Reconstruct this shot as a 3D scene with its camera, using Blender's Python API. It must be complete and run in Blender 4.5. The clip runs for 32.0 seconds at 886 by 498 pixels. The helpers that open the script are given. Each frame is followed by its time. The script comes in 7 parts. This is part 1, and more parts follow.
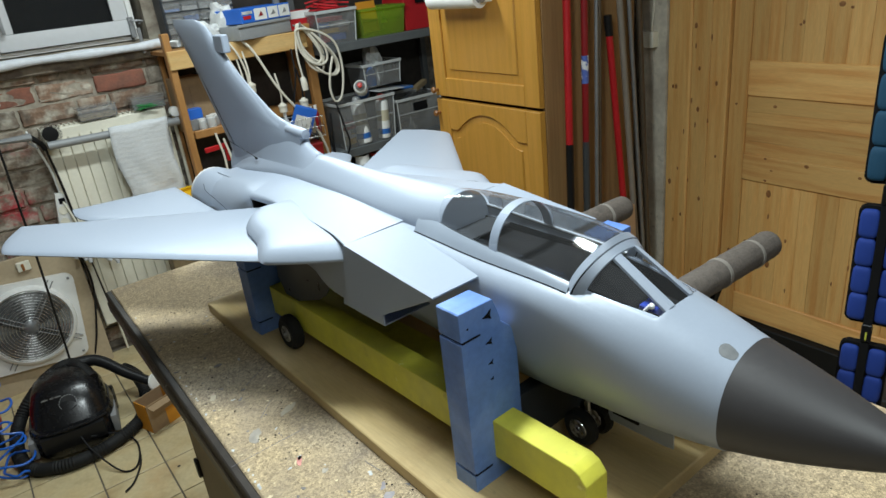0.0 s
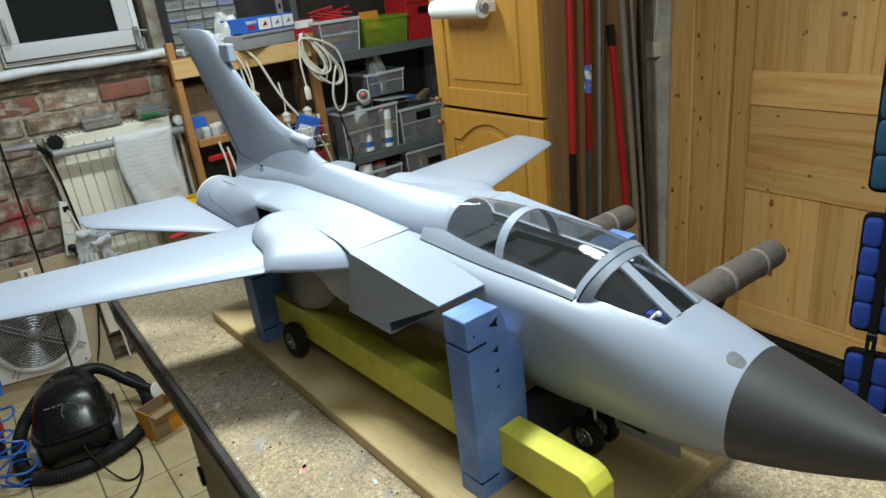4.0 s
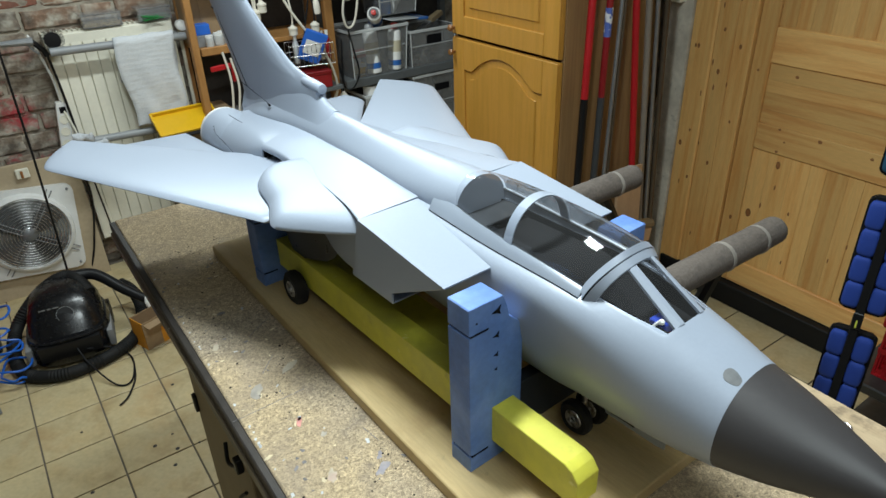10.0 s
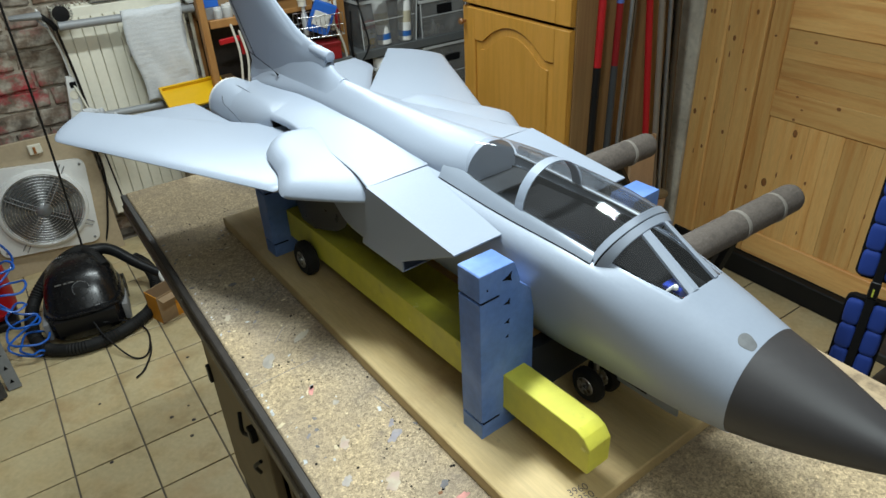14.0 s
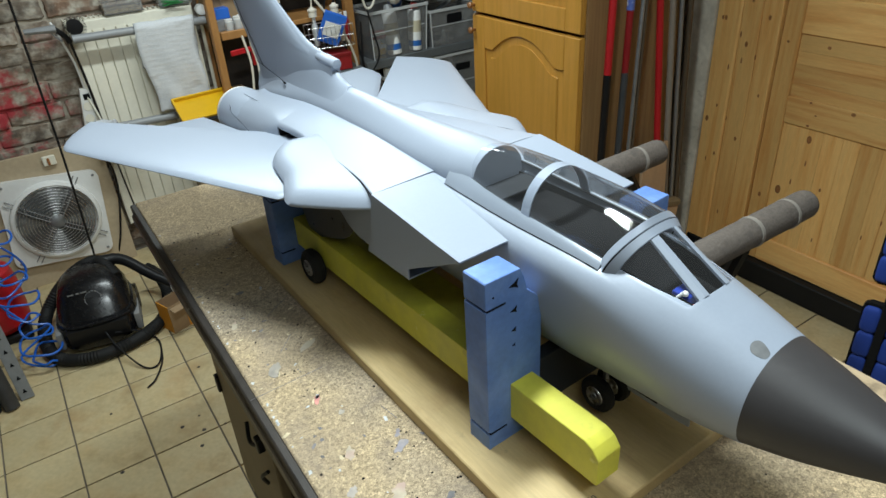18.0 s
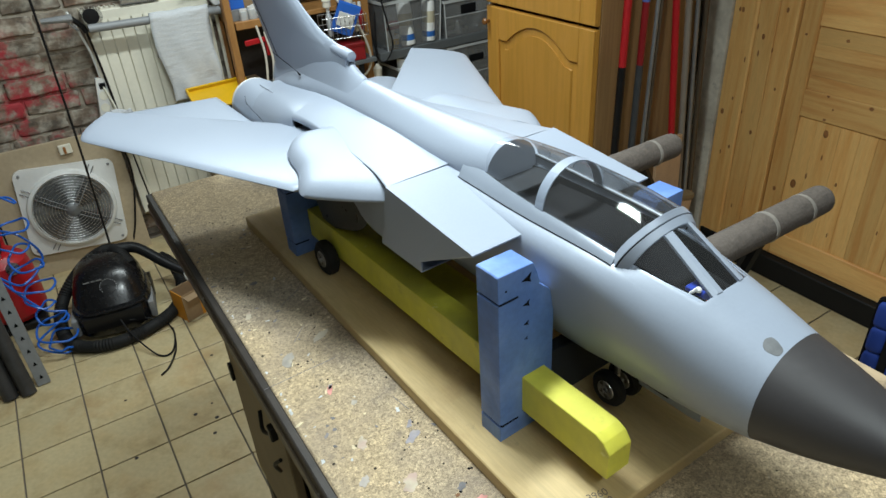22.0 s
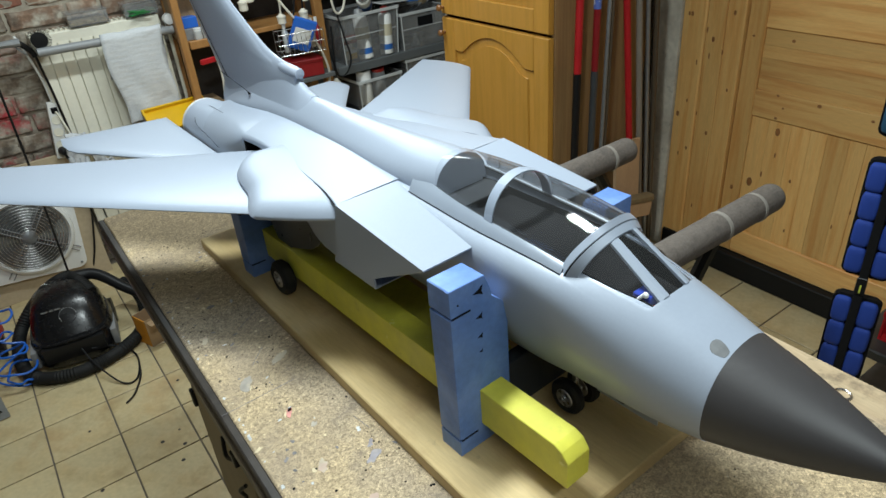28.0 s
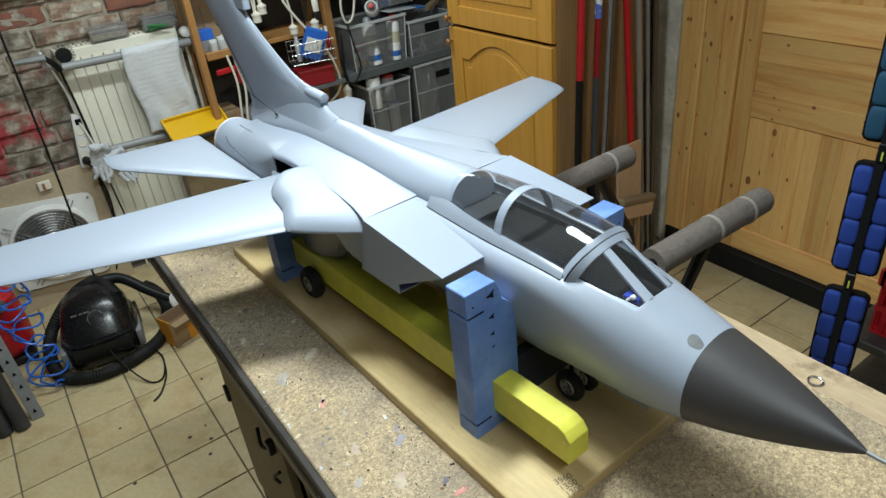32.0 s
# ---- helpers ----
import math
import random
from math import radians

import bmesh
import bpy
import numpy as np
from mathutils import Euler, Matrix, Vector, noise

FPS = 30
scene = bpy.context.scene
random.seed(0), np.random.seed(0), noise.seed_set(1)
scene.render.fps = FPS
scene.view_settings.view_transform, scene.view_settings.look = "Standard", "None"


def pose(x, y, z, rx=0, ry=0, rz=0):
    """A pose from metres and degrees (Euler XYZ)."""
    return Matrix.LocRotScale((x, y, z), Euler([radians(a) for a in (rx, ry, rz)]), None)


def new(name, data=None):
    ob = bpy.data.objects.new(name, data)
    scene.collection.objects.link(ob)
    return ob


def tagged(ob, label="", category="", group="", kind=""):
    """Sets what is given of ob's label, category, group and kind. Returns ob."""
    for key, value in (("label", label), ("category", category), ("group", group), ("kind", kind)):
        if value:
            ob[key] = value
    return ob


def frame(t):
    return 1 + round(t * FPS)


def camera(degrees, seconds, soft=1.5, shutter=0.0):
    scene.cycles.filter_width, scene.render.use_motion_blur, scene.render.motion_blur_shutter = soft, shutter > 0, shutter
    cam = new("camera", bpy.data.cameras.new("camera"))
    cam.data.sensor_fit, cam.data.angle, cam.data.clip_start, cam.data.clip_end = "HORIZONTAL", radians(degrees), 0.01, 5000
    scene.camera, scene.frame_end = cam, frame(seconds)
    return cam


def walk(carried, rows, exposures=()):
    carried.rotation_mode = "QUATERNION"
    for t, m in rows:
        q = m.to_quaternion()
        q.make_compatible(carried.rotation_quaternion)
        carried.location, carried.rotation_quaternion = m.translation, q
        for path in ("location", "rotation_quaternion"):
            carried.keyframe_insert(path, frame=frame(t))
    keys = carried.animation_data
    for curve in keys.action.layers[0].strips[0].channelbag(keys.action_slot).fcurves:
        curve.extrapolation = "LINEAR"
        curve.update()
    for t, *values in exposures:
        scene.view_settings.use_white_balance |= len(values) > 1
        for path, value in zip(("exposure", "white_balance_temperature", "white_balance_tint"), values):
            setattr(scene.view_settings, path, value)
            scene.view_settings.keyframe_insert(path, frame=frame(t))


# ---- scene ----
cam = camera(67.02, 32.0)
PATH = [
    (0.0, 0.1899, -2.1868, 1.5033, 66.840, 6.144, -36.947),
    (0.5, 0.1872, -2.1908, 1.5047, 67.064, 5.960, -37.209),
    (1.0, 0.1853, -2.1898, 1.5051, 67.249, 5.904, -36.982),
    (1.5, 0.1849, -2.1884, 1.5055, 67.409, 5.888, -36.883),
    (2.0, 0.1843, -2.1870, 1.5051, 67.554, 5.897, -36.880),
    (2.5, 0.1858, -2.1867, 1.5032, 67.655, 5.941, -36.866),
    (3.0, 0.1866, -2.1865, 1.5038, 67.640, 6.072, -36.964),
    (3.5, 0.1853, -2.1858, 1.5032, 67.640, 6.071, -36.854),
    (5.5, 0.1865, -2.1834, 1.5034, 67.590, 6.308, -36.609),
    (6.0, 0.1873, -2.1824, 1.5044, 67.692, 6.261, -36.621),
    (6.5, 0.1892, -2.1806, 1.5031, 67.714, 6.219, -36.640),
    (7.0, 0.1903, -2.1773, 1.5005, 67.611, 6.218, -36.668),
    (7.5, 0.1903, -2.1761, 1.5024, 67.455, 6.142, -36.630),
    (8.0, 0.1887, -2.1767, 1.5028, 67.475, 6.109, -36.600),
    (8.5, 0.1864, -2.1766, 1.5067, 67.464, 5.899, -36.523),
    (9.0, 0.1847, -2.1696, 1.5239, 66.472, 3.967, -35.751),
    (9.5, 0.1885, -2.1608, 1.5556, 62.756, 1.881, -34.951),
    (10.0, 0.1940, -2.1544, 1.5610, 60.719, 1.731, -35.189),
    (10.5, 0.1949, -2.1511, 1.5580, 59.257, 1.580, -34.394),
    (11.0, 0.1951, -2.1461, 1.5546, 58.542, 1.457, -33.791),
    (11.5, 0.1915, -2.1456, 1.5547, 58.440, 1.674, -33.263),
    (12.0, 0.1918, -2.1435, 1.5519, 58.253, 1.874, -32.796),
    (12.5, 0.1942, -2.1426, 1.5506, 58.114, 2.177, -32.466),
    (13.0, 0.2003, -2.1447, 1.5521, 58.378, 2.918, -32.998),
    (13.5, 0.1997, -2.1497, 1.5490, 58.393, 2.633, -34.089),
    (14.0, 0.1968, -2.1533, 1.5505, 58.564, 2.573, -34.479),
    (14.5, 0.2013, -2.1530, 1.5512, 58.814, 2.517, -34.667),
    (15.0, 0.2032, -2.1555, 1.5538, 60.003, 3.071, -34.907),
    (15.5, 0.1942, -2.1573, 1.5556, 60.421, 2.925, -34.933),
    (17.5, 0.2000, -2.1567, 1.5458, 60.034, 3.171, -34.147),
    (18.0, 0.2061, -2.1516, 1.5428, 59.435, 3.300, -33.682),
    (18.5, 0.2024, -2.1472, 1.5417, 58.892, 3.099, -33.162),
    (19.0, 0.1968, -2.1506, 1.5455, 58.542, 3.276, -32.864),
    (19.5, 0.1936, -2.1518, 1.5469, 58.771, 3.256, -32.589),
    (20.0, 0.1934, -2.1514, 1.5466, 58.727, 3.213, -32.354),
    (20.5, 0.1978, -2.1507, 1.5453, 58.771, 3.585, -32.337),
    (21.0, 0.1987, -2.1494, 1.5461, 58.713, 3.228, -32.359),
    (21.5, 0.2016, -2.1524, 1.5475, 58.749, 3.303, -32.604),
    (22.0, 0.2033, -2.1521, 1.5468, 58.728, 3.315, -32.573),
    (22.5, 0.2034, -2.1556, 1.5476, 58.672, 3.308, -32.924),
    (23.0, 0.2011, -2.1583, 1.5476, 58.712, 3.194, -32.968),
    (23.5, 0.2027, -2.1611, 1.5476, 58.783, 3.660, -33.202),
    (24.0, 0.2012, -2.1587, 1.5488, 59.292, 3.583, -33.153),
    (24.5, 0.2073, -2.1592, 1.5436, 59.306, 4.338, -34.487),
    (25.0, 0.2176, -2.1605, 1.5465, 59.558, 4.798, -36.322),
    (25.5, 0.2204, -2.1606, 1.5449, 59.717, 4.348, -36.629),
    (27.5, 0.2225, -2.1588, 1.5475, 59.414, 4.048, -35.853),
    (28.0, 0.2243, -2.1593, 1.5479, 59.357, 4.280, -35.986),
    (28.5, 0.2221, -2.1654, 1.5507, 59.286, 4.424, -36.100),
    (29.0, 0.2143, -2.1816, 1.5613, 58.979, 4.779, -36.333),
    (29.5, 0.1933, -2.2125, 1.6034, 58.438, 4.471, -36.068),
    (30.0, 0.1808, -2.2289, 1.6249, 58.765, 4.022, -35.582),
    (30.5, 0.1797, -2.2300, 1.6229, 59.063, 4.268, -35.474),
    (31.0, 0.1777, -2.2256, 1.6190, 59.168, 4.234, -35.266),
    (31.5, 0.1753, -2.2237, 1.6184, 59.059, 4.727, -35.440),
    (32.0, 0.1738, -2.2211, 1.6124, 59.124, 5.322, -35.846),
]
walk(cam, [(t, pose(x, y, z, rx, ry, rz)) for t, x, y, z, rx, ry, rz in PATH])

# ---- light ----
world = bpy.data.worlds.new("world")
scene.world = world
world.use_nodes = True
world.node_tree.nodes["Background"].inputs[0].default_value = (0.55, 0.62, 0.75, 1)
world.node_tree.nodes["Background"].inputs[1].default_value = 0.003


def ceiling_light(x, y, z, wide, length, watts):
    data = bpy.data.lights.new("ceiling_lamp", "AREA")
    data.shape, data.size, data.size_y, data.energy, data.color = "RECTANGLE", wide, length, watts, (0.885, 1.0, 1.01)
    ob = new("ceiling_lamp", data)
    ob.matrix_world = pose(x, y, z)
    return ob


# tube lamps over the bench, over the shelves and behind the camera
for lamp in ((0.55, -1.45, 2.20, 0.36, 0.12, 24.5), (0.95, 0.0, 2.20, 1.2, 0.10, 26.0), (0.45, -2.60, 2.20, 1.2, 0.10, 11.0)):
    ceiling_light(*lamp)

# ---- materials ----


def material(name, colour, rough=0.5, metal=0.0, vary=0.12, scale=8.0, bump=0.0, bump_scale=60.0, second=None, spread=(0.4, 0.65),
             stretch=(1, 1, 1), coat=0.0, island=0.0, spec=0.5, world_space=False):
    """A procedural surface: base colour, a large and a fine variation, an optional second colour in patches, and relief."""
    m = bpy.data.materials.new(name)
    m.use_nodes = True
    t = m.node_tree
    n, l = t.nodes, t.links
    b = n["Principled BSDF"]
    b.inputs["Roughness"].default_value, b.inputs["Metallic"].default_value = rough, metal
    b.inputs["Specular IOR Level"].default_value = spec
    b.inputs["Coat Weight"].default_value = coat
    co = n.new("ShaderNodeTexCoord")
    mp = n.new("ShaderNodeMapping")
    mp.inputs["Scale"].default_value = stretch
    if world_space:
        l.new(n.new("ShaderNodeNewGeometry").outputs["Position"], mp.inputs["Vector"])
    else:
        l.new(co.outputs["Object"], mp.inputs["Vector"])
    big = n.new("ShaderNodeTexNoise")
    big.inputs["Scale"].default_value, big.inputs["Detail"].default_value = scale, 5
    fine = n.new("ShaderNodeTexNoise")
    fine.inputs["Scale"].default_value, fine.inputs["Detail"].default_value = bump_scale, 4
    l.new(mp.outputs[0], big.inputs["Vector"])
    l.new(mp.outputs[0], fine.inputs["Vector"])
    base = n.new("ShaderNodeMixRGB")
    base.inputs[1].default_value = (*colour, 1)
    base.inputs[2].default_value = (*(second or colour), 1)
    ramp = n.new("ShaderNodeMapRange")
    ramp.inputs["From Min"].default_value, ramp.inputs["From Max"].default_value = spread
    l.new(big.outputs["Fac"], ramp.inputs["Value"])
    l.new(ramp.outputs[0], base.inputs[0])
    add = n.new("ShaderNodeMath")
    add.operation = "ADD"
    l.new(big.outputs["Fac"], add.inputs[0])
    l.new(fine.outputs["Fac"], add.inputs[1])
    val = n.new("ShaderNodeMapRange")
    val.inputs["From Min"].default_value, val.inputs["From Max"].default_value = 0.6, 1.4
    val.inputs["To Min"].default_value, val.inputs["To Max"].default_value = 1 - vary, 1 + vary
    l.new(add.outputs[0], val.inputs["Value"])
    hsv = n.new("ShaderNodeHueSaturation")
    l.new(base.outputs[0], hsv.inputs["Color"])
    last = val.outputs[0]
    if island:
        info = n.new("ShaderNodeObjectInfo")
        r = n.new("ShaderNodeMapRange")
        r.inputs["To Min"].default_value, r.inputs["To Max"].default_value = 1 - island, 1 + island
        l.new(info.outputs["Random"], r.inputs["Value"])
        mul = n.new("ShaderNodeMath")
        mul.operation = "MULTIPLY"
        l.new(last, mul.inputs[0])
        l.new(r.outputs[0], mul.inputs[1])
        last = mul.outputs[0]
    l.new(last, hsv.inputs["Value"])
    l.new(hsv.outputs[0], b.inputs["Base Color"])
    rr = n.new("ShaderNodeMapRange")
    rr.inputs["To Min"].default_value, rr.inputs["To Max"].default_value = max(rough - 0.08, 0.02), min(rough + 0.08, 1)
    l.new(fine.outputs["Fac"], rr.inputs["Value"])
    l.new(rr.outputs[0], b.inputs["Roughness"])
    if bump:
        bp = n.new("ShaderNodeBump")
        bp.inputs["Strength"].default_value, bp.inputs["Distance"].default_value = bump, 0.002
        l.new(fine.outputs["Fac"], bp.inputs["Height"])
        l.new(bp.outputs[0], b.inputs["Normal"])
    return m


def stain(m, colour, scale, spread, amount=0.7, zone=False):
    """Lays a ragged stain over a material, running on from piece to piece; zone: only low down on the wall beside the fan."""
    n, l = m.node_tree.nodes, m.node_tree.links
    b = n["Principled BSDF"]
    before = b.inputs["Base Color"].links[0].from_socket
    place = n.new("ShaderNodeNewGeometry")
    noise = n.new("ShaderNodeTexNoise")
    noise.inputs["Scale"].default_value, noise.inputs["Detail"].default_value, noise.inputs["Roughness"].default_value = scale, 8, 0.65
    ramp = n.new("ShaderNodeMapRange")
    ramp.inputs["From Min"].default_value, ramp.inputs["From Max"].default_value = spread
    ramp.inputs["To Max"].default_value = amount
    l.new(place.outputs["Position"], noise.inputs["Vector"])
    l.new(noise.outputs["Fac"], ramp.inputs["Value"])
    last = ramp.outputs[0]
    if zone:
        axes = n.new("ShaderNodeSeparateXYZ")
        l.new(place.outputs["Position"], axes.inputs[0])
        for axis, low, high in (("X", 0.42, 0.34), ("Z", 1.05, 0.95)):
            edge, mul = n.new("ShaderNodeMapRange"), n.new("ShaderNodeMath")
            edge.inputs["From Min"].default_value, edge.inputs["From Max"].default_value = low, high
            mul.operation = "MULTIPLY"
            l.new(axes.outputs[axis], edge.inputs["Value"])
            l.new(edge.outputs[0], mul.inputs[0])
            l.new(last, mul.inputs[1])
            last = mul.outputs[0]
    mix = n.new("ShaderNodeMixRGB")
    mix.inputs[2].default_value = (*colour, 1)
    l.new(last, mix.inputs[0])
    l.new(before, mix.inputs[1])
    l.new(mix.outputs[0], b.inputs["Base Color"])


def clear(name, tint, rough=0.03, milk=0.0, gloss=1.0, ior=1.5):
    """Thin clear plastic or glass: see-through, with a gloss that grows towards the edge; milk: how cloudy it is."""
    m = bpy.data.materials.new(name)
    m.use_nodes = True
    t = m.node_tree
    n, l = t.nodes, t.links
    n.remove(n["Principled BSDF"])
    thin, dull, shine, one, two = (n.new("ShaderNode" + k) for k in ("BsdfTransparent", "BsdfDiffuse", "BsdfGlossy", "MixShader", "MixShader"))
    thin.inputs[0].default_value = (*tint, 1)
    dull.inputs[0].default_value = (*tint, 1)
    shine.inputs["Roughness"].default_value = rough
    one.inputs[0].default_value = milk
    fr = n.new("ShaderNodeFresnel")
    fr.inputs[0].default_value = ior
    mul = n.new("ShaderNodeMath")
    mul.operation, mul.inputs[1].default_value = "MULTIPLY", gloss
    l.new(fr.outputs[0], mul.inputs[0])
    l.new(thin.outputs[0], one.inputs[1])
    l.new(dull.outputs[0], one.inputs[2])
    l.new(mul.outputs[0], two.inputs[0])
    l.new(one.outputs[0], two.inputs[1])
    l.new(shine.outputs[0], two.inputs[2])
    l.new(two.outputs[0], n["Material Output"].inputs[0])
    return m


PAINT = material("model_grey_paint", (0.29, 0.33, 0.400), 0.37, metal=0.08, vary=0.03, scale=3, bump=0.03, bump_scale=300)
RADOME = material("radome_grey", (0.040, 0.037, 0.038), 0.48, vary=0.05, bump=0.05, bump_scale=250)
BLACK = material("black_plastic", (0.009, 0.009, 0.010), 0.4, vary=0.15, bump=0.05, spec=0.3)
RUBBER = material("black_rubber", (0.009, 0.009, 0.009), 0.7, vary=0.2, bump=0.2, spec=0.3)
DARK = material("dark_interior", (0.006, 0.006, 0.007), 0.6, spec=0.2)
STEEL = material("bright_metal", (0.62, 0.62, 0.62), 0.28, metal=1.0, vary=0.1)
DULL_STEEL = material("dull_grey_metal", (0.30, 0.31, 0.32), 0.45, metal=0.6, vary=0.15)
BLUE_BLOCK = material("blue_painted_block", (0.092, 0.185, 0.47), 0.55, vary=0.18, scale=14, bump=0.25, bump_scale=120, second=(0.16, 0.26, 0.53), spread=(0.45, 0.7))
YELLOW = material("yellow_painted_beam", (0.62, 0.58, 0.06), 0.5, vary=0.15, scale=10, bump=0.15, second=(0.50, 0.47, 0.08), spread=(0.45, 0.75))
stain(YELLOW, (0.30, 0.27, 0.05), 30, (0.60, 0.72), 0.5)
stain(YELLOW, (0.74, 0.72, 0.30), 55, (0.64, 0.70), 0.5)
PLY = material("plywood", (0.56, 0.42, 0.21), 0.55, vary=0.14, scale=5, stretch=(6, 0.7, 6), bump=0.1, second=(0.47, 0.34, 0.155))
stain(PLY, (0.36, 0.23, 0.10), 9, (0.50, 0.70), 0.6)
stain(PLY, (0.20, 0.17, 0.10), 34, (0.64, 0.74), 0.5)
PINE = material("pine_wood", (0.76, 0.465, 0.170), 0.45, vary=0.16, scale=5, stretch=(9, 9, 0.55), bump=0.06, second=(0.62, 0.315, 0.095), spread=(0.42, 0.66), island=0.15)
PINE_H = material("pine_wood_crosswise", (0.76, 0.465, 0.170), 0.45, vary=0.14, scale=5, stretch=(9, 0.55, 9), bump=0.06, second=(0.60, 0.30, 0.095), spread=(0.42, 0.66), island=0.16)
KNOT = material("dark_knot", (0.27, 0.115, 0.04), 0.5, vary=0.3, scale=90)
OAK = material("golden_oak", (0.50, 0.245, 0.042), 0.38, vary=0.12, scale=6, stretch=(10, 10, 0.6), bump=0.05, second=(0.40, 0.20, 0.03), coat=0.2)
OAK_SIDE = material("brown_oak_side", (0.31, 0.185, 0.08), 0.5, vary=0.16, scale=6, stretch=(12, 12, 0.5), second=(0.23, 0.13, 0.055))
CONCRETE = material("old_concrete", (0.64, 0.59, 0.49), 0.85, vary=0.2, scale=9, bump=0.5, bump_scale=45, second=(0.42, 0.38, 0.31))
stain(CONCRETE, (0.20, 0.18, 0.15), 24, (0.60, 0.70), 0.6)
PLASTER = material("grey_plaster", (0.28, 0.27, 0.25), 0.85, vary=0.12, scale=4, bump=0.3)
GROUT = material("floor_grout", (0.155, 0.13, 0.10), 0.9, vary=0.2, scale=20)
TILE = material("beige_floor_tile", (0.52, 0.43, 0.25), 0.38, vary=0.16, scale=9, bump=0.06, second=(0.45, 0.345, 0.18), spread=(0.42, 0.75), island=0.06)
stain(TILE, (0.30, 0.21, 0.10), 7, (0.50, 0.68), 0.55)
stain(TILE, (0.44, 0.27, 0.12), 4, (0.54, 0.72), 0.55)
RED = material("red_plastic", (0.46, 0.012, 0.018), 0.4, vary=0.1)
WHITE = material("white_paint", (0.75, 0.75, 0.73), 0.4, vary=0.05, scale=6)
CREAM = material("cream_enamel", (0.80, 0.77, 0.65), 0.35, vary=0.06, scale=5)
GREY_FOAM = material("grey_foam_tube", (0.155, 0.13, 0.112), 0.85, vary=0.3, scale=40, bump=0.9, bump_scale=220, second=(0.10, 0.085, 0.075), spread=(0.5, 0.7))
BLUE_CLOTH = material("blue_padded_cloth", (0.012, 0.045, 0.28), 0.75, vary=0.12, bump=0.4, bump_scale=400)

# ---- mesh helpers ----


def part(name, bm, mat, parent=None, label="", smooth=True, angle=35):
    """Links a bmesh as one mesh object, under its thing where one is given."""
    me = bpy.data.meshes.new(name)
    bmesh.ops.recalc_face_normals(bm, faces=bm.faces[:])
    if smooth:
        for fc in bm.faces:
            fc.smooth = True
        lim = radians(angle)
        for e in bm.edges:
            if len(e.link_faces) == 2 and e.calc_face_angle(0) > lim:
                e.smooth = False
    bm.to_mesh(me)
    bm.free()
    me.materials.append(mat)
    ob = new(name, me)
    if parent:
        ob.parent = parent
    if label:
        ob["label"] = label
    return ob


def thing(name, m, label, category, group="", kind=""):
    ob = new(name)
    ob.matrix_world = m
    ob.empty_display_size = 0.05
    return tagged(ob, label, category, group, kind)


def add_box(bm, x0, x1, y0, y1, z0, z1, bevel=0.0, m=None, seg=1):
    b = bmesh.new()
    bmesh.ops.create_cube(b, size=1)
    for v in b.verts:
        v.co = Vector((x0 + (v.co.x + 0.5) * (x1 - x0), y0 + (v.co.y + 0.5) * (y1 - y0), z0 + (v.co.z + 0.5) * (z1 - z0)))
    if bevel:
        bmesh.ops.bevel(b, geom=b.edges[:], offset=bevel, segments=seg, affect="EDGES", profile=0.7)
    return merge(bm, b, m)


def merge(bm, b, m=None):
    if m:
        bmesh.ops.transform(b, matrix=m, verts=b.verts[:])
    me = bpy.data.meshes.new("tmp")
    b.to_mesh(me)
    b.free()
    bm.from_mesh(me)
    bpy.data.meshes.remove(me)
    return bm


def box(x0, x1, y0, y1, z0, z1, bevel=0.0, m=None, seg=1):
    return add_box(bmesh.new(), x0, x1, y0, y1, z0, z1, bevel, m, seg)


def add_rings(bm, rings, close=False, cap=True):
    """A skin over rings of equally many points each."""
    vs = [[bm.verts.new(p) for p in r] for r in rings]
    n = len(vs[0])
    pairs = list(zip(vs, vs[1:])) + ([(vs[-1], vs[0])] if close else [])
    for a, b in pairs:
        for i in range(n):
            bm.faces.new((a[i], a[(i + 1) % n], b[(i + 1) % n], b[i]))
    if cap and not close:
        bm.faces.new(vs[0][::-1])
        bm.faces.new(vs[-1])
    return bm


def add_lathe(bm, profile, n=24, m=None):
    """Turns a profile of (radius, height) round z."""
    b = bmesh.new()
    add_rings(b, [[Vector((max(r, 1e-4) * math.cos(2 * math.pi * i / n), max(r, 1e-4) * math.sin(2 * math.pi * i / n), z)) for i in range(n)] for r, z in profile])
    return merge(bm, b, m)


def lathe(profile, n=24, m=None):
    return add_lathe(bmesh.new(), profile, n, m)


def smooth_path(points, steps=6):
    """A rounded line through the points."""
    p = [Vector(q) for q in points]
    p = [2 * p[0] - p[1]] + p + [2 * p[-1] - p[-2]]
    out = []
    for a, b, c, d in zip(p, p[1:], p[2:], p[3:]):
        for k in range(steps):
            t = k / steps
            out.append(0.5 * ((2 * b) + (c - a) * t + (2 * a - 5 * b + 4 * c - d) * t * t + (3 * b - a - 3 * c + d) * t ** 3))
    return out + [p[-2]]


def add_tube(bm, points, r, n=8, steps=6, close=False, soft=True):
    """A round cable or bar along the points."""
    pts = smooth_path(points, steps) if soft else [Vector(q) for q in points]
    rings, up = [], None
    for i, p in enumerate(pts):
        d = (pts[min(i + 1, len(pts) - 1)] - pts[max(i - 1, 0)]).normalized()
        if up is None:
            up = d.orthogonal().normalized()
        up = (up - d * up.dot(d)).normalized()
        side = d.cross(up)
        rr = r(i / (len(pts) - 1)) if callable(r) else r
        rings.append([p + rr * (math.cos(2 * math.pi * k / n) * up + math.sin(2 * math.pi * k / n) * side) for k in range(n)])
    return add_rings(bm, rings, close)


def tube(points, r, n=8, steps=6, soft=True):
    return add_tube(bmesh.new(), points, r, n, steps, soft=soft)


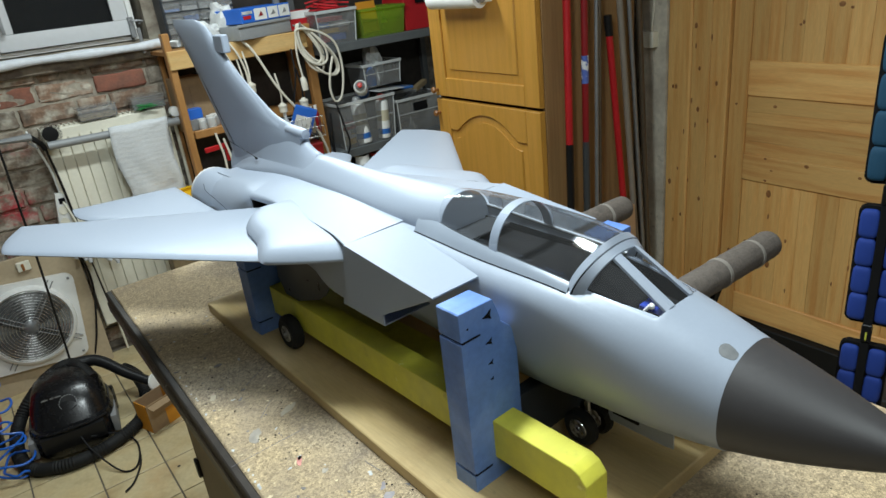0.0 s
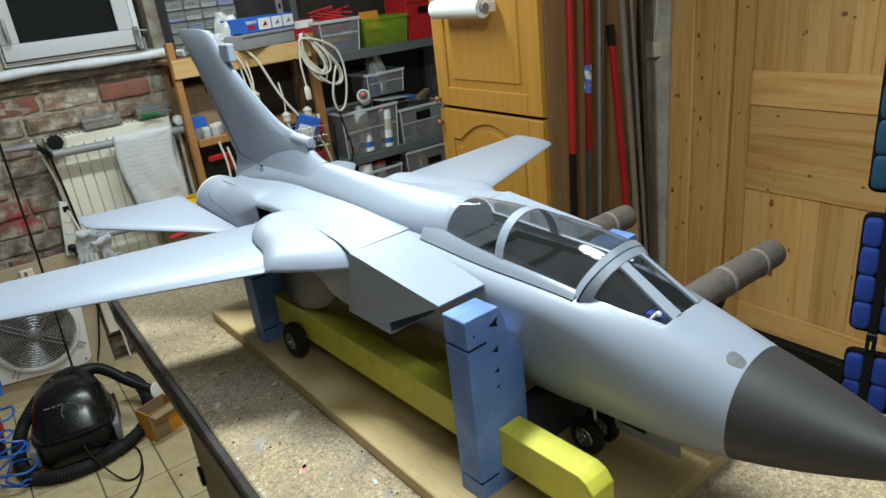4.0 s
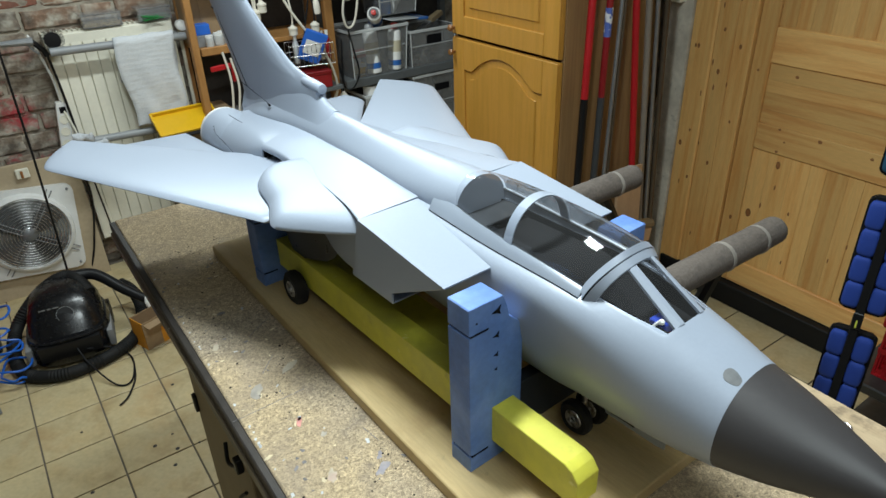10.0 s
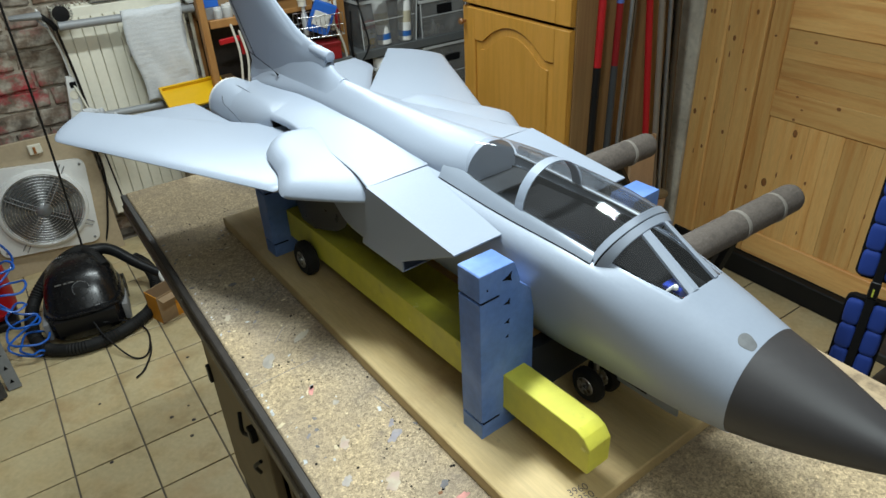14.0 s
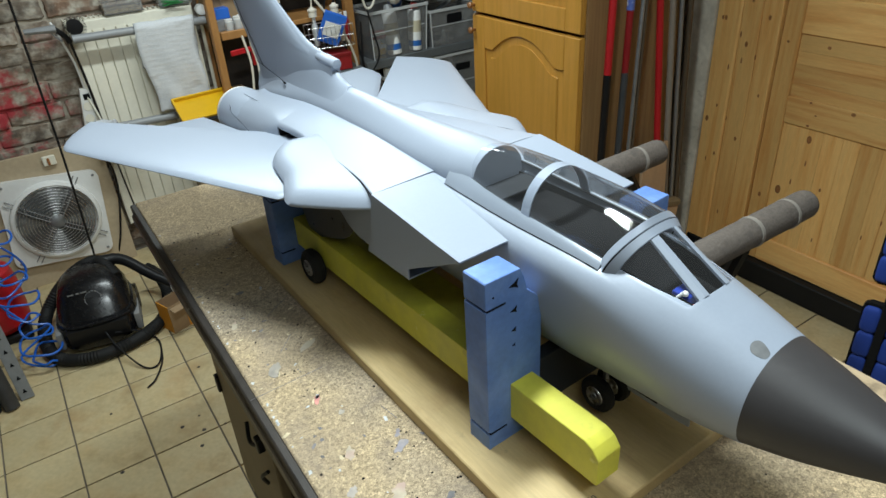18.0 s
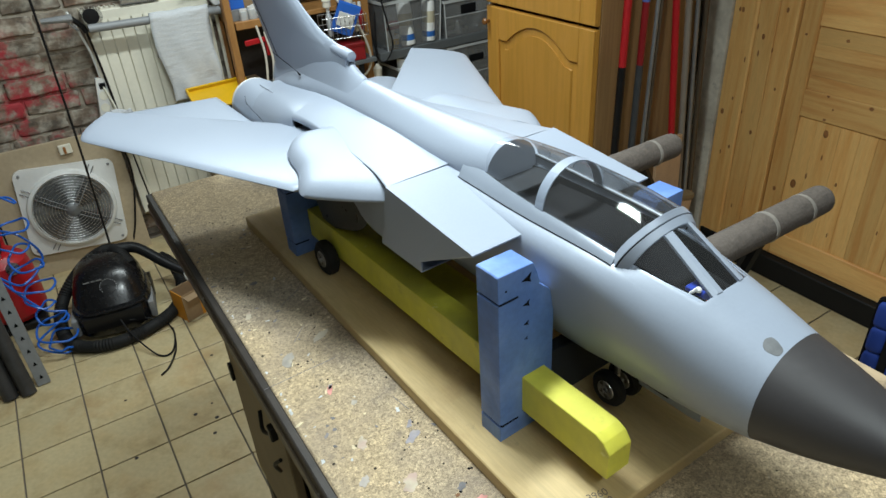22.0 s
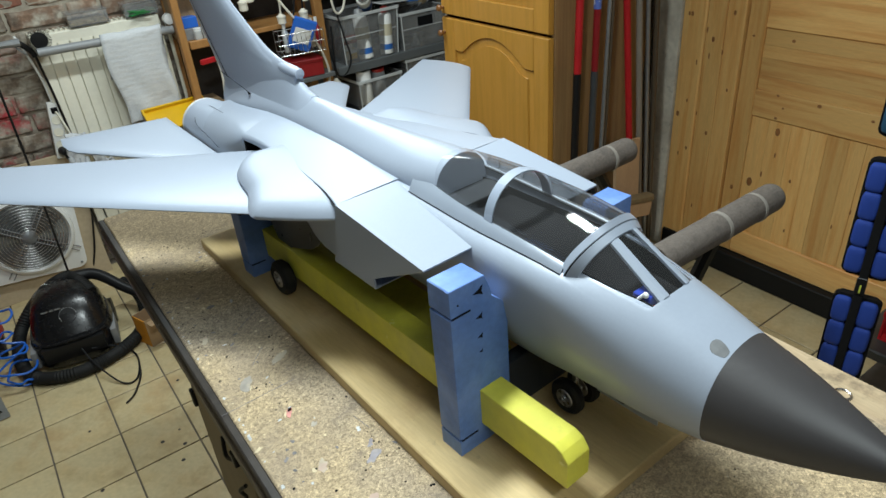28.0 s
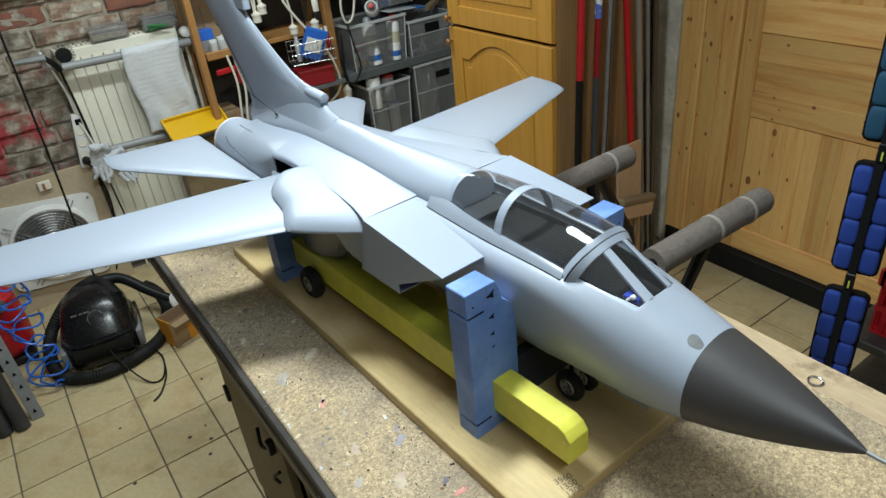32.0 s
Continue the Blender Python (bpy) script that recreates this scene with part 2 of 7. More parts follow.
def add_prism(bm, outline, h0, h1, bevel=0.0, m=None, seg=1):
    """An outline of (x, y) raised from h0 to h1."""
    b = bmesh.new()
    lo = [b.verts.new((x, y, h0)) for x, y in outline]
    hi = [b.verts.new((x, y, h1)) for x, y in outline]
    b.faces.new(lo[::-1])
    b.faces.new(hi)
    for i in range(len(lo)):
        j = (i + 1) % len(lo)
        b.faces.new((lo[i], lo[j], hi[j], hi[i]))
    if bevel:
        bmesh.ops.bevel(b, geom=b.edges[:], offset=bevel, segments=seg, affect="EDGES", profile=0.7)
    return merge(bm, b, m)


def prism(outline, h0, h1, bevel=0.0, m=None, seg=1):
    return add_prism(bmesh.new(), outline, h0, h1, bevel, m, seg)


CANOPY_GLASS = clear("smoked_canopy_plastic", (0.86, 0.87, 0.88), 0.015, 0.015, 0.8, 1.45)
SEAM_AND_SHADE = material("black_seam_and_shade", (0.005, 0.005, 0.006), 0.8, spec=0.15)
# the model's grey paint, darkened for the shade on the steep sill
SILL = material("shaded_sill_grey", (0.255, 0.29, 0.345), 0.36, metal=0.08, vary=0.03, scale=4)
NOZZLE = material("pale_nozzle", (0.60, 0.58, 0.55), 0.5, vary=0.08)
DULL_GREY = material("dull_grey", (0.22, 0.22, 0.22), 0.6)
SERVO = material("servo_blue", (0.02, 0.05, 0.35), 0.35)
COPPER = material("brown_wire", (0.35, 0.14, 0.04), 0.4)
PUTTY = material("rubbed_grey", (0.13, 0.135, 0.14), 0.6, vary=0.25, scale=200)
PAPER = material("white_paper", (0.80, 0.80, 0.78), 0.8, vary=0.04, scale=20, bump=0.2)
DARK_RED = material("dark_red_paint", (0.25, 0.012, 0.016), 0.35, vary=0.1)
STICKER = material("blue_sticker", (0.10, 0.16, 0.50), 0.4, vary=0.2, scale=40, second=(0.7, 0.72, 0.75), spread=(0.5, 0.55))
DARK_BRONZE = material("bronze_metal", (0.13, 0.10, 0.07), 0.4, metal=0.5)
PALE_ROD = material("pale_rod", (0.24, 0.21, 0.175), 0.4, vary=0.1)
PLY_PALE = material("pale_plywood", (0.52, 0.34, 0.20), 0.6, vary=0.12, scale=6, stretch=(4, 4, 1))
BLACK_BOARD = material("black_board", (0.009, 0.009, 0.009), 0.6, vary=0.25, scale=12, spec=0.2)
TAPE = material("pale_tape", (0.29, 0.265, 0.235), 0.45)
BLACK_WEB = material("black_webbing", (0.007, 0.007, 0.008), 0.85, vary=0.2, bump=0.4, bump_scale=500, spec=0.2)
BLUE_CLOTH_2 = material("blue_green_cloth", (0.008, 0.058, 0.115), 0.75, vary=0.12, bump=0.4, bump_scale=400)
YELLOW_TAG = material("yellow_green_tag", (0.55, 0.60, 0.08), 0.5)
MORTAR = material("old_mortar", (0.42, 0.375, 0.30), 0.95, vary=0.3, scale=14, bump=1.0, bump_scale=50, second=(0.24, 0.20, 0.16), spread=(0.42, 0.62))
BRICK_RED = material("red_brick", (0.34, 0.13, 0.085), 0.9, vary=0.22, scale=16, bump=0.5, bump_scale=90, second=(0.22, 0.10, 0.07), island=0.18)
BRICK_BROWN = material("brown_brick", (0.27, 0.17, 0.115), 0.9, vary=0.3, scale=17, bump=0.8, bump_scale=70, second=(0.44, 0.40, 0.33), spread=(0.48, 0.66), island=0.22)
BRICK_GREY = material("grey_brick", (0.215, 0.17, 0.13), 0.92, vary=0.3, scale=19, bump=0.9, bump_scale=70, second=(0.40, 0.37, 0.31), spread=(0.45, 0.62), island=0.2)
BRICK_PAINT = material("brick_with_red_paint", (0.23, 0.175, 0.13), 0.9, vary=0.3, scale=18, bump=0.9, bump_scale=70, second=(0.40, 0.36, 0.30), spread=(0.46, 0.62), island=0.18)
stain(MORTAR, (0.40, 0.35, 0.28), 9, (0.44, 0.62), 0.6)
stain(MORTAR, (0.11, 0.085, 0.065), 7, (0.50, 0.66), 0.8)
for m in (BRICK_BROWN, BRICK_GREY, BRICK_PAINT):
    stain(m, (0.42, 0.37, 0.30), 9, (0.50, 0.64), 0.55)
    stain(m, (0.075, 0.058, 0.045), 10, (0.50, 0.64), 0.8)
for m in (MORTAR, BRICK_PAINT):
    stain(m, (0.42, 0.03, 0.045), 4.6, (0.515, 0.60), 0.92, True)
WINDOW_GREY = material("grey_white_plastic", (0.60, 0.61, 0.63), 0.4, vary=0.05, scale=6)
WINDOW_GLASS = clear("window_glass", (0.55, 0.57, 0.60), 0.02, 0.02)
LEDGE = material("painted_ledge", (0.66, 0.69, 0.74), 0.6, vary=0.15, scale=14, bump=0.5, bump_scale=50, second=(0.42, 0.41, 0.39), spread=(0.5, 0.75))
LEDGE_BED = material("crumbling_mortar", (0.26, 0.215, 0.165), 0.95, vary=0.35, scale=18, bump=1.0, bump_scale=50, second=(0.12, 0.095, 0.075), spread=(0.42, 0.6))
GREY_PIPE = material("grey_pipe", (0.27, 0.28, 0.29), 0.4, vary=0.08)
TOWEL = material("grey_towel", (0.60, 0.62, 0.64), 0.95, vary=0.12, scale=12, bump=0.6, bump_scale=160, second=(0.42, 0.42, 0.42), spread=(0.56, 0.72), stretch=(0.6, 1, 3))
GLOVE = material("grey_glove", (0.58, 0.60, 0.63), 0.95, vary=0.25, scale=30, bump=0.5, bump_scale=300, second=(0.2, 0.2, 0.21), spread=(0.5, 0.7))
YELLOW_PLASTIC = material("yellow_plastic", (0.72, 0.42, 0.01), 0.35, vary=0.05)
BOX_PLASTIC = clear("cloudy_box_plastic", (0.98, 0.985, 0.99), 0.12, 0.17)
BEIGE_BITS = material("beige_bits", (0.50, 0.38, 0.20), 0.6, vary=0.5, scale=120, bump=0.8)
GREEN_BITS = material("green_bits", (0.10, 0.22, 0.13), 0.6, vary=0.5, scale=120, bump=0.8)
GREEN_WIRE = material("green_wire", (0.02, 0.22, 0.05), 0.4)
BEIGE_BOARD = material("beige_board", (0.45, 0.36, 0.24), 0.6, vary=0.12, scale=5, bump=0.1)
BLADE = material("fan_blade", (0.09, 0.093, 0.095), 0.35, vary=0.15)
FAN_BACK = material("fan_back", (0.24, 0.245, 0.24), 0.4, vary=0.4, scale=12, second=(0.09, 0.09, 0.09))
BLACK_GLOSS = material("black_gloss", (0.006, 0.006, 0.007), 0.26, vary=0.2, scale=30)
CARDBOARD = material("cardboard", (0.30, 0.20, 0.11), 0.8, vary=0.12)
ORANGE = material("orange_print", (0.65, 0.27, 0.02), 0.6, vary=0.08)
BLUE_HOSE = material("blue_hose", (0.015, 0.12, 0.52), 0.3, vary=0.08)
DARK_TUBE = material("dark_tube", (0.035, 0.034, 0.034), 0.45, vary=0.3, scale=20, bump=0.2)
# ---- the room ----
BENCH = 0.966                                  # top of the bench
BOARD = BENCH + 0.019                          # top of the plywood board


def structure(name, bm, mat, label, category, smooth=False):
    return tagged(part(name, bm, mat, None, "", smooth), label, category, "", "structure")


floor = structure("floor", box(-1.7, 2.9, -3.7, 1.4, -0.12, -0.006), GROUT, "beige ceramic tiled floor with grey-brown joints", "floor")
structure("ceiling", box(-1.75, 2.9, -3.8, 1.5, 2.25, 2.35), PLASTER, "plain grey cellar ceiling", "ceiling")
structure("wall_west", box(-1.85, -1.7, -3.8, 1.5, -0.1, 2.25), PLASTER, "plain plastered wall", "wall")
structure("wall_south", box(-1.7, 2.9, -3.85, -3.7, -0.1, 2.25), PLASTER, "plain plastered wall", "wall")
structure("wall_east", box(2.54, 2.7, -3.7, 1.3, -0.1, 2.25), PLASTER, "plain plastered wall behind the pine door", "wall")

# ---- the bench ----
CHIP = material("chipboard", (0.45, 0.345, 0.210), 0.75, vary=0.10, scale=5, bump=0.4, bump_scale=420, second=(0.30, 0.245, 0.18), spread=(0.45, 0.70), spec=0.3)


def chips(m):
    """Adds pressed wood chips of light and dark to a board's colour."""
    t = m.node_tree
    n, l = t.nodes, t.links
    b = n["Principled BSDF"]
    old = b.inputs["Base Color"].links[0].from_socket
    co = n.new("ShaderNodeTexCoord")
    last = old
    for scale, lo, hi in ((260.0, 0.74, 1.20), (560.0, 0.66, 1.26), (1300.0, 0.76, 1.20)):
        v = n.new("ShaderNodeTexVoronoi")
        v.inputs["Scale"].default_value = scale
        l.new(co.outputs["Object"], v.inputs["Vector"])
        bw = n.new("ShaderNodeSeparateColor")
        l.new(v.outputs["Color"], bw.inputs[0])
        r = n.new("ShaderNodeMapRange")
        r.inputs["To Min"].default_value, r.inputs["To Max"].default_value = lo, hi
        l.new(bw.outputs[0], r.inputs["Value"])
        h = n.new("ShaderNodeHueSaturation")
        l.new(last, h.inputs["Color"])
        l.new(r.outputs[0], h.inputs["Value"])
        last = h.outputs[0]
    l.new(last, b.inputs["Base Color"])


chips(CHIP)
stain(CHIP, (0.25, 0.20, 0.15), 6, (0.50, 0.66), 0.6)
stain(CHIP, (0.17, 0.14, 0.115), 22, (0.58, 0.70), 0.55)
stain(CHIP, (0.12, 0.085, 0.06), 260, (0.66, 0.72), 0.7)
stain(CHIP, (0.60, 0.53, 0.40), 330, (0.62, 0.70), 0.7)
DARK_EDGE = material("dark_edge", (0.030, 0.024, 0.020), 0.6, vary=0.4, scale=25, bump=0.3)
WORN_EDGE = material("worn_edge", (0.105, 0.080, 0.055), 0.42, vary=0.4, scale=14, bump=0.3, second=(0.030, 0.024, 0.018), stretch=(4, 0.6, 4))
stain(WORN_EDGE, (0.42, 0.40, 0.37), 38, (0.60, 0.66), 0.8)
BROWN_BOARD = material("brown_board", (0.21, 0.155, 0.085), 0.6, vary=0.2, scale=7, bump=0.1)
EDGE_WOOD = material("worn_edge_wood", (0.50, 0.38, 0.24), 0.6, vary=0.2, scale=6, stretch=(6, 0.7, 6), bump=0.2, second=(0.36, 0.26, 0.16), spread=(0.42, 0.66))
stain(EDGE_WOOD, (0.16, 0.12, 0.08), 26, (0.56, 0.68), 0.7)
PINK = material("pink_paint", (0.55, 0.24, 0.21), 0.7, vary=0.3, scale=60)
PALE = material("pale_paint", (0.50, 0.51, 0.52), 0.7, vary=0.3, scale=60)
STAIN = material("grey_stain", (0.17, 0.16, 0.165), 0.8, vary=0.4, scale=60)
GOLD_CHIP = material("pale_wood_chip", (0.62, 0.52, 0.34), 0.7, vary=0.2, scale=60)
RUST = material("rust_brown", (0.20, 0.09, 0.04), 0.8, vary=0.3, scale=60)
SMEAR = material("faint_grey_smear", (0.32, 0.29, 0.25), 0.75, vary=0.3, scale=40, second=(0.40, 0.35, 0.27), spread=(0.45, 0.6))
SMEAR_PINK = material("faint_pink_smear", (0.46, 0.33, 0.27), 0.75, vary=0.3, scale=40, second=(0.42, 0.36, 0.27), spread=(0.45, 0.6))
VIOLET = material("violet_grey_smear", (0.27, 0.25, 0.27), 0.75, vary=0.3, scale=40, second=(0.36, 0.32, 0.28), spread=(0.45, 0.65))


def blot(x, y, z, r, stretch, turn, seed):
    """A flat, uneven fleck lying on a surface."""
    rnd = random.Random(seed)
    n = 26
    w = [rnd.uniform(0.35, 1.15) for _ in range(n)]
    w = [(w[i - 1] + 2 * w[i] + w[(i + 1) % n]) / 4 for i in range(n)]
    o = [(r * w[i] * math.cos(2 * math.pi * i / n) * stretch, r * w[i] * math.sin(2 * math.pi * i / n)) for i in range(n)]
    return prism(o, 0, 0.0005, 0, pose(x, y, z, 0, 0, turn))


def bench():
    b = thing("workbench", pose(0, 0, 0), "old workbench with a worn paint-flecked chipboard top", "workbench")
    top = part("tabletop", box(0.333, 0.904, -2.75, -0.765, BENCH - 0.024, BENCH, 0.002), CHIP, b, "worn chipboard with paint flecks and drill holes")
    edge = part("rear_edge_board", box(0.904, 0.958, -2.75, -0.765, BENCH - 0.03, BENCH + 0.001, 0.003), EDGE_WOOD, b, "worn pale wooden edge board")
    part("clamp_ring", add_tube(bmesh.new(), [(0.915 + 0.009 * math.cos(math.pi * k / 12), -1.934 + 0.009 * math.sin(math.pi * k / 12), BENCH + 0.002) for k in range(24)], 0.0016, 8, close=True, soft=False), STEEL, edge, "small metal ring")
    part("edge_strip", box(0.322, 0.3335, -2.75, -0.765, BENCH - 0.020, BENCH - 0.0015, 0.002), DARK_EDGE, b, "dark chipped edge strip")
    part("edge_rail", box(0.319, 0.345, -2.75, -0.768, BENCH - 0.043, BENCH - 0.020, 0.003), WORN_EDGE, b, "worn grey edge rail")
    part("rear_rail", box(0.333, 0.95, -0.80, -0.775, BENCH - 0.09, BENCH - 0.024, 0.003), BROWN_BOARD, b)
    door = part("door_panel", box(0.352, 0.368, -1.37, -1.045, 0.40, BENCH - 0.06, 0.002), BROWN_BOARD, b, "brown cupboard door with a black latch")
    part("latch", box(0.340, 0.352, -1.338, -1.322, 0.735, 0.765, 0.002), BLACK, door)
    part("latch_hook", tube([(0.345, -1.33, 0.745), (0.338, -1.30, 0.735), (0.345, -1.275, 0.755)], 0.0035, 8), BLACK, door)
    part("latch_hook", tube([(0.345, -1.345, 0.700), (0.337, -1.33, 0.68), (0.345, -1.32, 0.65)], 0.0035, 8), BLACK, door)
    part("hinge", box(0.345, 0.353, -1.062, -1.047, 0.66, 0.70, 0.002), BLACK, door)
    part("shelf_board", box(0.37, 0.90, -2.6, -1.06, 0.38, 0.40), BROWN_BOARD, b)
    part("back_panel", box(0.88, 0.90, -2.6, -1.0, 0.10, BENCH - 0.03), BROWN_BOARD, b)
    part("side_panel", box(0.37, 0.90, -1.062, -1.047, 0.05, BENCH - 0.026), BROWN_BOARD, b)
    part("partition", box(0.37, 0.90, -1.40, -1.385, 0.40, BENCH - 0.026), BROWN_BOARD, b)
    for x in (0.365, 0.86):
        for y in (-0.99, -2.6):
            part("leg", box(x, x + 0.045, y - 0.045, y, 0, BENCH - 0.024, 0.003), DARK_EDGE, b)
    rnd = random.Random(5)
    for k in range(150):
        y, u = rnd.uniform(-2.05, -0.95), rnd.random() ** 1.2
        x = 0.345 + 0.13 * u
        r = rnd.choice((0.0006, 0.0008, 0.0010, 0.0013, 0.0017))
        part("drill_hole", lathe(((r, 0.0), (r * 0.9, 0.0004)), 8, pose(x, y, BENCH)), SEAM_AND_SHADE, top)
    for k in range(60):
        y, x = rnd.uniform(-2.60, -1.70), rnd.uniform(0.345, 0.90)
        part("drill_hole", lathe(((0.0007 + 0.0006 * rnd.random(), 0.0), (0.0006, 0.0004)), 8, pose(x, y, BENCH)), SEAM_AND_SHADE, top)
    for k in range(90):
        y = rnd.uniform(-2.05, -1.0)
        x = 0.338 + 0.16 * rnd.random() ** 1.2
        part("paint_fleck", blot(x, y, BENCH, rnd.uniform(0.0008, 0.0030), rnd.uniform(1, 2.6), rnd.uniform(0, 180), k), (STAIN, PALE, STAIN, GOLD_CHIP, STAIN, GOLD_CHIP)[k % 6], top)
    for k in range(26):
        part("white_chip", blot(0.3375 + 0.003 * rnd.random(), rnd.uniform(-2.0, -0.9), BENCH, rnd.uniform(0.0010, 0.0028), rnd.uniform(1, 2.5), 80, 200 + k), PALE, top)
    smears = ((0.393, -1.527, 0.0045, 2.6, 62, PINK), (0.396, -1.522, 0.0030, 2.0, 62, PALE), (0.408, -1.565, 0.0050, 1.3, 20, SMEAR), (0.440, -1.655, 0.0070, 2.2, 28, VIOLET), (0.446, -1.636, 0.0045, 1.8, 55, VIOLET), (0.386, -1.63, 0.0080, 1.6, 72, SMEAR_PINK), (0.405, -1.71, 0.0100, 1.5, 40, SMEAR_PINK),
              (0.447, -1.745, 0.0058, 1.2, 30, STAIN), (0.437, -1.753, 0.0030, 1.3, 10, RUST), (0.452, -1.770, 0.0055, 2.2, 8, PINK), (0.395, -1.79, 0.0050, 1.5, 50, STAIN), (0.372, -1.44, 0.0090, 2.2, 60, SMEAR), (0.425, -1.42, 0.0070, 2.8, 35, SMEAR), (0.395, -1.23, 0.0050, 1.5, 0, STAIN), (0.36, -1.31, 0.0050, 2.4, 70, SMEAR_PINK),
              (0.47, -1.87, 0.0060, 1.8, 25, SMEAR_PINK), (0.42, -1.90, 0.0070, 1.4, 60, STAIN), (0.385, -1.86, 0.0110, 1.6, 15, SMEAR_PINK), (0.50, -1.95, 0.0040, 2.4, 12, PINK), (0.365, -1.68, 0.0060, 1.5, 30, VIOLET))
    for k, (x, y, r, st, tu, mt) in enumerate(smears):
        part("paint_fleck", blot(x, y, BENCH, r, st, tu, 40 + k), mt, top)
    for x, y, ln, tu in ((0.405, -1.395, 0.040, 48), (0.43, -1.30, 0.055, 36), (0.375, -1.475, 0.10, 2), (0.36, -1.85, 0.04, 70), (0.455, -1.60, 0.03, 100)):
        part("knife_cut", box(-ln / 2, ln / 2, -0.0004, 0.0004, 0, 0.0003, 0, pose(x, y, BENCH, 0, 0, tu)), STAIN, top, "dark knife cut")
    return b


bench()

# ---- the cradle: a board, yellow beams and blue posts ----
YAW = 3.6
AXIS = pose(0.664, -2.085, 0, 0, 0, YAW)       # below the nose tip; y runs aft


def cradle():
    c = thing("model_cradle", AXIS, "model cradle with yellow beams and blue posts on plywood", "cradle")
    m = pose(0, 0, 0, 0, 0, -1.6)
    base = part("base_board", box(-0.178, 0.185, 0.222, 1.058, BENCH, BOARD, 0.0015, m), PLY, c, "plywood base board with pencilled figures")
    rnd = random.Random(3)
    for text, x, y in (("3960", -0.118, 0.246), ("1350", -0.120, 0.236), ("1300", -0.121, 0.226)):
        cu = bpy.data.curves.new("pencil_figure", "FONT")
        cu.body, cu.size, cu.extrude = text, 0.0115, 0.0001
        tmp = new("pencil_figure", cu)
        me = bpy.data.meshes.new_from_object(tmp.evaluated_get(bpy.context.evaluated_depsgraph_get()))
        bpy.data.objects.remove(tmp)
        ob = new("pencil_figure", me)
        me.materials.clear()
        me.materials.append(PENCIL)
        ob.parent, ob.matrix_basis = base, pose(x, y, BOARD + 0.0002, 0, 0, -14)
    for s in (-1, 1):
        for y, h in ((0.359, 1.2000), (0.868, 1.1300)):
            line = [(0.1358, BOARD)]
            for z, dent in ((BOARD + 0.0205, 0), (BOARD + 0.0215, 1), (BOARD + 0.0235, 1), (BOARD + 0.0245, 0), (h - 0.034, 0), (h - 0.033, 1), (h - 0.0312, 1), (h - 0.0302, 0)):
                line.append((0.1358 - 0.0024 * dent, z))
            line += [(0.1358, h - 0.0012), (0.1346, h), (0.0930, h - 0.0008), (0.0910, h - 0.0016), (0.0865, h - 0.0120), (0.0830, h - 0.0235), (0.0822, h - 0.0290), (0.0760, h - 0.0345), (0.0698, h - 0.0400), (0.0650, h - 0.0480), (0.0618, h - 0.0560), (0.0618, BOARD)]
            pb = add_rings(bmesh.new(), [[Vector((s * (x if 0.0005 > e else 0.0995 + (x - 0.0995) * (1 - e)), yy, z if 0.0005 > e else 1.09 + (z - 1.09) * (1 - e * 0.35))) for x, z in line] for yy, e in ((y, 0.016), (y + 0.0007, 0.0), (y + 0.0323, 0.0), (y + 0.033, 0.016))])
            post = part("post", pb, BLUE_BLOCK, c, "blue-painted wooden post cut to the fuselage's shape", angle=28)
            for zz in (BOARD + 0.0225, h - 0.0321):
                a, b = sorted((s * 0.1110, s * 0.1342))
                part("saw_groove", box(a, b, y - 0.0006, y + 0.030, zz - 0.0010, zz + 0.0010, 0, pose(0, 0, 0)), SEAM_AND_SHADE, post, "dark sawn groove")
            if y < 0.5:
                for k, z in enumerate((1.1835, 1.1540, 1.1300, 1.1112)):
                    r = (0.0062, 0.0044, 0.0034, 0.0022)[k]
                    x = s * 0.1005
                    notch = [(-r, 0.0), (0.2 * r, 0.42 * r), (r, r), (0.75 * r, 0.0), (r, -0.8 * r), (0.2 * r, -0.35 * r)]
                    part("triangle_cut", prism([(-s * p, q) for p, q in notch], 0, 0.0008, 0, Matrix.Translation((x, y + 0.0002, z)) @ pose(0, 0, 0, 90)), SEAM_AND_SHADE, post, "dark three-pointed mark")
                part("screw_hole", lathe(((0.0013, 0.0), (0.0010, 0.0006)), 8, Matrix.Translation((s * 0.1260, y + 0.0001, 1.1805)) @ pose(0, 0, 0, 90)), SEAM_AND_SHADE, post)
        a, b = sorted((s * 0.0735, s * 0.1048))
        out = [(0.2395, 1.0135), (0.2380, 1.0150), (0.2378, 1.0465), (0.2460, 1.0572), (0.2560, 1.0612), (0.98, 1.0612), (0.98, 1.0135)]
        part("beam", prism(out, a, b, 0.0008, SIDE, 1), YELLOW, c, "yellow-painted beam with a bevelled end", angle=18)
    # a recessed blue panel; the shade under the fuselage is in its colour
    part("cross_panel", box(-0.0615, 0.0615, 0.372, 0.390, BOARD, 1.0555, 0.001), SHADED_BLUE, c, "recessed panel between the front posts, shade in its colour")
    part("centre_plank", box(-0.052, 0.020, 0.440, 0.955, BOARD, BOARD + 0.018, 0.0015), YELLOW, c, "yellow-painted plank between the beams")
    return c


# the posts' blue darkened nearly to black, as it looks in shade
SHADED_BLUE = material("shaded_blue_paint", (0.022, 0.027, 0.034), 0.6, vary=0.2, scale=20)
PENCIL = material("pencil", (0.16, 0.13, 0.10), 0.8)
SIDE = Matrix(((0, 0, 1, 0), (1, 0, 0, 0), (0, 1, 0, 0), (0, 0, 0, 1)))     # outlines of (aft, up), raised across
cradle()
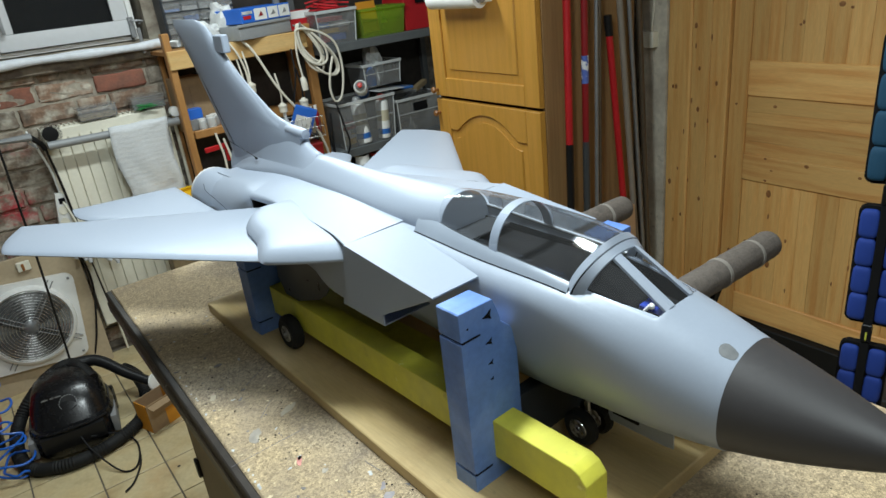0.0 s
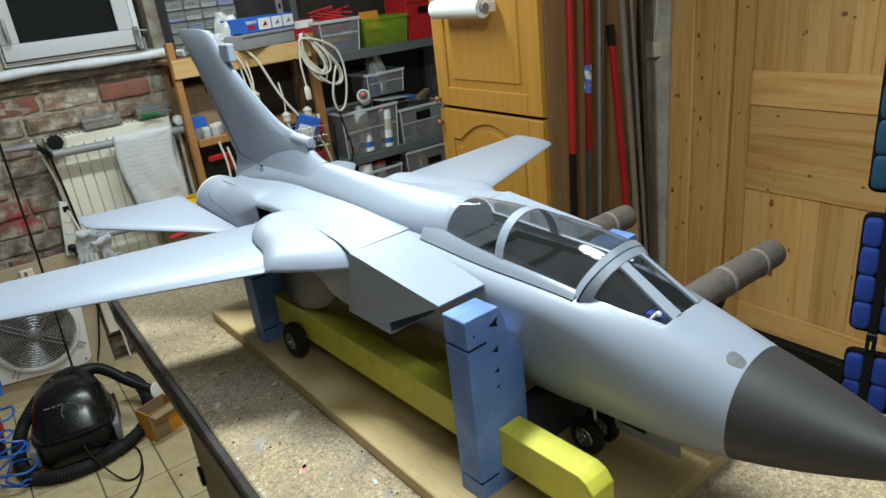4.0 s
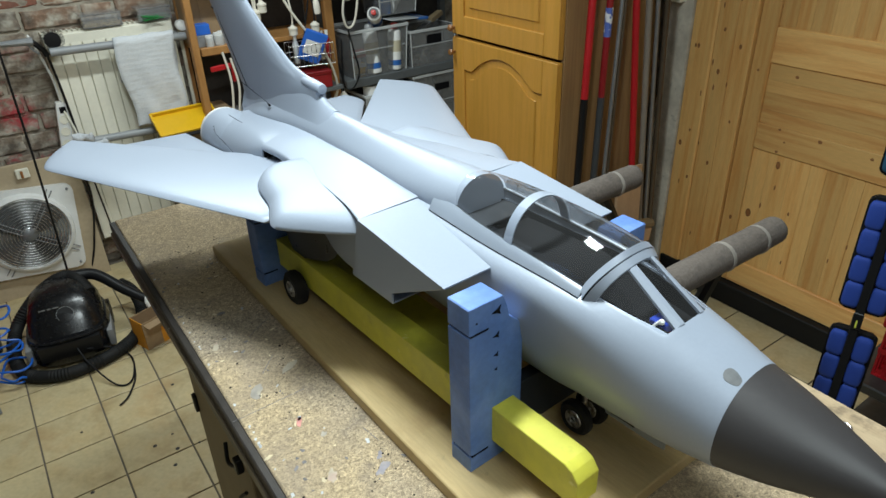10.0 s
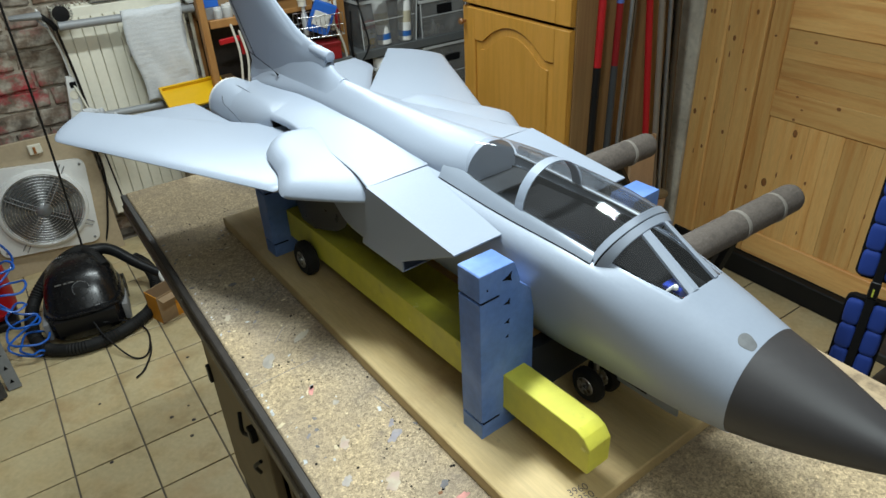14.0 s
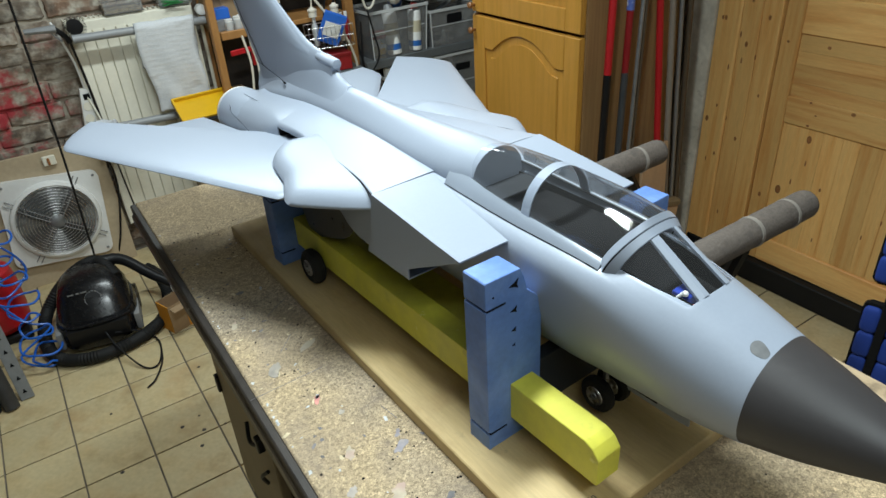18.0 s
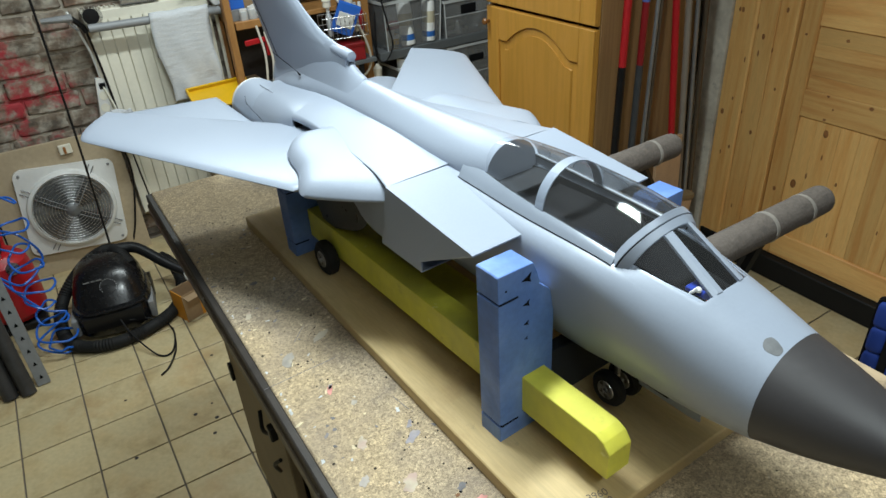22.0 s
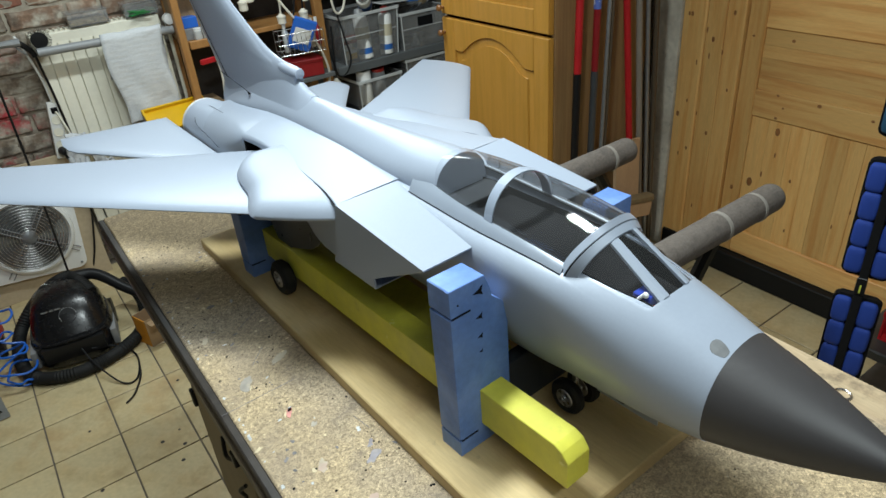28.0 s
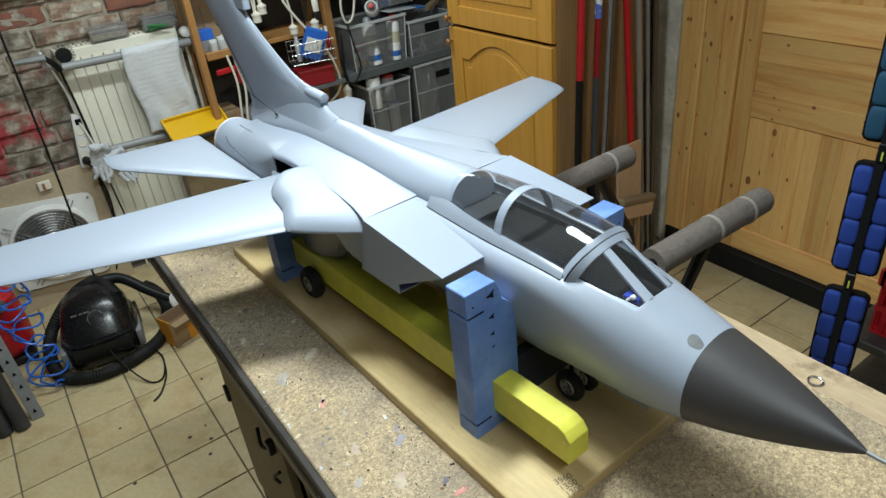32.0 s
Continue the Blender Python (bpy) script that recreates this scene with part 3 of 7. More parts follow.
# ---- the model aircraft ----
# door grey darkened for the shade under the wing gloves
SHADED_DOOR = material("shaded_door_grey", (0.045, 0.047, 0.045), 0.3, vary=0.15, scale=20)
RIM = material("wheel_metal", (0.42, 0.42, 0.42), 0.3, metal=0.9, vary=0.5, scale=160, second=(0.10, 0.10, 0.10), spread=(0.48, 0.6))
plane = thing("model_aircraft", AXIS, "large plain grey swing-wing model jet with a dark nose cone", "model aircraft")


def ring(s, w, zt, zm, zb, p=2.2, pb=2.2, n=40):
    """A cross-section: half-width w, top, widest and bottom heights, and how square it is above and below."""
    out = []
    for i in range(n):
        a = 2 * math.pi * i / n
        c, d = math.cos(a), math.sin(a)
        e = 2 / (p if d >= 0 else pb)
        out.append(Vector((w * math.copysign(abs(c) ** e, c), s, zm + (zt - zm if d >= 0 else zm - zb) * math.copysign(abs(d) ** e, d))))
    return out


def spline(rows, count):
    """Rows of numbers, filled in smoothly by their first one."""
    out, keys = [], [r[0] for r in rows]
    last = len(keys) - 1

    def slope(j, c):
        d = [(rows[k + 1][c] - rows[k][c]) / (keys[k + 1] - keys[k]) for k in range(last)]
        if j in (0, last):
            return d[0] if j == 0 else d[-1]
        return 0 if d[j - 1] * d[j] <= 0 else 2 * d[j - 1] * d[j] / (d[j - 1] + d[j])
    for k in range(count + 1):
        s = keys[0] + (keys[-1] - keys[0]) * k / count
        i = max(j for j in range(last) if keys[j] <= s + 1e-9)
        h = keys[i + 1] - keys[i]
        t = (s - keys[i]) / h
        row = [s]
        for c in range(1, len(rows[0])):
            row.append((2 * t ** 3 - 3 * t * t + 1) * rows[i][c] + (t ** 3 - 2 * t * t + t) * slope(i, c) * h
                       + (3 * t * t - 2 * t ** 3) * rows[i + 1][c] + (t ** 3 - t * t) * slope(i + 1, c) * h)
        out.append(row)
    return out


def loft(rows, count, p=2.2, pb=2.2, n=40):
    return add_rings(bmesh.new(), [ring(*r, p=p, pb=pb, n=n) for r in spline(rows, count)])


# s, half width, top, widest, bottom (and how square)
NOSE = ((0.0, 0.0015, 1.1435, 1.142, 1.1405), (0.03, 0.0155, 1.156, 1.140, 1.1260), (0.07, 0.0315, 1.169, 1.138, 1.1118), (0.11, 0.0445, 1.180, 1.136, 1.0998), (0.145, 0.053, 1.188, 1.1345, 1.0915))
FORE = ((0.145, 0.053, 1.188, 1.1345, 1.0915, 2.2), (0.20, 0.0600, 1.2035, 1.1425, 1.0805, 2.4), (0.25, 0.0640, 1.2120, 1.1600, 1.0712, 2.6), (0.30, 0.0675, 1.2165, 1.1760, 1.0640, 2.8), (0.34, 0.0685, 1.2163, 1.1810, 1.0585, 3.0),
        (0.395, 0.069, 1.2165, 1.1820, 1.057, 3.0), (0.44, 0.069, 1.2175, 1.1830, 1.057, 3.0), (0.50, 0.0695, 1.2200, 1.1840, 1.058, 3.0), (0.56, 0.070, 1.2205, 1.1840, 1.060, 3.0), (0.62, 0.070, 1.220, 1.1840, 1.062, 3.0))
# the cockpit opening: s and half width
MOUTH = ((0.145, 0.024), (0.213, 0.0290), (0.25, 0.0360), (0.287, 0.0405), (0.30, 0.0420), (0.34, 0.0425), (0.395, 0.0422), (0.44, 0.0415), (0.475, 0.0395), (0.50, 0.034), (0.62, 0.030))


def at(rows, s):
    i = max(j for j in range(len(rows) - 1) if rows[j][0] <= s + 1e-9)
    f = (s - rows[i][0]) / (rows[i + 1][0] - rows[i][0])
    return [u + (v - u) * f for u, v in zip(rows[i], rows[i + 1])]


FINE_FORE = spline(FORE, 60)
FINE_MOUTH = spline(MOUTH, 60)


def skin(s, x):
    """Height of the forward fuselage's upper surface."""
    _, w, zt, zm, zb, p = at(FINE_FORE, s)
    return zm + (zt - zm) * max(0.0, 1 - abs(x / w) ** p) ** (1 / p)


def fore_ring(s, open_top):
    _, w, zt, zm, zb, p = at(FINE_FORE, s)
    m = at(FINE_MOUTH, s)[1]
    a0 = math.acos((m / w) ** (p / 2))
    out = []
    lower = 2.3 - 0.3 * min(1.0, max(0.0, (s - 0.18) / 0.12))
    for i in range(97):
        a = a0 - (math.pi + 2 * a0) * i / 96
        c, d = math.cos(a), math.sin(a)
        e = 2 / (p if d >= 0 else lower)
        out.append(Vector((w * math.copysign(abs(c) ** e, c), s, zm + (zt - zm if d >= 0 else zm - zb) * math.copysign(abs(d) ** e, d))))
    for j in range(1, 12):
        f = j / 12
        if open_top:
            out.append(Vector(((m - 0.0012) * (2 * (j - 1) / 10 - 1), s, 1.186)))
        else:
            x = m * (2 * f - 1)
            out.append(Vector((x, s, skin(s, x))))
    return out


part("nose_cone", loft(NOSE, 18), RADOME, plane, "matt dark grey-brown nose cone")
part("nose_probe", tube([(0, 0.004, 1.142), (0, -0.075, 1.1405)], lambda u: 0.0022 - 0.001 * u, 8, soft=False), DULL_STEEL, plane, "thin metal probe")
stations = sorted([0.145 + 0.475 * k / 110 for k in range(111)] + [0.2105, 0.2112, 0.4985, 0.4992])
part("forward_fuselage", add_rings(bmesh.new(), [fore_ring(s, 0.211 < s < 0.499) for s in stations]), PAINT, plane, angle=40)


def hump(s, w, zt, zd, k, n=32):
    """A ridge on the deck: round where k is 0, with hollow flanks where k is 1."""
    out = []
    for i in range(n + 1):
        u = math.cos(math.pi * i / n)
        out.append(Vector((w * u, s, zd + (zt - zd) * ((1 - k) * math.sqrt(max(0.0, 1 - u * u)) + k * math.cos(math.pi * u / 2) ** 2))))
    return out + [Vector((-w, s, 1.14)), Vector((w, s, 1.14))]


SPINE = ((0.494, 0.0375, 1.2580, 1.224, 0.0), (0.53, 0.0420, 1.2585, 1.2215, 0.08), (0.60, 0.0405, 1.2565, 1.219, 0.22), (0.70, 0.0345, 1.2550, 1.220, 0.32), (0.80, 0.0305, 1.2580, 1.220, 0.35),
         (0.90, 0.028, 1.255, 1.216, 0.35), (1.03, 0.026, 1.236, 1.205, 0.4), (1.14, 0.016, 1.205, 1.185, 0.4))
part("spine", add_rings(bmesh.new(), [hump(*r) for r in spline(SPINE, 40)]), PAINT, plane, angle=60)


def deck_ring(s, w, ze, crown, rt, zb, rb, n=7):
    """A crowned box section with rounded corners."""
    pts = []
    for cx, cz, r, a0 in ((w - rt, ze - rt, rt, 0), (-w + rt, ze - rt, rt, 90), (-w + rb, zb + rb, rb, 180), (w - rb, zb + rb, rb, 270)):
        for i in range(n):
            a = radians(a0 + 90 * i / (n - 1))
            pts.append((cx + r * math.cos(a), cz + r * math.sin(a)))
        if a0 == 0:
            pts += [((w - rt) * (1 - 2 * k / 10), ze) for k in range(1, 10)]
    return [Vector((x, s, z + crown * max(0.0, 1 - (x / w) ** 2) * (z > ze - rt - 1e-6))) for x, z in pts]


DECK = ((0.5617, 0.1285, 1.2187, 0.002, 0.0015, 1.197, 0.002), (0.61, 0.1165, 1.2178, 0.005, 0.0015, 1.197, 0.002), (0.70, 0.1035, 1.2150, 0.010, 0.0015, 1.197, 0.002), (0.79, 0.0915, 1.2105, 0.014, 0.002, 1.197, 0.003),
        (0.86, 0.0865, 1.2070, 0.017, 0.004, 1.196, 0.004), (0.908, 0.0880, 1.2035, 0.018, 0.006, 1.194, 0.005))
part("upper_deck", add_rings(bmesh.new(), [deck_ring(*r) for r in spline(DECK, 24)]), PAINT, plane, angle=40)
BODY = ((0.52, 0.124, 1.196, 0.0, 0.002, 1.137, 0.004), (0.56, 0.1266, 1.198, 0.0, 0.002, 1.1375, 0.004), (0.60, 0.1262, 1.198, 0.0, 0.002, 1.138, 0.004), (0.64, 0.1215, 1.198, 0.0, 0.004, 1.138, 0.005), (0.70, 0.106, 1.198, 0.0, 0.006, 1.136, 0.008), (0.79, 0.095, 1.196, 0.0, 0.008, 1.130, 0.012))
part("centre_fuselage", add_rings(bmesh.new(), [deck_ring(*r) for r in spline(BODY, 14)]), PAINT, plane, angle=40)
# a closed keel; its near-black colour stands for shade in the wheel bay
part("keel", add_rings(bmesh.new(), [deck_ring(*r) for r in spline(((0.56, 0.030, 1.15, 0.0, 0.004, 1.100, 0.020), (0.62, 0.040, 1.15, 0.0, 0.004, 1.094, 0.026), (0.835, 0.060, 1.15, 0.0, 0.004, 1.090, 0.034)), 8)]), DARK, plane, "solid keel in near-black for the wheel bay's shade", angle=40)
REAR = ((0.832, 0.094, 1.172, 0.0, 0.008, 1.080, 0.036), (0.90, 0.094, 1.172, 0.0, 0.010, 1.080, 0.036), (0.912, 0.095, 1.176, 0.0, 0.014, 1.081, 0.036))
part("rear_belly", add_rings(bmesh.new(), [deck_ring(*r) for r in spline(REAR, 8)]), PAINT, plane, angle=40)
# black liner boxes added to put shade into the wing slots
part("slot_shade_core", box(-0.066, 0.066, 0.785, 0.91, 1.15, 1.1965), SEAM_AND_SHADE, plane, "black liner for the shade inside the wing slots")
part("slot_shade_floor", box(-0.0875, 0.0875, 0.79, 0.906, 1.160, 1.1745), SEAM_AND_SHADE, plane)
part("slot_shade_end", box(-0.0862, 0.0862, 0.900, 0.9042, 1.165, 1.1955), SEAM_AND_SHADE, plane)
TAIL_BODY = ((0.905, 0.0885, 1.2035, 0.018, 0.008, 1.082, 0.036), (0.93, 0.0945, 1.2035, 0.016, 0.020, 1.083, 0.038), (0.97, 0.098, 1.2025, 0.012, 0.034, 1.088, 0.042), (1.03, 0.098, 1.2015, 0.006, 0.044, 1.094, 0.046), (1.07, 0.0970, 1.2005, 0.002, 0.047, 1.100, 0.047), (1.11, 0.0955, 1.1985, 0.0, 0.046, 1.103, 0.046))
part("rear_fuselage", add_rings(bmesh.new(), [deck_ring(*r) for r in spline(TAIL_BODY, 24)]), PAINT, plane, angle=40)

for s in (-1, 1):
    bay = part("engine_bay", lathe(((0.030, 0.0), (0.046, 0.03), (0.050, 0.07), (0.049, 0.11), (0.0463, 0.156)), 32, pose(s * 0.0485, 1.0, 1.152, -90)), PAINT, plane)
    part("nozzle", lathe(((0.0460, 0.155), (0.0455, 0.165), (0.043, 0.171), (0.040, 0.171), (0.038, 0.16), (0.036, 0.12), (0.001, 0.118)), 32, pose(s * 0.0485, 1.0, 1.152, -90)), NOZZLE, bay, "pale exhaust nozzle rim")
    # the intake: a raked box with a dark mouth
    x1 = s * 0.1295
    inner = (0.067, 0.062, 0.053, 0.045)
    top = [(0.404, 1.2000), (0.45, 1.2056), (0.52, 1.2140), (0.5605, 1.2187)]
    low = [(0.499, 1.1355), (0.527, 1.1358), (0.556, 1.1362), (0.585, 1.1365)]
    b = bmesh.new()
    for side in (0, 1):
        vt = [b.verts.new((x1 if side else s * q, y, z)) for (y, z), q in zip(top, inner)]
        vl = [b.verts.new((x1 if side else s * 0.064, y, z)) for y, z in low]
        lip = b.verts.new((x1 if side else s * 0.064, 0.499, 1.1490))
        b.faces.new((vt[0], vt[1], vl[1], vl[0], lip))
        for i in (1, 2):
            b.faces.new((vt[i], vt[i + 1], vl[i + 1], vl[i]))
        if side:
            for r0, r1 in ((pt, vt), (pl, vl)):
                for i in range(3):
                    b.faces.new((r0[i], r0[i + 1], r1[i + 1], r1[i]))
        pt, pl = vt, vl
    ob = part("intake", b, PAINT, plane, smooth=False)
    sol = ob.modifiers.new("thickness", "SOLIDIFY")
    sol.thickness, sol.offset = 0.0022, 0
    part("intake_throat", box(min(s * 0.066, x1) + 0.003, max(s * 0.066, x1) - 0.003, 0.53, 0.55, 1.1385, 1.198), DARK, ob, "dark intake throat")
    part("panel_gap", box(min(s * 0.045, s * 0.128), max(s * 0.045, s * 0.128), 0.5603, 0.5618, 1.199, 1.2184), SEAM_AND_SHADE, plane)
    # the wing glove: a flat-topped fairing with a rounded outer edge
    OUT = [(0.1225, 0.559), (0.1268, 0.5645), (0.150, 0.5965), (0.176, 0.636), (0.1865, 0.6535), (0.1895, 0.662), (0.1880, 0.673), (0.180, 0.693), (0.1735, 0.706), (0.1680, 0.7185), (0.1635, 0.738), (0.160, 0.757), (0.155, 0.776), (0.148, 0.792), (0.138, 0.803), (0.125, 0.811), (0.105, 0.812), (0.083, 0.810)]
    OUT = [(p.x, p.y) for p in smooth_path([(x, y, 0) for x, y in OUT], 4)] + [(0.060, 0.806), (0.060, 0.565), (0.110, 0.560)]

    shells = []
    for f, under in ((0.30, 0.0045), (0.10, 0.0040), (0.02, 0.0022), (0.0, 0.0), (0.02, None), (0.05, None), (0.09, None), (0.14, None), (0.20, None), (0.28, None), (0.38, None), (0.52, None), (0.70, None), (0.90, None)):
        line = []
        for x, y in OUT:
            t = min(1.0, max(0.0, (y - 0.605) / 0.17))
            ix, iy = 0.100 - 0.012 * t, 0.605 + 0.17 * t
            d = f * math.hypot(ix - x, iy - y)
            h = -under if under is not None else 0.0160 * (1 - math.exp(-d / 0.0075))
            px, py = x + f * (ix - x), y + f * (iy - y)
            line.append(Vector((s * px, py, 1.1905 + h + min(0.009, max(0.0, 0.13 * (0.187 - px))))))
        shells.append(line)
    part("wing_glove", add_rings(bmesh.new(), shells), PAINT, plane, angle=65)
    part("glove_seam", tube([(s * 0.1290, 0.5625, 1.2160), (s * 0.1225, 0.585, 1.2165), (s * 0.1165, 0.612, 1.2170), (s * 0.110, 0.65, 1.2150)], lambda u: 0.0011 - 0.0008 * u, 6), SEAM_AND_SHADE, plane)
    # main wheel leg
    leg = part("main_gear", tube([(s * 0.088, 0.795, 1.095), (s * 0.100, 0.790, 1.040), (s * 0.103, 0.790, 1.0135), (s * 0.112, 0.790, 1.0135)], 0.0032, 10, 4), DULL_STEEL, plane, "thin metal undercarriage leg")
    tyre = part("tyre", lathe(((0.013, -0.009), (0.022, -0.010), (0.027, -0.006), (0.028, 0.0), (0.027, 0.006), (0.022, 0.010), (0.013, 0.009)), 28, pose(s * 0.118, 0.79, 1.0135, 0, 90)), RUBBER, leg, "black rubber tyre")
    part("rim", lathe(((0.0132, -0.0090), (0.0125, -0.0102), (0.0105, -0.0100), (0.008, -0.0093), (0.005, -0.0093), (0.004, -0.012), (0.004, 0.012), (0.005, 0.0093), (0.008, 0.0093), (0.0105, 0.0100), (0.0125, 0.0102), (0.0132, 0.0090)), 20, pose(s * 0.118, 0.79, 1.0135, 0, 90)), RIM, leg, "bright metal wheel rim")
    # the hanging wheel door, with its shade painted in
    part("gear_door", prism([(0.676, 1.140), (0.673, 1.118), (0.690, 1.100), (0.712, 1.086), (0.745, 1.074), (0.775, 1.064), (0.800, 1.050), (0.815, 1.052), (0.836, 1.086), (0.836, 1.140)], min(s * 0.0985, s * 0.1000), max(s * 0.0985, s * 0.1000), 0, SIDE), SHADED_DOOR, plane, "glossy main wheel door hanging open, shade in its grey")

# fin, rudder and pods
FIN = [(0.875, 1.235), (0.865, 1.262), (0.872, 1.280), (0.905, 1.293), (0.94, 1.304), (0.985, 1.328), (1.045, 1.364), (1.088, 1.394), (1.118, 1.4235), (1.136, 1.4375), (1.150, 1.4480), (1.170, 1.4545), (1.20, 1.4575), (1.297, 1.459), (1.2985, 1.455), (1.276, 1.421), (1.251, 1.391), (1.192, 1.299), (1.150, 1.232), (1.14, 1.19), (1.0, 1.19)]
b = bmesh.new()
mid = (1.08, 1.31)
skins = []
for f, h in ((1.0, 0.0012), (0.97, 0.0035), (0.90, 0.0062), (0.75, 0.0085), (0.5, 0.0098)):
    skins.append([Vector((h, mid[0] + (y - mid[0]) * f, mid[1] + (z - mid[1]) * f)) for y, z in FIN])
add_rings(b, [[Vector((-v.x, v.y, v.z)) for v in r] for r in skins[::-1]] + skins)
fin = part("fin", b, PAINT, plane, angle=60)
FLARE = ((0.818, 0.0290, 1.2590, 1.2190, 0.38), (0.838, 0.0290, 1.2640, 1.2185, 0.45), (0.855, 0.0285, 1.2745, 1.2175, 0.60), (0.87, 0.0285, 1.2815, 1.2170, 0.70), (0.90, 0.0280, 1.2860, 1.2155, 0.78), (0.94, 0.0265, 1.2850, 1.2120, 0.78), (0.98, 0.0245, 1.2760, 1.2080, 0.78),
         (1.03, 0.0200, 1.2560, 1.203, 0.7), (1.10, 0.0135, 1.2390, 1.198, 0.7), (1.15, 0.0110, 1.2250, 1.195, 0.6))
part("fin_leading_edge", add_rings(bmesh.new(), [hump(*r) for r in spline(((0.858, 0.0084, 1.2935, 1.268, 0.0), (0.90, 0.0098, 1.2980, 1.262, 0.0), (0.94, 0.0112, 1.3075, 1.258, 0.0), (0.985, 0.0112, 1.3300, 1.256, 0.0), (1.045, 0.0100, 1.3660, 1.256, 0.0), (1.09, 0.0060, 1.3955, 1.30, 0.0)), 24)]), PAINT, fin, angle=60)
part("fin_root_fairing", add_rings(bmesh.new(), [hump(*r) for r in spline(FLARE, 30)]), PAINT, fin, angle=60)
part("fin_pod", lathe(((0.0005, -0.001), (0.0074, 0.0), (0.0083, 0.003), (0.0088, 0.03), (0.0080, 0.05), (0.002, 0.075)), 24, pose(0, 0.851, 1.2848, -86)), PAINT, fin)
part("antenna_box", box(-0.0065, 0.0065, 1.073, 1.112, 1.402, 1.432, 0.002, pose(0, 0, 0)), PAINT, fin)
part("tail_light", box(-0.005, 0.005, 1.293, 1.335, 1.408, 1.420, 0.002), WHITE, fin, "white tail light at the fin tip")
for s in (-1, 1):
    part("rudder_line", tube([(s * 0.0060, 1.225, 1.385), (s * 0.0088, 1.185, 1.335), (s * 0.0098, 1.13, 1.262), (s * 0.0098, 1.112, 1.238)], 0.0005, 5), SEAM_AND_SHADE, fin)
    part("root_line", tube([(s * 0.0098, 1.135, 1.243), (s * 0.0135, 1.08, 1.238), (s * 0.0170, 1.03, 1.2335), (s * 0.0200, 1.005, 1.2305)], lambda u: 0.0006 + 0.0016 * max(0.0, u - 0.8) / 0.2, 5), SEAM_AND_SHADE, fin)
    part("rudder_gap", tube([(s * 0.0040, 1.232, 1.362), (s * 0.0082, 1.212, 1.362)], 0.0011, 5, soft=False), SEAM_AND_SHADE, fin)
    part("deck_line", tube([(s * 0.066, 0.955, 1.2070), (s * 0.063, 1.02, 1.2040), (s * 0.058, 1.10, 1.2010)], 0.0004, 5), SEAM_AND_SHADE, plane)
    part("bay_line", tube([(s * 0.099, 0.985, 1.165), (s * 0.0985, 1.03, 1.176), (s * 0.096, 1.075, 1.182), (s * 0.088, 1.10, 1.188)], 0.0004, 5), SEAM_AND_SHADE, plane)

# nose wheel, its doors and a worn spot
strut = part("nose_gear", tube([(0, 0.322, 1.075), (0, 0.318, 1.026)], 0.0035, 10, soft=False), STEEL, plane)
for s in (-1, 1):
    part("tyre", lathe(((0.011, -0.006), (0.018, -0.0065), (0.0215, -0.003), (0.0215, 0.003), (0.018, 0.0065), (0.011, 0.006)), 24, pose(s * 0.013, 0.318, 1.0215, 0, 90)), RUBBER, strut, "black rubber tyre")
    part("rim", lathe(((0.0115, -0.0060), (0.0108, -0.0071), (0.0092, -0.0069), (0.007, -0.0063), (0.0045, -0.0063), (0.0035, -0.0082), (0.0035, 0.0082), (0.0045, 0.0063), (0.007, 0.0063), (0.0092, 0.0069), (0.0108, 0.0071), (0.0115, 0.0060)), 16, pose(s * 0.013, 0.318, 1.0215, 0, 90)), RIM, strut, "bright metal wheel rim")
part("nose_gear_door", prism([(0.221, 1.078), (0.221, 1.029), (0.232, 1.0275), (0.300, 1.027), (0.300, 1.075)], 0.0115, 0.0132, 0, SIDE), PAINT, plane)
part("door_slit", box(-0.024, -0.022, 0.238, 0.268, 1.0705, 1.0735, 0, pose(0, 0, 0)), SEAM_AND_SHADE, plane)

# ---- cockpit: deck, frames, glass ----
BULKHEAD = material("pale_bulkhead", (0.30, 0.31, 0.31), 0.6)
DARK_RAIL = material("dark_rail", (0.030, 0.032, 0.036), 0.4, vary=0.2, scale=40)
# s, glass foot height, half width of the foot, top height
GLASS = ((0.2989, 1.2155, 0.0437, 1.2516), (0.34, 1.2192, 0.0440, 1.2592), (0.403, 1.2230, 0.0435, 1.2626), (0.44, 1.2258, 0.0426, 1.2620), (0.475, 1.2290, 0.0405, 1.2600), (0.492, 1.2310, 0.0385, 1.2582))
# the sill: s, its inner edge and height, its outer edge
EDGE = ((0.2985, 0.0437, 1.2157, 0.0520), (0.34, 0.0440, 1.2193, 0.0524), (0.403, 0.0436, 1.2232, 0.0524), (0.44, 0.0428, 1.2260, 0.0520), (0.475, 0.0408, 1.2292, 0.0513), (0.50, 0.0384, 1.2315, 0.0506), (0.532, 0.0392, 1.2310, 0.0490))


def hoop(s, z, w, t, n=21, lean=0.0, grow=0.0):
    return [Vector(((w + grow) * math.cos(math.pi * i / (n - 1)), s - lean * math.sin(math.pi * i / (n - 1)), z + (t - z + grow) * math.sin(math.pi * i / (n - 1)) ** 0.92)) for i in range(n)]


def add_ribbon(bm, inner, outer, inner2, outer2):
    """A closed band between four lines of points."""
    vs = [[bm.verts.new(p) for p in line] for line in (inner, outer, outer2, inner2)]
    n = len(vs[0])
    for k in range(4):
        a, c = vs[k], vs[(k + 1) % 4]
        for i in range(n - 1):
            bm.faces.new((a[i], a[i + 1], c[i + 1], c[i]))
    bm.faces.new([v[0] for v in vs])
    bm.faces.new([v[-1] for v in vs][::-1])
    return bm


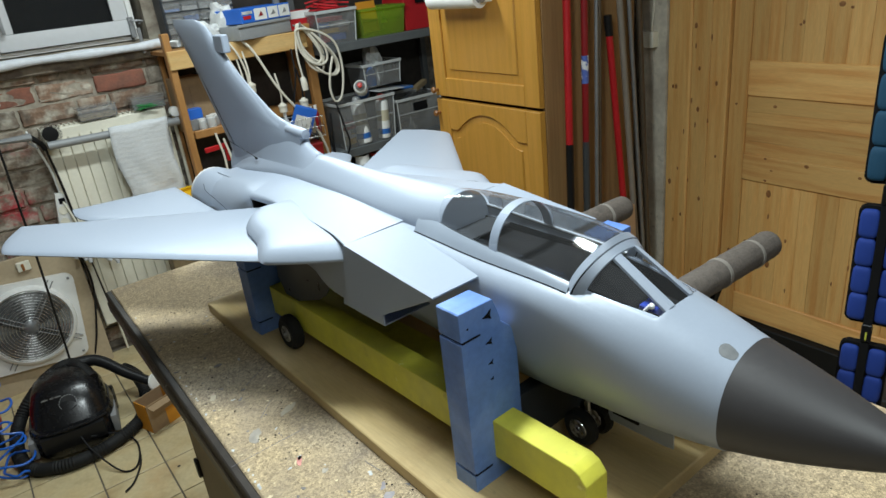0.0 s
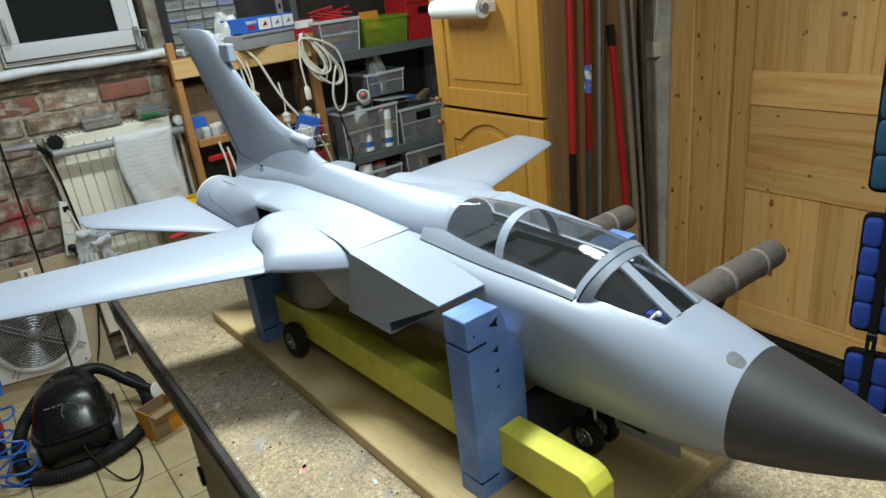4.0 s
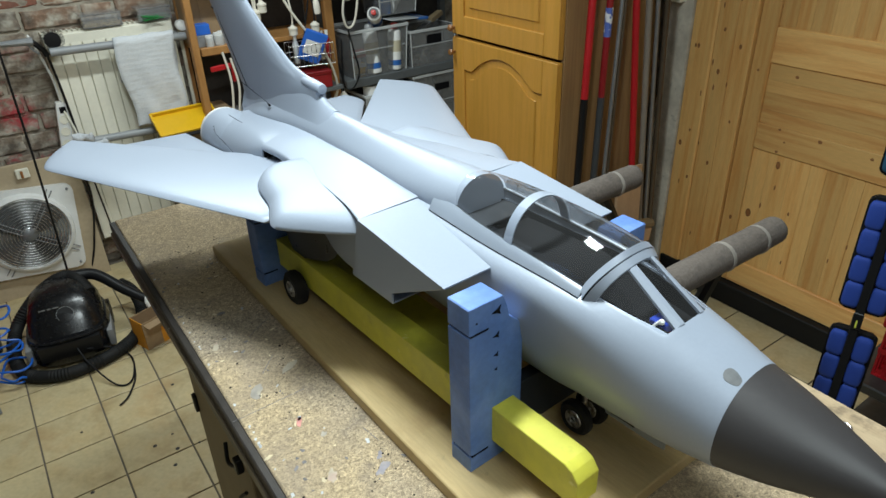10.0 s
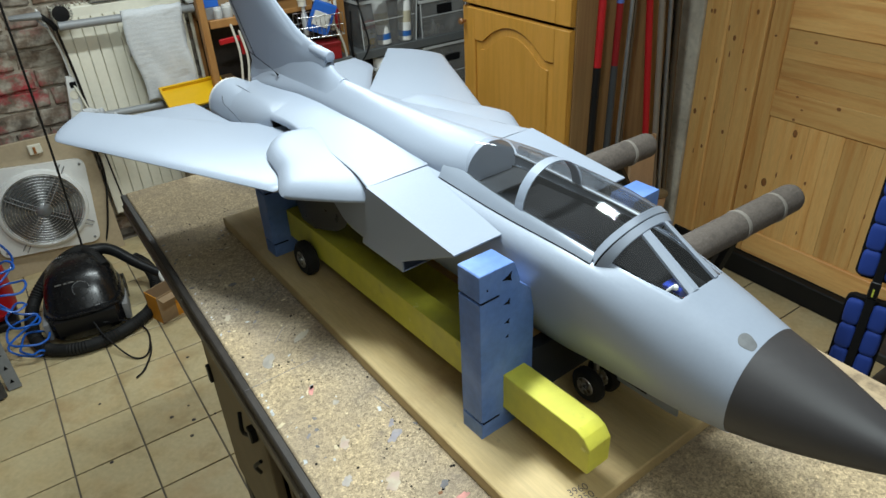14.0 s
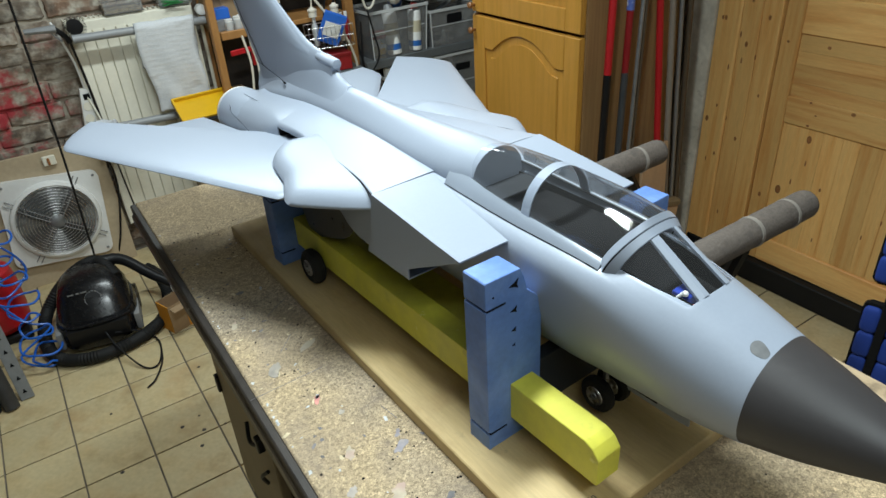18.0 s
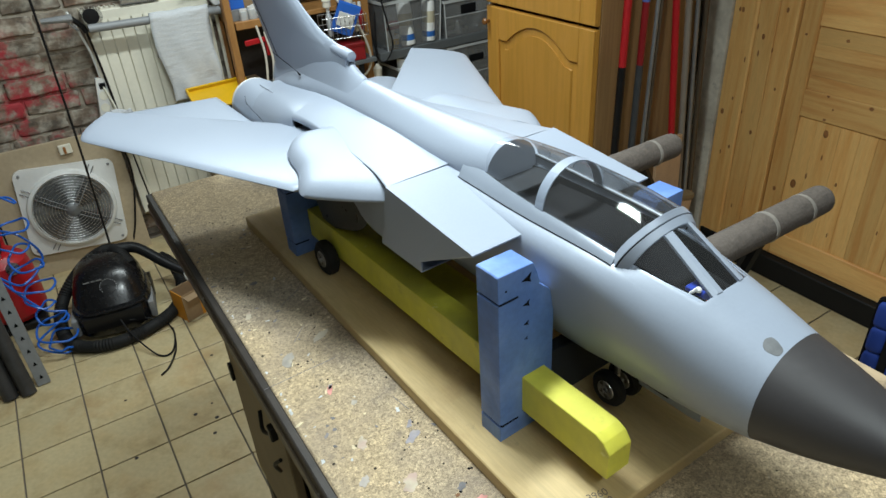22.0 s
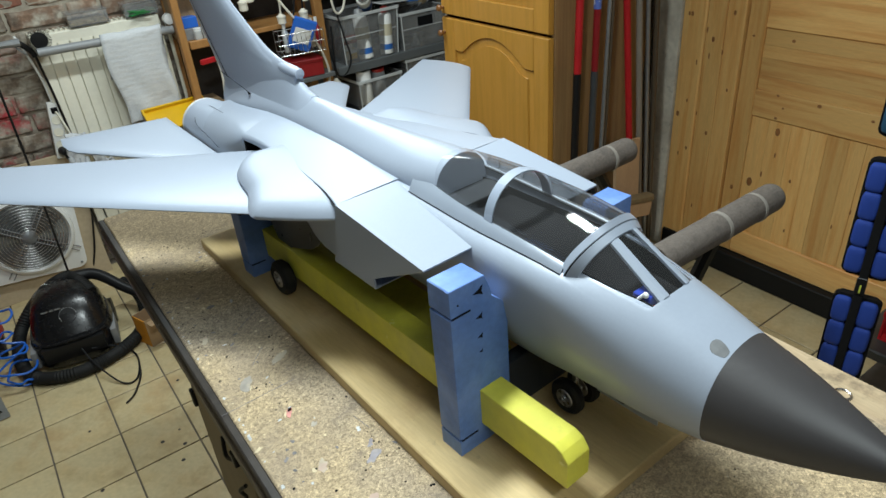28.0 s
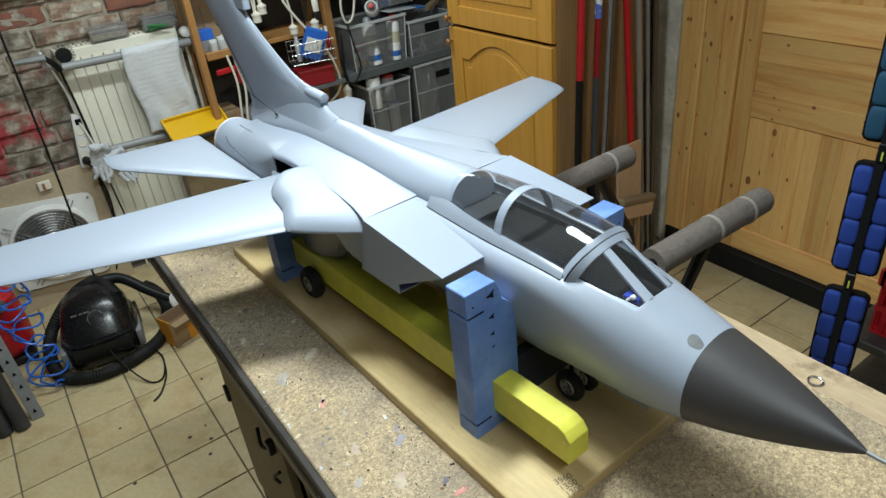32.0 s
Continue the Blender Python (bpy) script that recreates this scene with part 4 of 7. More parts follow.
def lean_at(s):
    return 0.020 * max(0.0, 1 - (s - 0.2989) / 0.10) - 0.013 * max(0.0, (s - 0.42) / 0.072)


b = bmesh.new()
rows = spline(GLASS, 26)
lines = [[b.verts.new(p) for p in hoop(s, z, w, t, lean=lean_at(s))] for s, z, w, t in rows]
for r0, r1 in zip(lines, lines[1:]):
    for i in range(len(r0) - 1):
        b.faces.new((r0[i], r0[i + 1], r1[i + 1], r1[i]))
glass = part("canopy_glass", b, CANOPY_GLASS, plane, "clear smoked canopy glass", angle=80)


def band(s0, z0, w0, t0, l0, s1, z1, w1, t1, l1, grow):
    """An arch over the cockpit between two leaning hoops."""
    return add_ribbon(bmesh.new(), hoop(s0, z0, w0, t0, lean=l0), hoop(s0, z0, w0, t0, lean=l0, grow=grow), hoop(s1, z1, w1, t1, lean=l1), hoop(s1, z1, w1, t1, lean=l1, grow=grow))


part("canopy_arch", band(0.397, 1.2130, 0.0440, 1.2622, 0, 0.409, 1.2130, 0.0436, 1.2626, 0, 0.0013), PAINT, plane)
part("front_arch", band(0.2948, 1.2080, 0.0500, 1.2463, 0.0185, 0.3005, 1.2155, 0.0440, 1.2515, 0.0200, 0.0016), PAINT, plane)
part("arch_gap", band(0.2932, 1.2068, 0.0498, 1.2452, 0.0180, 0.2950, 1.2072, 0.0500, 1.2460, 0.0184, 0.0007), SEAM_AND_SHADE, plane)
part("windscreen_arch", band(0.2840, 1.2040, 0.0452, 1.2398, 0.0140, 0.2934, 1.2065, 0.0494, 1.2452, 0.0180, 0.0016), PAINT, plane)
# the canopy frame: a steep sill on each side, and the dark tub between
for s in (-1, 1):
    rr, gap = [], []
    for u, xe, ze, xg in spline(EDGE, 22):
        zg = skin(u, xg) + 0.0004
        top = []
        for j in range(6):
            f = j / 5
            top.append(Vector((s * (xe + (xg - xe) * f), u, ze + (zg - ze) * f + 0.0014 * math.sin(math.pi * f))))
        rr.append(top + [Vector((s * (xg - 0.001), u, zg - 0.006)), Vector((s * (xe - 0.0012), u, ze - 0.012)), Vector((s * (xe - 0.0012), u, ze - 0.0008))])
        gap.append((s * (xg + 0.0003), u, zg + 0.0001))
    part("canopy_sill", add_rings(bmesh.new(), rr), SILL, plane, "steep canopy sill, slightly darker grey for its shade", angle=25)
    part("sill_gap", tube(gap, 0.00055, 5, 1), SEAM_AND_SHADE, plane)
    lip = [(s * (e[1] - 0.0022), e[0], e[2] - 0.0015) for e in EDGE[:-1]]
    part("sill_rail", tube(lip, 0.0013, 6), DARK_RAIL, plane, "dark inner rail of the canopy")
liner = []
for k in range(21):
    u = 0.2125 + (0.4975 - 0.2125) * k / 20
    m = at(FINE_MOUTH, u)[1] - 0.0022
    e = skin(u, m) - 0.001
    g = 1.188 + 0.018 * min(1.0, max(0.0, (u - 0.27) / 0.07))
    liner.append([Vector(q) for q in ((-m, u, e), (-m, u, 1.1868), (m, u, 1.1868), (m, u, e), (m - 0.001, u, e), (m - 0.001, u, g), (-m + 0.001, u, g), (-m + 0.001, u, e))])
part("cockpit_tub", add_rings(bmesh.new(), liner), DARK, plane, "bare black cockpit tub")
part("rear_bulkhead", add_rings(bmesh.new(), [hoop(0.4935, 1.200, 0.0370, 1.2555, lean=-0.012), hoop(0.4985, 1.200, 0.0370, 1.2562, lean=-0.012)]), BULKHEAD, plane, "pale grey bulkhead behind the cockpit")
# an empty shelf between the cockpits, with a white block on the far rail
part("cockpit_shelf", box(-0.036, 0.036, 0.455, 0.492, 1.2135, 1.2165, 0.0008), DARK_RAIL, plane, "dark shelf in front of the bulkhead")

# windscreen: three flat panes between bars
WL, WR = [], []
for s, keep in ((-1, WL), (1, WR)):
    feet = [Vector((s * x, y, z)) for x, y, z in ((0.0316, 0.2142, 1.2022), (0.0335, 0.2175, 1.2022), (0.0360, 0.232, 1.2045), (0.0385, 0.250, 1.2075), (0.0405, 0.270, 1.2105), (0.0425, 0.287, 1.2135))]
    mid_f, top = Vector((s * 0.0170, 0.2112, 1.2068)), Vector((s * 0.0145, 0.2685, 1.2405))
    wide = (Vector((-s * 0.0040, -0.0004, 0.0004)), Vector((0, 0, 0)), Vector((s * 0.0040, 0.0010, -0.0022)))
    rise = Vector((0, -0.0007, 0.0012))
    foot = [mid_f + 1.25 * q for q in wide]
    head = [top + q for q in wide]
    part("windscreen_bar", add_rings(bmesh.new(), [[p + rise for p in e] + [p - rise for p in e[::-1]] for e in (foot, head)]), PAINT, plane, angle=20)
    arc = hoop(0.2855, 1.2045, 0.0455, 1.2405, lean=0.0145)
    arc = [p for p in arc if s * p.x >= 0.015 and p.z > 1.2150]
    arc.sort(key=lambda p: p.z)
    b = bmesh.new()
    b.faces.new([b.verts.new(p) for p in [*feet, *arc, top, mid_f]])
    part("side_pane", b, CANOPY_GLASS, plane, smooth=False)
    keep += [mid_f, top]
b = bmesh.new()
b.faces.new([b.verts.new(p) for p in (WL[0], WR[0], WR[1], WL[1])])
part("front_pane", b, CANOPY_GLASS, plane, smooth=False)
FRAME = ((0.0425, 0.2925, 1.2142, 0.0520, 0.2930), (0.0405, 0.270, 1.2107, 0.0512, 0.270), (0.0385, 0.250, 1.2077, 0.0502, 0.250), (0.0360, 0.232, 1.2047, 0.0484, 0.229), (0.0335, 0.2180, 1.2024, 0.0455, 0.209), (0.0318, 0.2145, 1.2026, 0.0380, 0.198), (0.0250, 0.2124, 1.2052, 0.0262, 0.194), (0.0167, 0.2110, 1.2070, 0.0175, 0.1925))
turns = [(-a, b_, c_, -d_, e_) for a, b_, c_, d_, e_ in FRAME] + [(0.0, 0.2105, 1.2078, 0.0, 0.192)] + list(FRAME[::-1])
rings = []
ins = smooth_path([(r[0], r[1], r[2]) for r in turns], 7)
outs = smooth_path([(r[3], r[4], 0.0) for r in turns], 7)
for i_, q in zip(ins, outs):
    line = [i_]
    far = Vector((i_.x + 1.25 * (q.x - i_.x), i_.y + 1.6 * (q.y - i_.y), 0))
    lift = i_.z - skin(i_.y, i_.x)
    for f in (0.08, 0.16, 0.25, 0.35, 0.46, 0.58, 0.72, 0.86, 1.0):
        x, y = i_.x + f * (far.x - i_.x), i_.y + f * (far.y - i_.y)
        line.append(Vector((x, y, skin(y, x) + max(lift, 0.0004) * (1 - f) ** 2.4 + 0.0003 * (1 - f) - 0.0001 * f)))
    rings.append(line + [line[-1] - Vector((0, 0, 0.004)), i_ - Vector((0, 0, 0.010))])
part("windscreen_frame", add_rings(bmesh.new(), rings), PAINT, plane, "flat frame round the foot of the windscreen", angle=50)
for ob in plane.children:
    if ob.name.startswith(("canopy_glass", "side_pane", "front_pane")):
        ob.visible_shadow = False
servo = part("servo", box(-0.0265, -0.0105, 0.2195, 0.2370, 1.1885, 1.2065, 0.001), SERVO, plane, "small blue servo under the windscreen")
part("servo_flange", box(-0.0285, -0.0085, 0.2270, 0.2295, 1.1960, 1.1985, 0.0006), SERVO, servo)
part("servo_arm", tube([(-0.0300, 0.2330, 1.1985), (-0.0285, 0.2280, 1.2050), (-0.0270, 0.2240, 1.2105)], 0.0016, 8), WHITE, servo, "white servo arm")
part("servo_horn", lathe(((0.0028, 0), (0.0028, 0.0025), (0.0015, 0.004)), 12, pose(-0.0262, 0.2240, 1.2070)), WHITE, servo)
for k, c in enumerate((COPPER, RED, DARK_EDGE)):
    part("servo_wire", tube([(-0.026 + 0.0015 * k, 0.2215, 1.197), (-0.024 + 0.0015 * k, 0.2170, 1.199), (-0.020, 0.2165, 1.1965), (-0.016, 0.2200, 1.1900)], 0.0006, 5), c, servo)
part("push_rod", tube([(-0.0285, 0.232, 1.2000), (-0.0315, 0.262, 1.2020), (-0.0320, 0.288, 1.2000)], 0.0008, 6), COPPER, servo)
part("deck_lines", tube([(-0.0345, 0.246, 1.1990), (-0.0375, 0.275, 1.2010), (-0.0385, 0.295, 1.2010)], 0.0007, 6), DULL_STEEL, servo)
b = bmesh.new()
rim = [(-0.0215 + 0.0062 * math.cos(a) * (1 + 0.12 * math.sin(3 * a)), 0.1545 + 0.0085 * math.sin(a) * (1 + 0.1 * math.cos(2 * a))) for a in [2 * math.pi * k / 20 for k in range(20)]]
add_rings(b, [[Vector((x, y, skin(y, x) - 0.0006)) for x, y in rim], [Vector((x, y, skin(y, x) + 0.0003)) for x, y in rim], [Vector((-0.0215 + 0.5 * (x + 0.0215), 0.1545 + 0.5 * (y - 0.1545), skin(0.1545 + 0.5 * (y - 0.1545), -0.0215 + 0.5 * (x + 0.0215)) + 0.0003)) for x, y in rim]])
part("worn_spot", b, PUTTY, plane, "rubbed grey spot")

# wings, hinged in the gloves; drawn along x, with the leading edge square to y
PIVOT = (0.1078, 0.7348)
WINGS, TAILS = [], []
for s in (-1, 1):
    rings = []
    stops = [-0.05 + 0.0125 * k for k in range(40)] + [0.444, 0.450, 0.457, 0.465, 0.475, 0.485, 0.495, 0.503, 0.509, 0.5135, 0.5165, 0.5180]
    for u in stops:
        le = -0.0847 if u > 0.0 else -0.0847 - 1.5 * u
        if u > 0.432:
            le += 0.103 * ((u - 0.432) / 0.086) ** 1.75
        te = 0.1327 - 0.2111 * u
        c = te - le
        th = 0.0092 * (1 - 0.85 * max(0.0, u)) * min(1.0, (c + 0.02) / 0.10)
        sec = []
        for j in range(28):
            a = 2 * math.pi * j / 28
            q = 0.5 - 0.5 * math.cos(a)
            sec.append(Vector((s * u, le + c * q, th * math.sin(a) * (1.35 - 0.9 * q))))
        rings.append(sec)
    WINGS.append((s, part("wing", add_rings(bmesh.new(), rings), PAINT, plane, angle=45)))
    b = bmesh.new()
    OUTL = [(0.0, -0.143), (0.055, -0.063), (0.158, 0.085), (0.172, 0.104), (0.180, 0.126), (0.182, 0.155), (0.177, 0.190), (0.0, 0.154)]
    sk = []
    for f, h in ((1.0, 0.0009), (0.96, 0.0026), (0.8, 0.0042), (0.5, 0.005)):
        sk.append([Vector((s * (0.06 + (x - 0.06) * f), 0.05 + (y - 0.05) * f, h)) for x, y in OUTL])
    add_rings(b, [[Vector((v.x, v.y, -v.z)) for v in r] for r in sk[::-1]] + sk)
    TAILS.append((s, part("tailplane", b, PAINT, plane, angle=50)))

# sweep in degrees by time, and the tailplanes' angles
SWEEP = ((0, 57.6), (0.5, 52.5), (1, 47.5), (1.5, 44), (2, 40.8), (2.5, 36), (3, 32), (3.5, 29.5), (4.4, 29.5), (5, 36), (5.5, 40), (6, 45.4), (6.5, 48), (7, 52), (7.5, 57), (8, 61.8), (8.5, 64.8), (9, 66), (12, 66.8), (18, 66.8), (25, 66.6),
         (26.5, 65), (27, 63), (27.5, 60), (28, 52.7), (28.5, 49.5), (29, 48), (30, 47), (30.5, 41.8), (31, 36.4), (31.5, 31.5), (32, 27.2))
TAIL = ((0, 2.5, -2.5), (9, 2, -2.5), (9.5, -2, -2), (10, -4.5, -2), (10.5, 6, 5.5), (11, -9, -9), (12, -4, -2), (13, -1.5, 2), (15, -5.5, 2.5), (15.5, -5.5, 2.5), (17.5, -7, 2), (18, -7, 2), (18.5, -5.5, 5), (19, 0, 12.5), (19.5, -6.5, -0.5), (20, -10, -4.5), (20.5, -6, -1),
        (21, -2.5, -3.5), (21.5, -2.5, -4), (22, 1, -10), (22.5, -4, -6), (23, 2, -12), (23.5, -4, -6), (24, -7, -4.5), (25.5, -5, -3.5), (27.5, 2, -2.5), (32, 2.5, -2.5))


def motions():
    for s, ob in WINGS:
        droop = -0.6 if s < 0 else 3.6
        walk(ob, [(t, pose(s * PIVOT[0], PIVOT[1], 1.1825, 0, droop, 0) @ pose(0, 0, 0, 0, 0, -a if s < 0 else a - 4.6)) for t, a in SWEEP])
    for i, (s, ob) in enumerate(TAILS):
        walk(ob, [(r[0], pose(s * 0.100, 1.075, 1.155 if s < 0 else 1.148, r[1 + i], 3 if s > 0 else 0, 0)) for r in TAIL])
# ---- cabinet ----


def front(outline, x0, x1, bevel=0.0, seg=1):
    """An outline of (y, z) on a wall that faces -x, raised from x0 to x1."""
    return prism(outline, x0, x1, bevel, Matrix(((0, 0, 1, 0), (1, 0, 0, 0), (0, 1, 0, 0), (0, 0, 0, 1))), seg)


def arch_line(y0, y1, low, high, n=18):
    """A kitchen door's arch from y0 to y1: flat shoulders, then a bow."""
    pts = []
    for i in range(n + 1):
        u = i / n
        v = 0 if u < 0.12 or u > 0.88 else math.sin((u - 0.12) / 0.76 * math.pi) ** 0.8
        pts.append((y0 + (y1 - y0) * u, low + (high - low) * v))
    return pts


def cabinet_door(cab, z0, z1, arch, knob_z):
    d = part("door", box(0.0, 0.014, 0.004, 0.581, z0, z1, 0.003, seg=2), OAK, cab, "golden oak door with a raised panel")
    w = 0.072
    top = arch_line(0.581 - w, 0.004 + w, z1 - 0.115, z1 - 0.04) if arch else [(0.581 - w, z1 - w), (0.004 + w, z1 - w)]
    hole = [(0.004 + w, z0 + w), (0.581 - w, z0 + w)] + top
    outer = [(0.006, z0 + 0.002), (0.579, z0 + 0.002), (0.579, z1 - 0.002), (0.006, z1 - 0.002)]
    n = len(top)
    pieces = [("stile", [outer[0], (0.004 + w, z0 + 0.002), (0.004 + w, z1 - 0.002), outer[3]]), ("stile", [(0.581 - w, z0 + 0.002), outer[1], outer[2], (0.581 - w, z1 - 0.002)]),
              ("rail", [(0.004 + w, z0 + 0.002), (0.581 - w, z0 + 0.002), (0.581 - w, z0 + w), (0.004 + w, z0 + w)]),
              ("rail", [(0.581 - w, z1 - 0.002)] + [(0.004 + w, z1 - 0.002)] + top[::-1])]
    for name, o in pieces:
        part(name, front(o, -0.008, 0.002, 0.002), OAK, d)
    inner = [(0.004 + w + 0.03, z0 + w + 0.03), (0.581 - w - 0.03, z0 + w + 0.03)] + [(0.2925 + (y - 0.2925) * 0.86, z - 0.03) for y, z in top]
    part("raised_panel", front(inner, -0.005, 0.003, 0.004), OAK, d)
    part("knob", lathe(((0.006, 0), (0.006, 0.010), (0.011, 0.016), (0.0125, 0.022), (0.009, 0.027), (0.002, 0.028)), 16, pose(-0.008, 0.565, knob_z, 0, -90)), KNOB, d, "turned brown wooden knob")
    return d


KNOB = material("brown_knob", (0.22, 0.09, 0.025), 0.35, vary=0.2)
cab = thing("kitchen_cabinet", pose(1.731, -0.600, 0), "tall golden oak kitchen cabinet with arched panel doors", "cabinet")
part("side_panel", box(0.016, 0.46, 0.0, 0.018, 0.0, 1.98, 0.001), OAK_SIDE, cab, "brown wood-grain side panel")
part("side_panel", box(0.016, 0.46, 0.567, 0.585, 0.0, 1.98, 0.001), OAK_SIDE, cab)
part("back_panel", box(0.445, 0.455, 0.018, 0.567, 0.0, 1.96), OAK_SIDE, cab)
part("top_panel", box(0.016, 0.46, 0.018, 0.567, 1.96, 1.98), OAK_SIDE, cab)
part("bottom_panel", box(0.03, 0.445, 0.018, 0.567, 0.0, 0.10), OAK_SIDE, cab)
cabinet_door(cab, 0.115, 1.020, True, 0.965)
cabinet_door(cab, 1.030, 1.955, True, 1.055)

roll = thing("paper_roll_holder", pose(1.712, -0.257, 1.386), "white paper roll on a holder on the cabinet door", "paper roll")
part("paper", lathe(((0.016, -0.133), (0.032, -0.133), (0.032, 0.133), (0.016, 0.133), (0.016, -0.133)), 28, pose(-0.036, 0, 0, 90)), PAPER, roll, "white kitchen paper")
part("core", lathe(((0.010, -0.145), (0.0155, -0.145), (0.0155, 0.145), (0.010, 0.145)), 16, pose(-0.036, 0, 0, 90)), DULL_GREY, roll)
part("bracket", box(-0.045, 0.010, 0.138, 0.143, -0.016, 0.018, 0.002), WHITE, roll)
part("bracket", box(-0.045, 0.010, -0.143, -0.138, -0.016, 0.018, 0.002), WHITE, roll)

# ---- poles beside the cabinet ----
DARK_TUBE_POLE = material("dark_grey_tube", (0.05, 0.055, 0.06), 0.4, vary=0.15)


def pole(name, label, category, rows, m0, m1=None, split=0.5, r=0.013, dark=None):
    """A pole from the floor upwards, in one or two colours."""
    a, b = (Vector(p) for p in rows)
    ob = thing(name, pose(*a), label, category, "poles leaning beside the cabinet")
    d = b - a
    if m1:
        part("lower_tube", tube([(0, 0, 0), d * split], r, 12, soft=False), m1, ob)
        part("upper_tube", tube([d * split, d], r * 0.97, 12, soft=False), m0, ob)
    else:
        part("tube", tube([(0, 0, 0), d], r, 12, soft=False), m0, ob)
    return ob


p = pole("telescopic_pole", "red telescopic pole with a black lower half", "pole", ((1.790, -0.645, 0), (1.842, -0.622, 1.9)), RED, BLACK, 0.472)
p = pole("telescopic_pole", "dark red pole with a grey lower half and sticker", "pole", ((1.872, -0.645, 0), (1.922, -0.622, 1.9)), DARK_RED, DARK_TUBE_POLE, 0.467, 0.012)
part("sticker", lathe(((0.0126, 0), (0.0126, 0.09)), 12, pose(0.0285, 0.0135, 1.085, -0.7, 1.5)), STICKER, p, "blue and white sticker")
pole("metal_profile", "thin grey metal profile leaning upright", "pole", ((1.925, -0.640, 0), (1.985, -0.622, 1.95)), DULL_STEEL, r=0.007)
pole("metal_profile", "thin bronze metal profile leaning upright", "pole", ((1.945, -0.640, 0), (2.0, -0.622, 1.95)), DARK_BRONZE, r=0.006)
p = pole("broom_handle", "red broom handle with a black tip", "pole", ((2.135, -0.66, 0), (2.030, -0.622, 1.26)), RED, r=0.012)
part("tip", tube([(-0.1015, 0.0367, 1.218), (-0.107, 0.039, 1.285)], 0.0135, 12, soft=False), BLACK, p)
p = pole("grey_rod", "pale grey rod with a black rubber foot", "pole", ((2.178, -0.66, 0), (2.06, -0.622, 1.6)), PALE_ROD, r=0.011)
part("foot", lathe(((0.02, 0), (0.018, 0.04), (0.013, 0.06), (0.013, 0.11)), 14), BLACK, p)
pole("metal_profile", "thin grey metal profile leaning upright", "pole", ((2.255, -0.625, 0), (2.105, -0.600, 1.95)), DULL_STEEL, r=0.008)
pole("metal_profile", "thin bronze metal profile leaning upright", "pole", ((2.290, -0.615, 0), (2.185, -0.590, 1.95)), DARK_BRONZE, r=0.010)
off = thing("wood_offcut", pose(1.985, -0.70, 0), "pale plywood offcut leaning beside the poles", "board")
part("board", box(0, 0.13, 0.0, 0.012, 0, 0.60, 0.001, pose(0, 0, 0, -3)), PLY_PALE, off)
br = thing("hand_broom", pose(1.93, -0.74, 0.0), "wooden hand broom with pale bristles", "broom")
part("stock", box(-0.10, 0.10, -0.02, 0.02, 0.40, 0.43, 0.008, pose(0, 0, 0, 0, 12)), BROWN_BOARD, br)
part("bristles", box(-0.095, 0.095, -0.016, 0.016, 0.345, 0.402, 0.004, pose(0, 0, 0, 0, 12)), PLY_PALE, br)
part("handle", tube([(0.09, 0, 0.40), (0.12, 0.03, 0.0)], 0.010, 10, soft=False), BROWN_BOARD, br)

# ---- pillar, door and plinth ----
structure("pillar", box(2.40, 2.54, -0.585, -0.470, 0, 2.25, 0.012, seg=2), CONCRETE, "old rough concrete pillar", "pillar", True)
sw = thing("switch_box", pose(2.399, -0.512, 1.152), "cream plastic switch box on the pillar", "switch")
part("housing", box(-0.030, 0.004, -0.036, 0.036, -0.028, 0.030, 0.006, seg=2), CREAM, sw)
part("cable", tube([(-0.006, -0.01, 0.03), (-0.004, -0.02, 0.2), (-0.004, -0.018, 0.8)], 0.004, 6), CREAM, sw)
hol = thing("holding_board", pose(2.30, -0.50, 0), "brown panel standing behind the poles", "board")
part("board", box(0.0, 0.014, 0.045, 0.5, 0.0, 1.95, 0.001), OAK_SIDE, hol)

jamb = structure("door_frame", box(2.405, 2.45, -0.685, -0.587, 0, 2.2, 0.006), PINE, "knotty pine door frame", "door frame", True)
for y0, y1, x in ((-0.76, -0.6855, 2.412), (-0.831, -0.7605, 2.414)):
    tagged(part("frame_board", box(x, 2.46, y0, y1, 0, 2.2, 0.003), PINE, jamb), "")
leaf = thing("door_1", pose(2.43, 0, 0), "large panelled pine door with dark knots", "door", kind="structure")
part("core", box(0.020, 0.045, -1.80, -0.834, 0.09, 2.08), PINE, leaf)
part("stile", box(0.0, 0.022, -0.900, -0.834, 0.09, 2.08, 0.003), PINE, leaf)
part("stile", box(0.0, 0.022, -1.80, -1.70, 0.09, 2.08, 0.003), PINE, leaf)
for z0, z1 in ((0.09, 0.190), (0.655, 0.752), (0.962, 1.082), (1.95, 2.08)):
    part("rail", box(0.0, 0.021, -1.70, -0.9003, z0, z1, 0.003), PINE_H, leaf)
rnd = random.Random(11)
for z0, z1 in ((0.190, 0.655), (1.082, 1.95)):
    y = -0.9003
    while y > -1.70:
        w = min(rnd.uniform(0.05, 0.085), y + 1.70)
        part("plank", box(0.0085 + rnd.uniform(-0.0006, 0.0006), 0.021, y - w, y - 0.0004, z0, z1, 0.0008), PINE, leaf)
        y -= w
for z0, z1 in ((0.752, 0.80), (0.80, 0.862), (0.862, 0.905), (0.905, 0.962)):
    part("plank", box(0.0085 + rnd.uniform(-0.0008, 0.0008), 0.021, -1.70, -0.9003, z0, z1 - 0.0004, 0.0008), PINE_H, leaf)
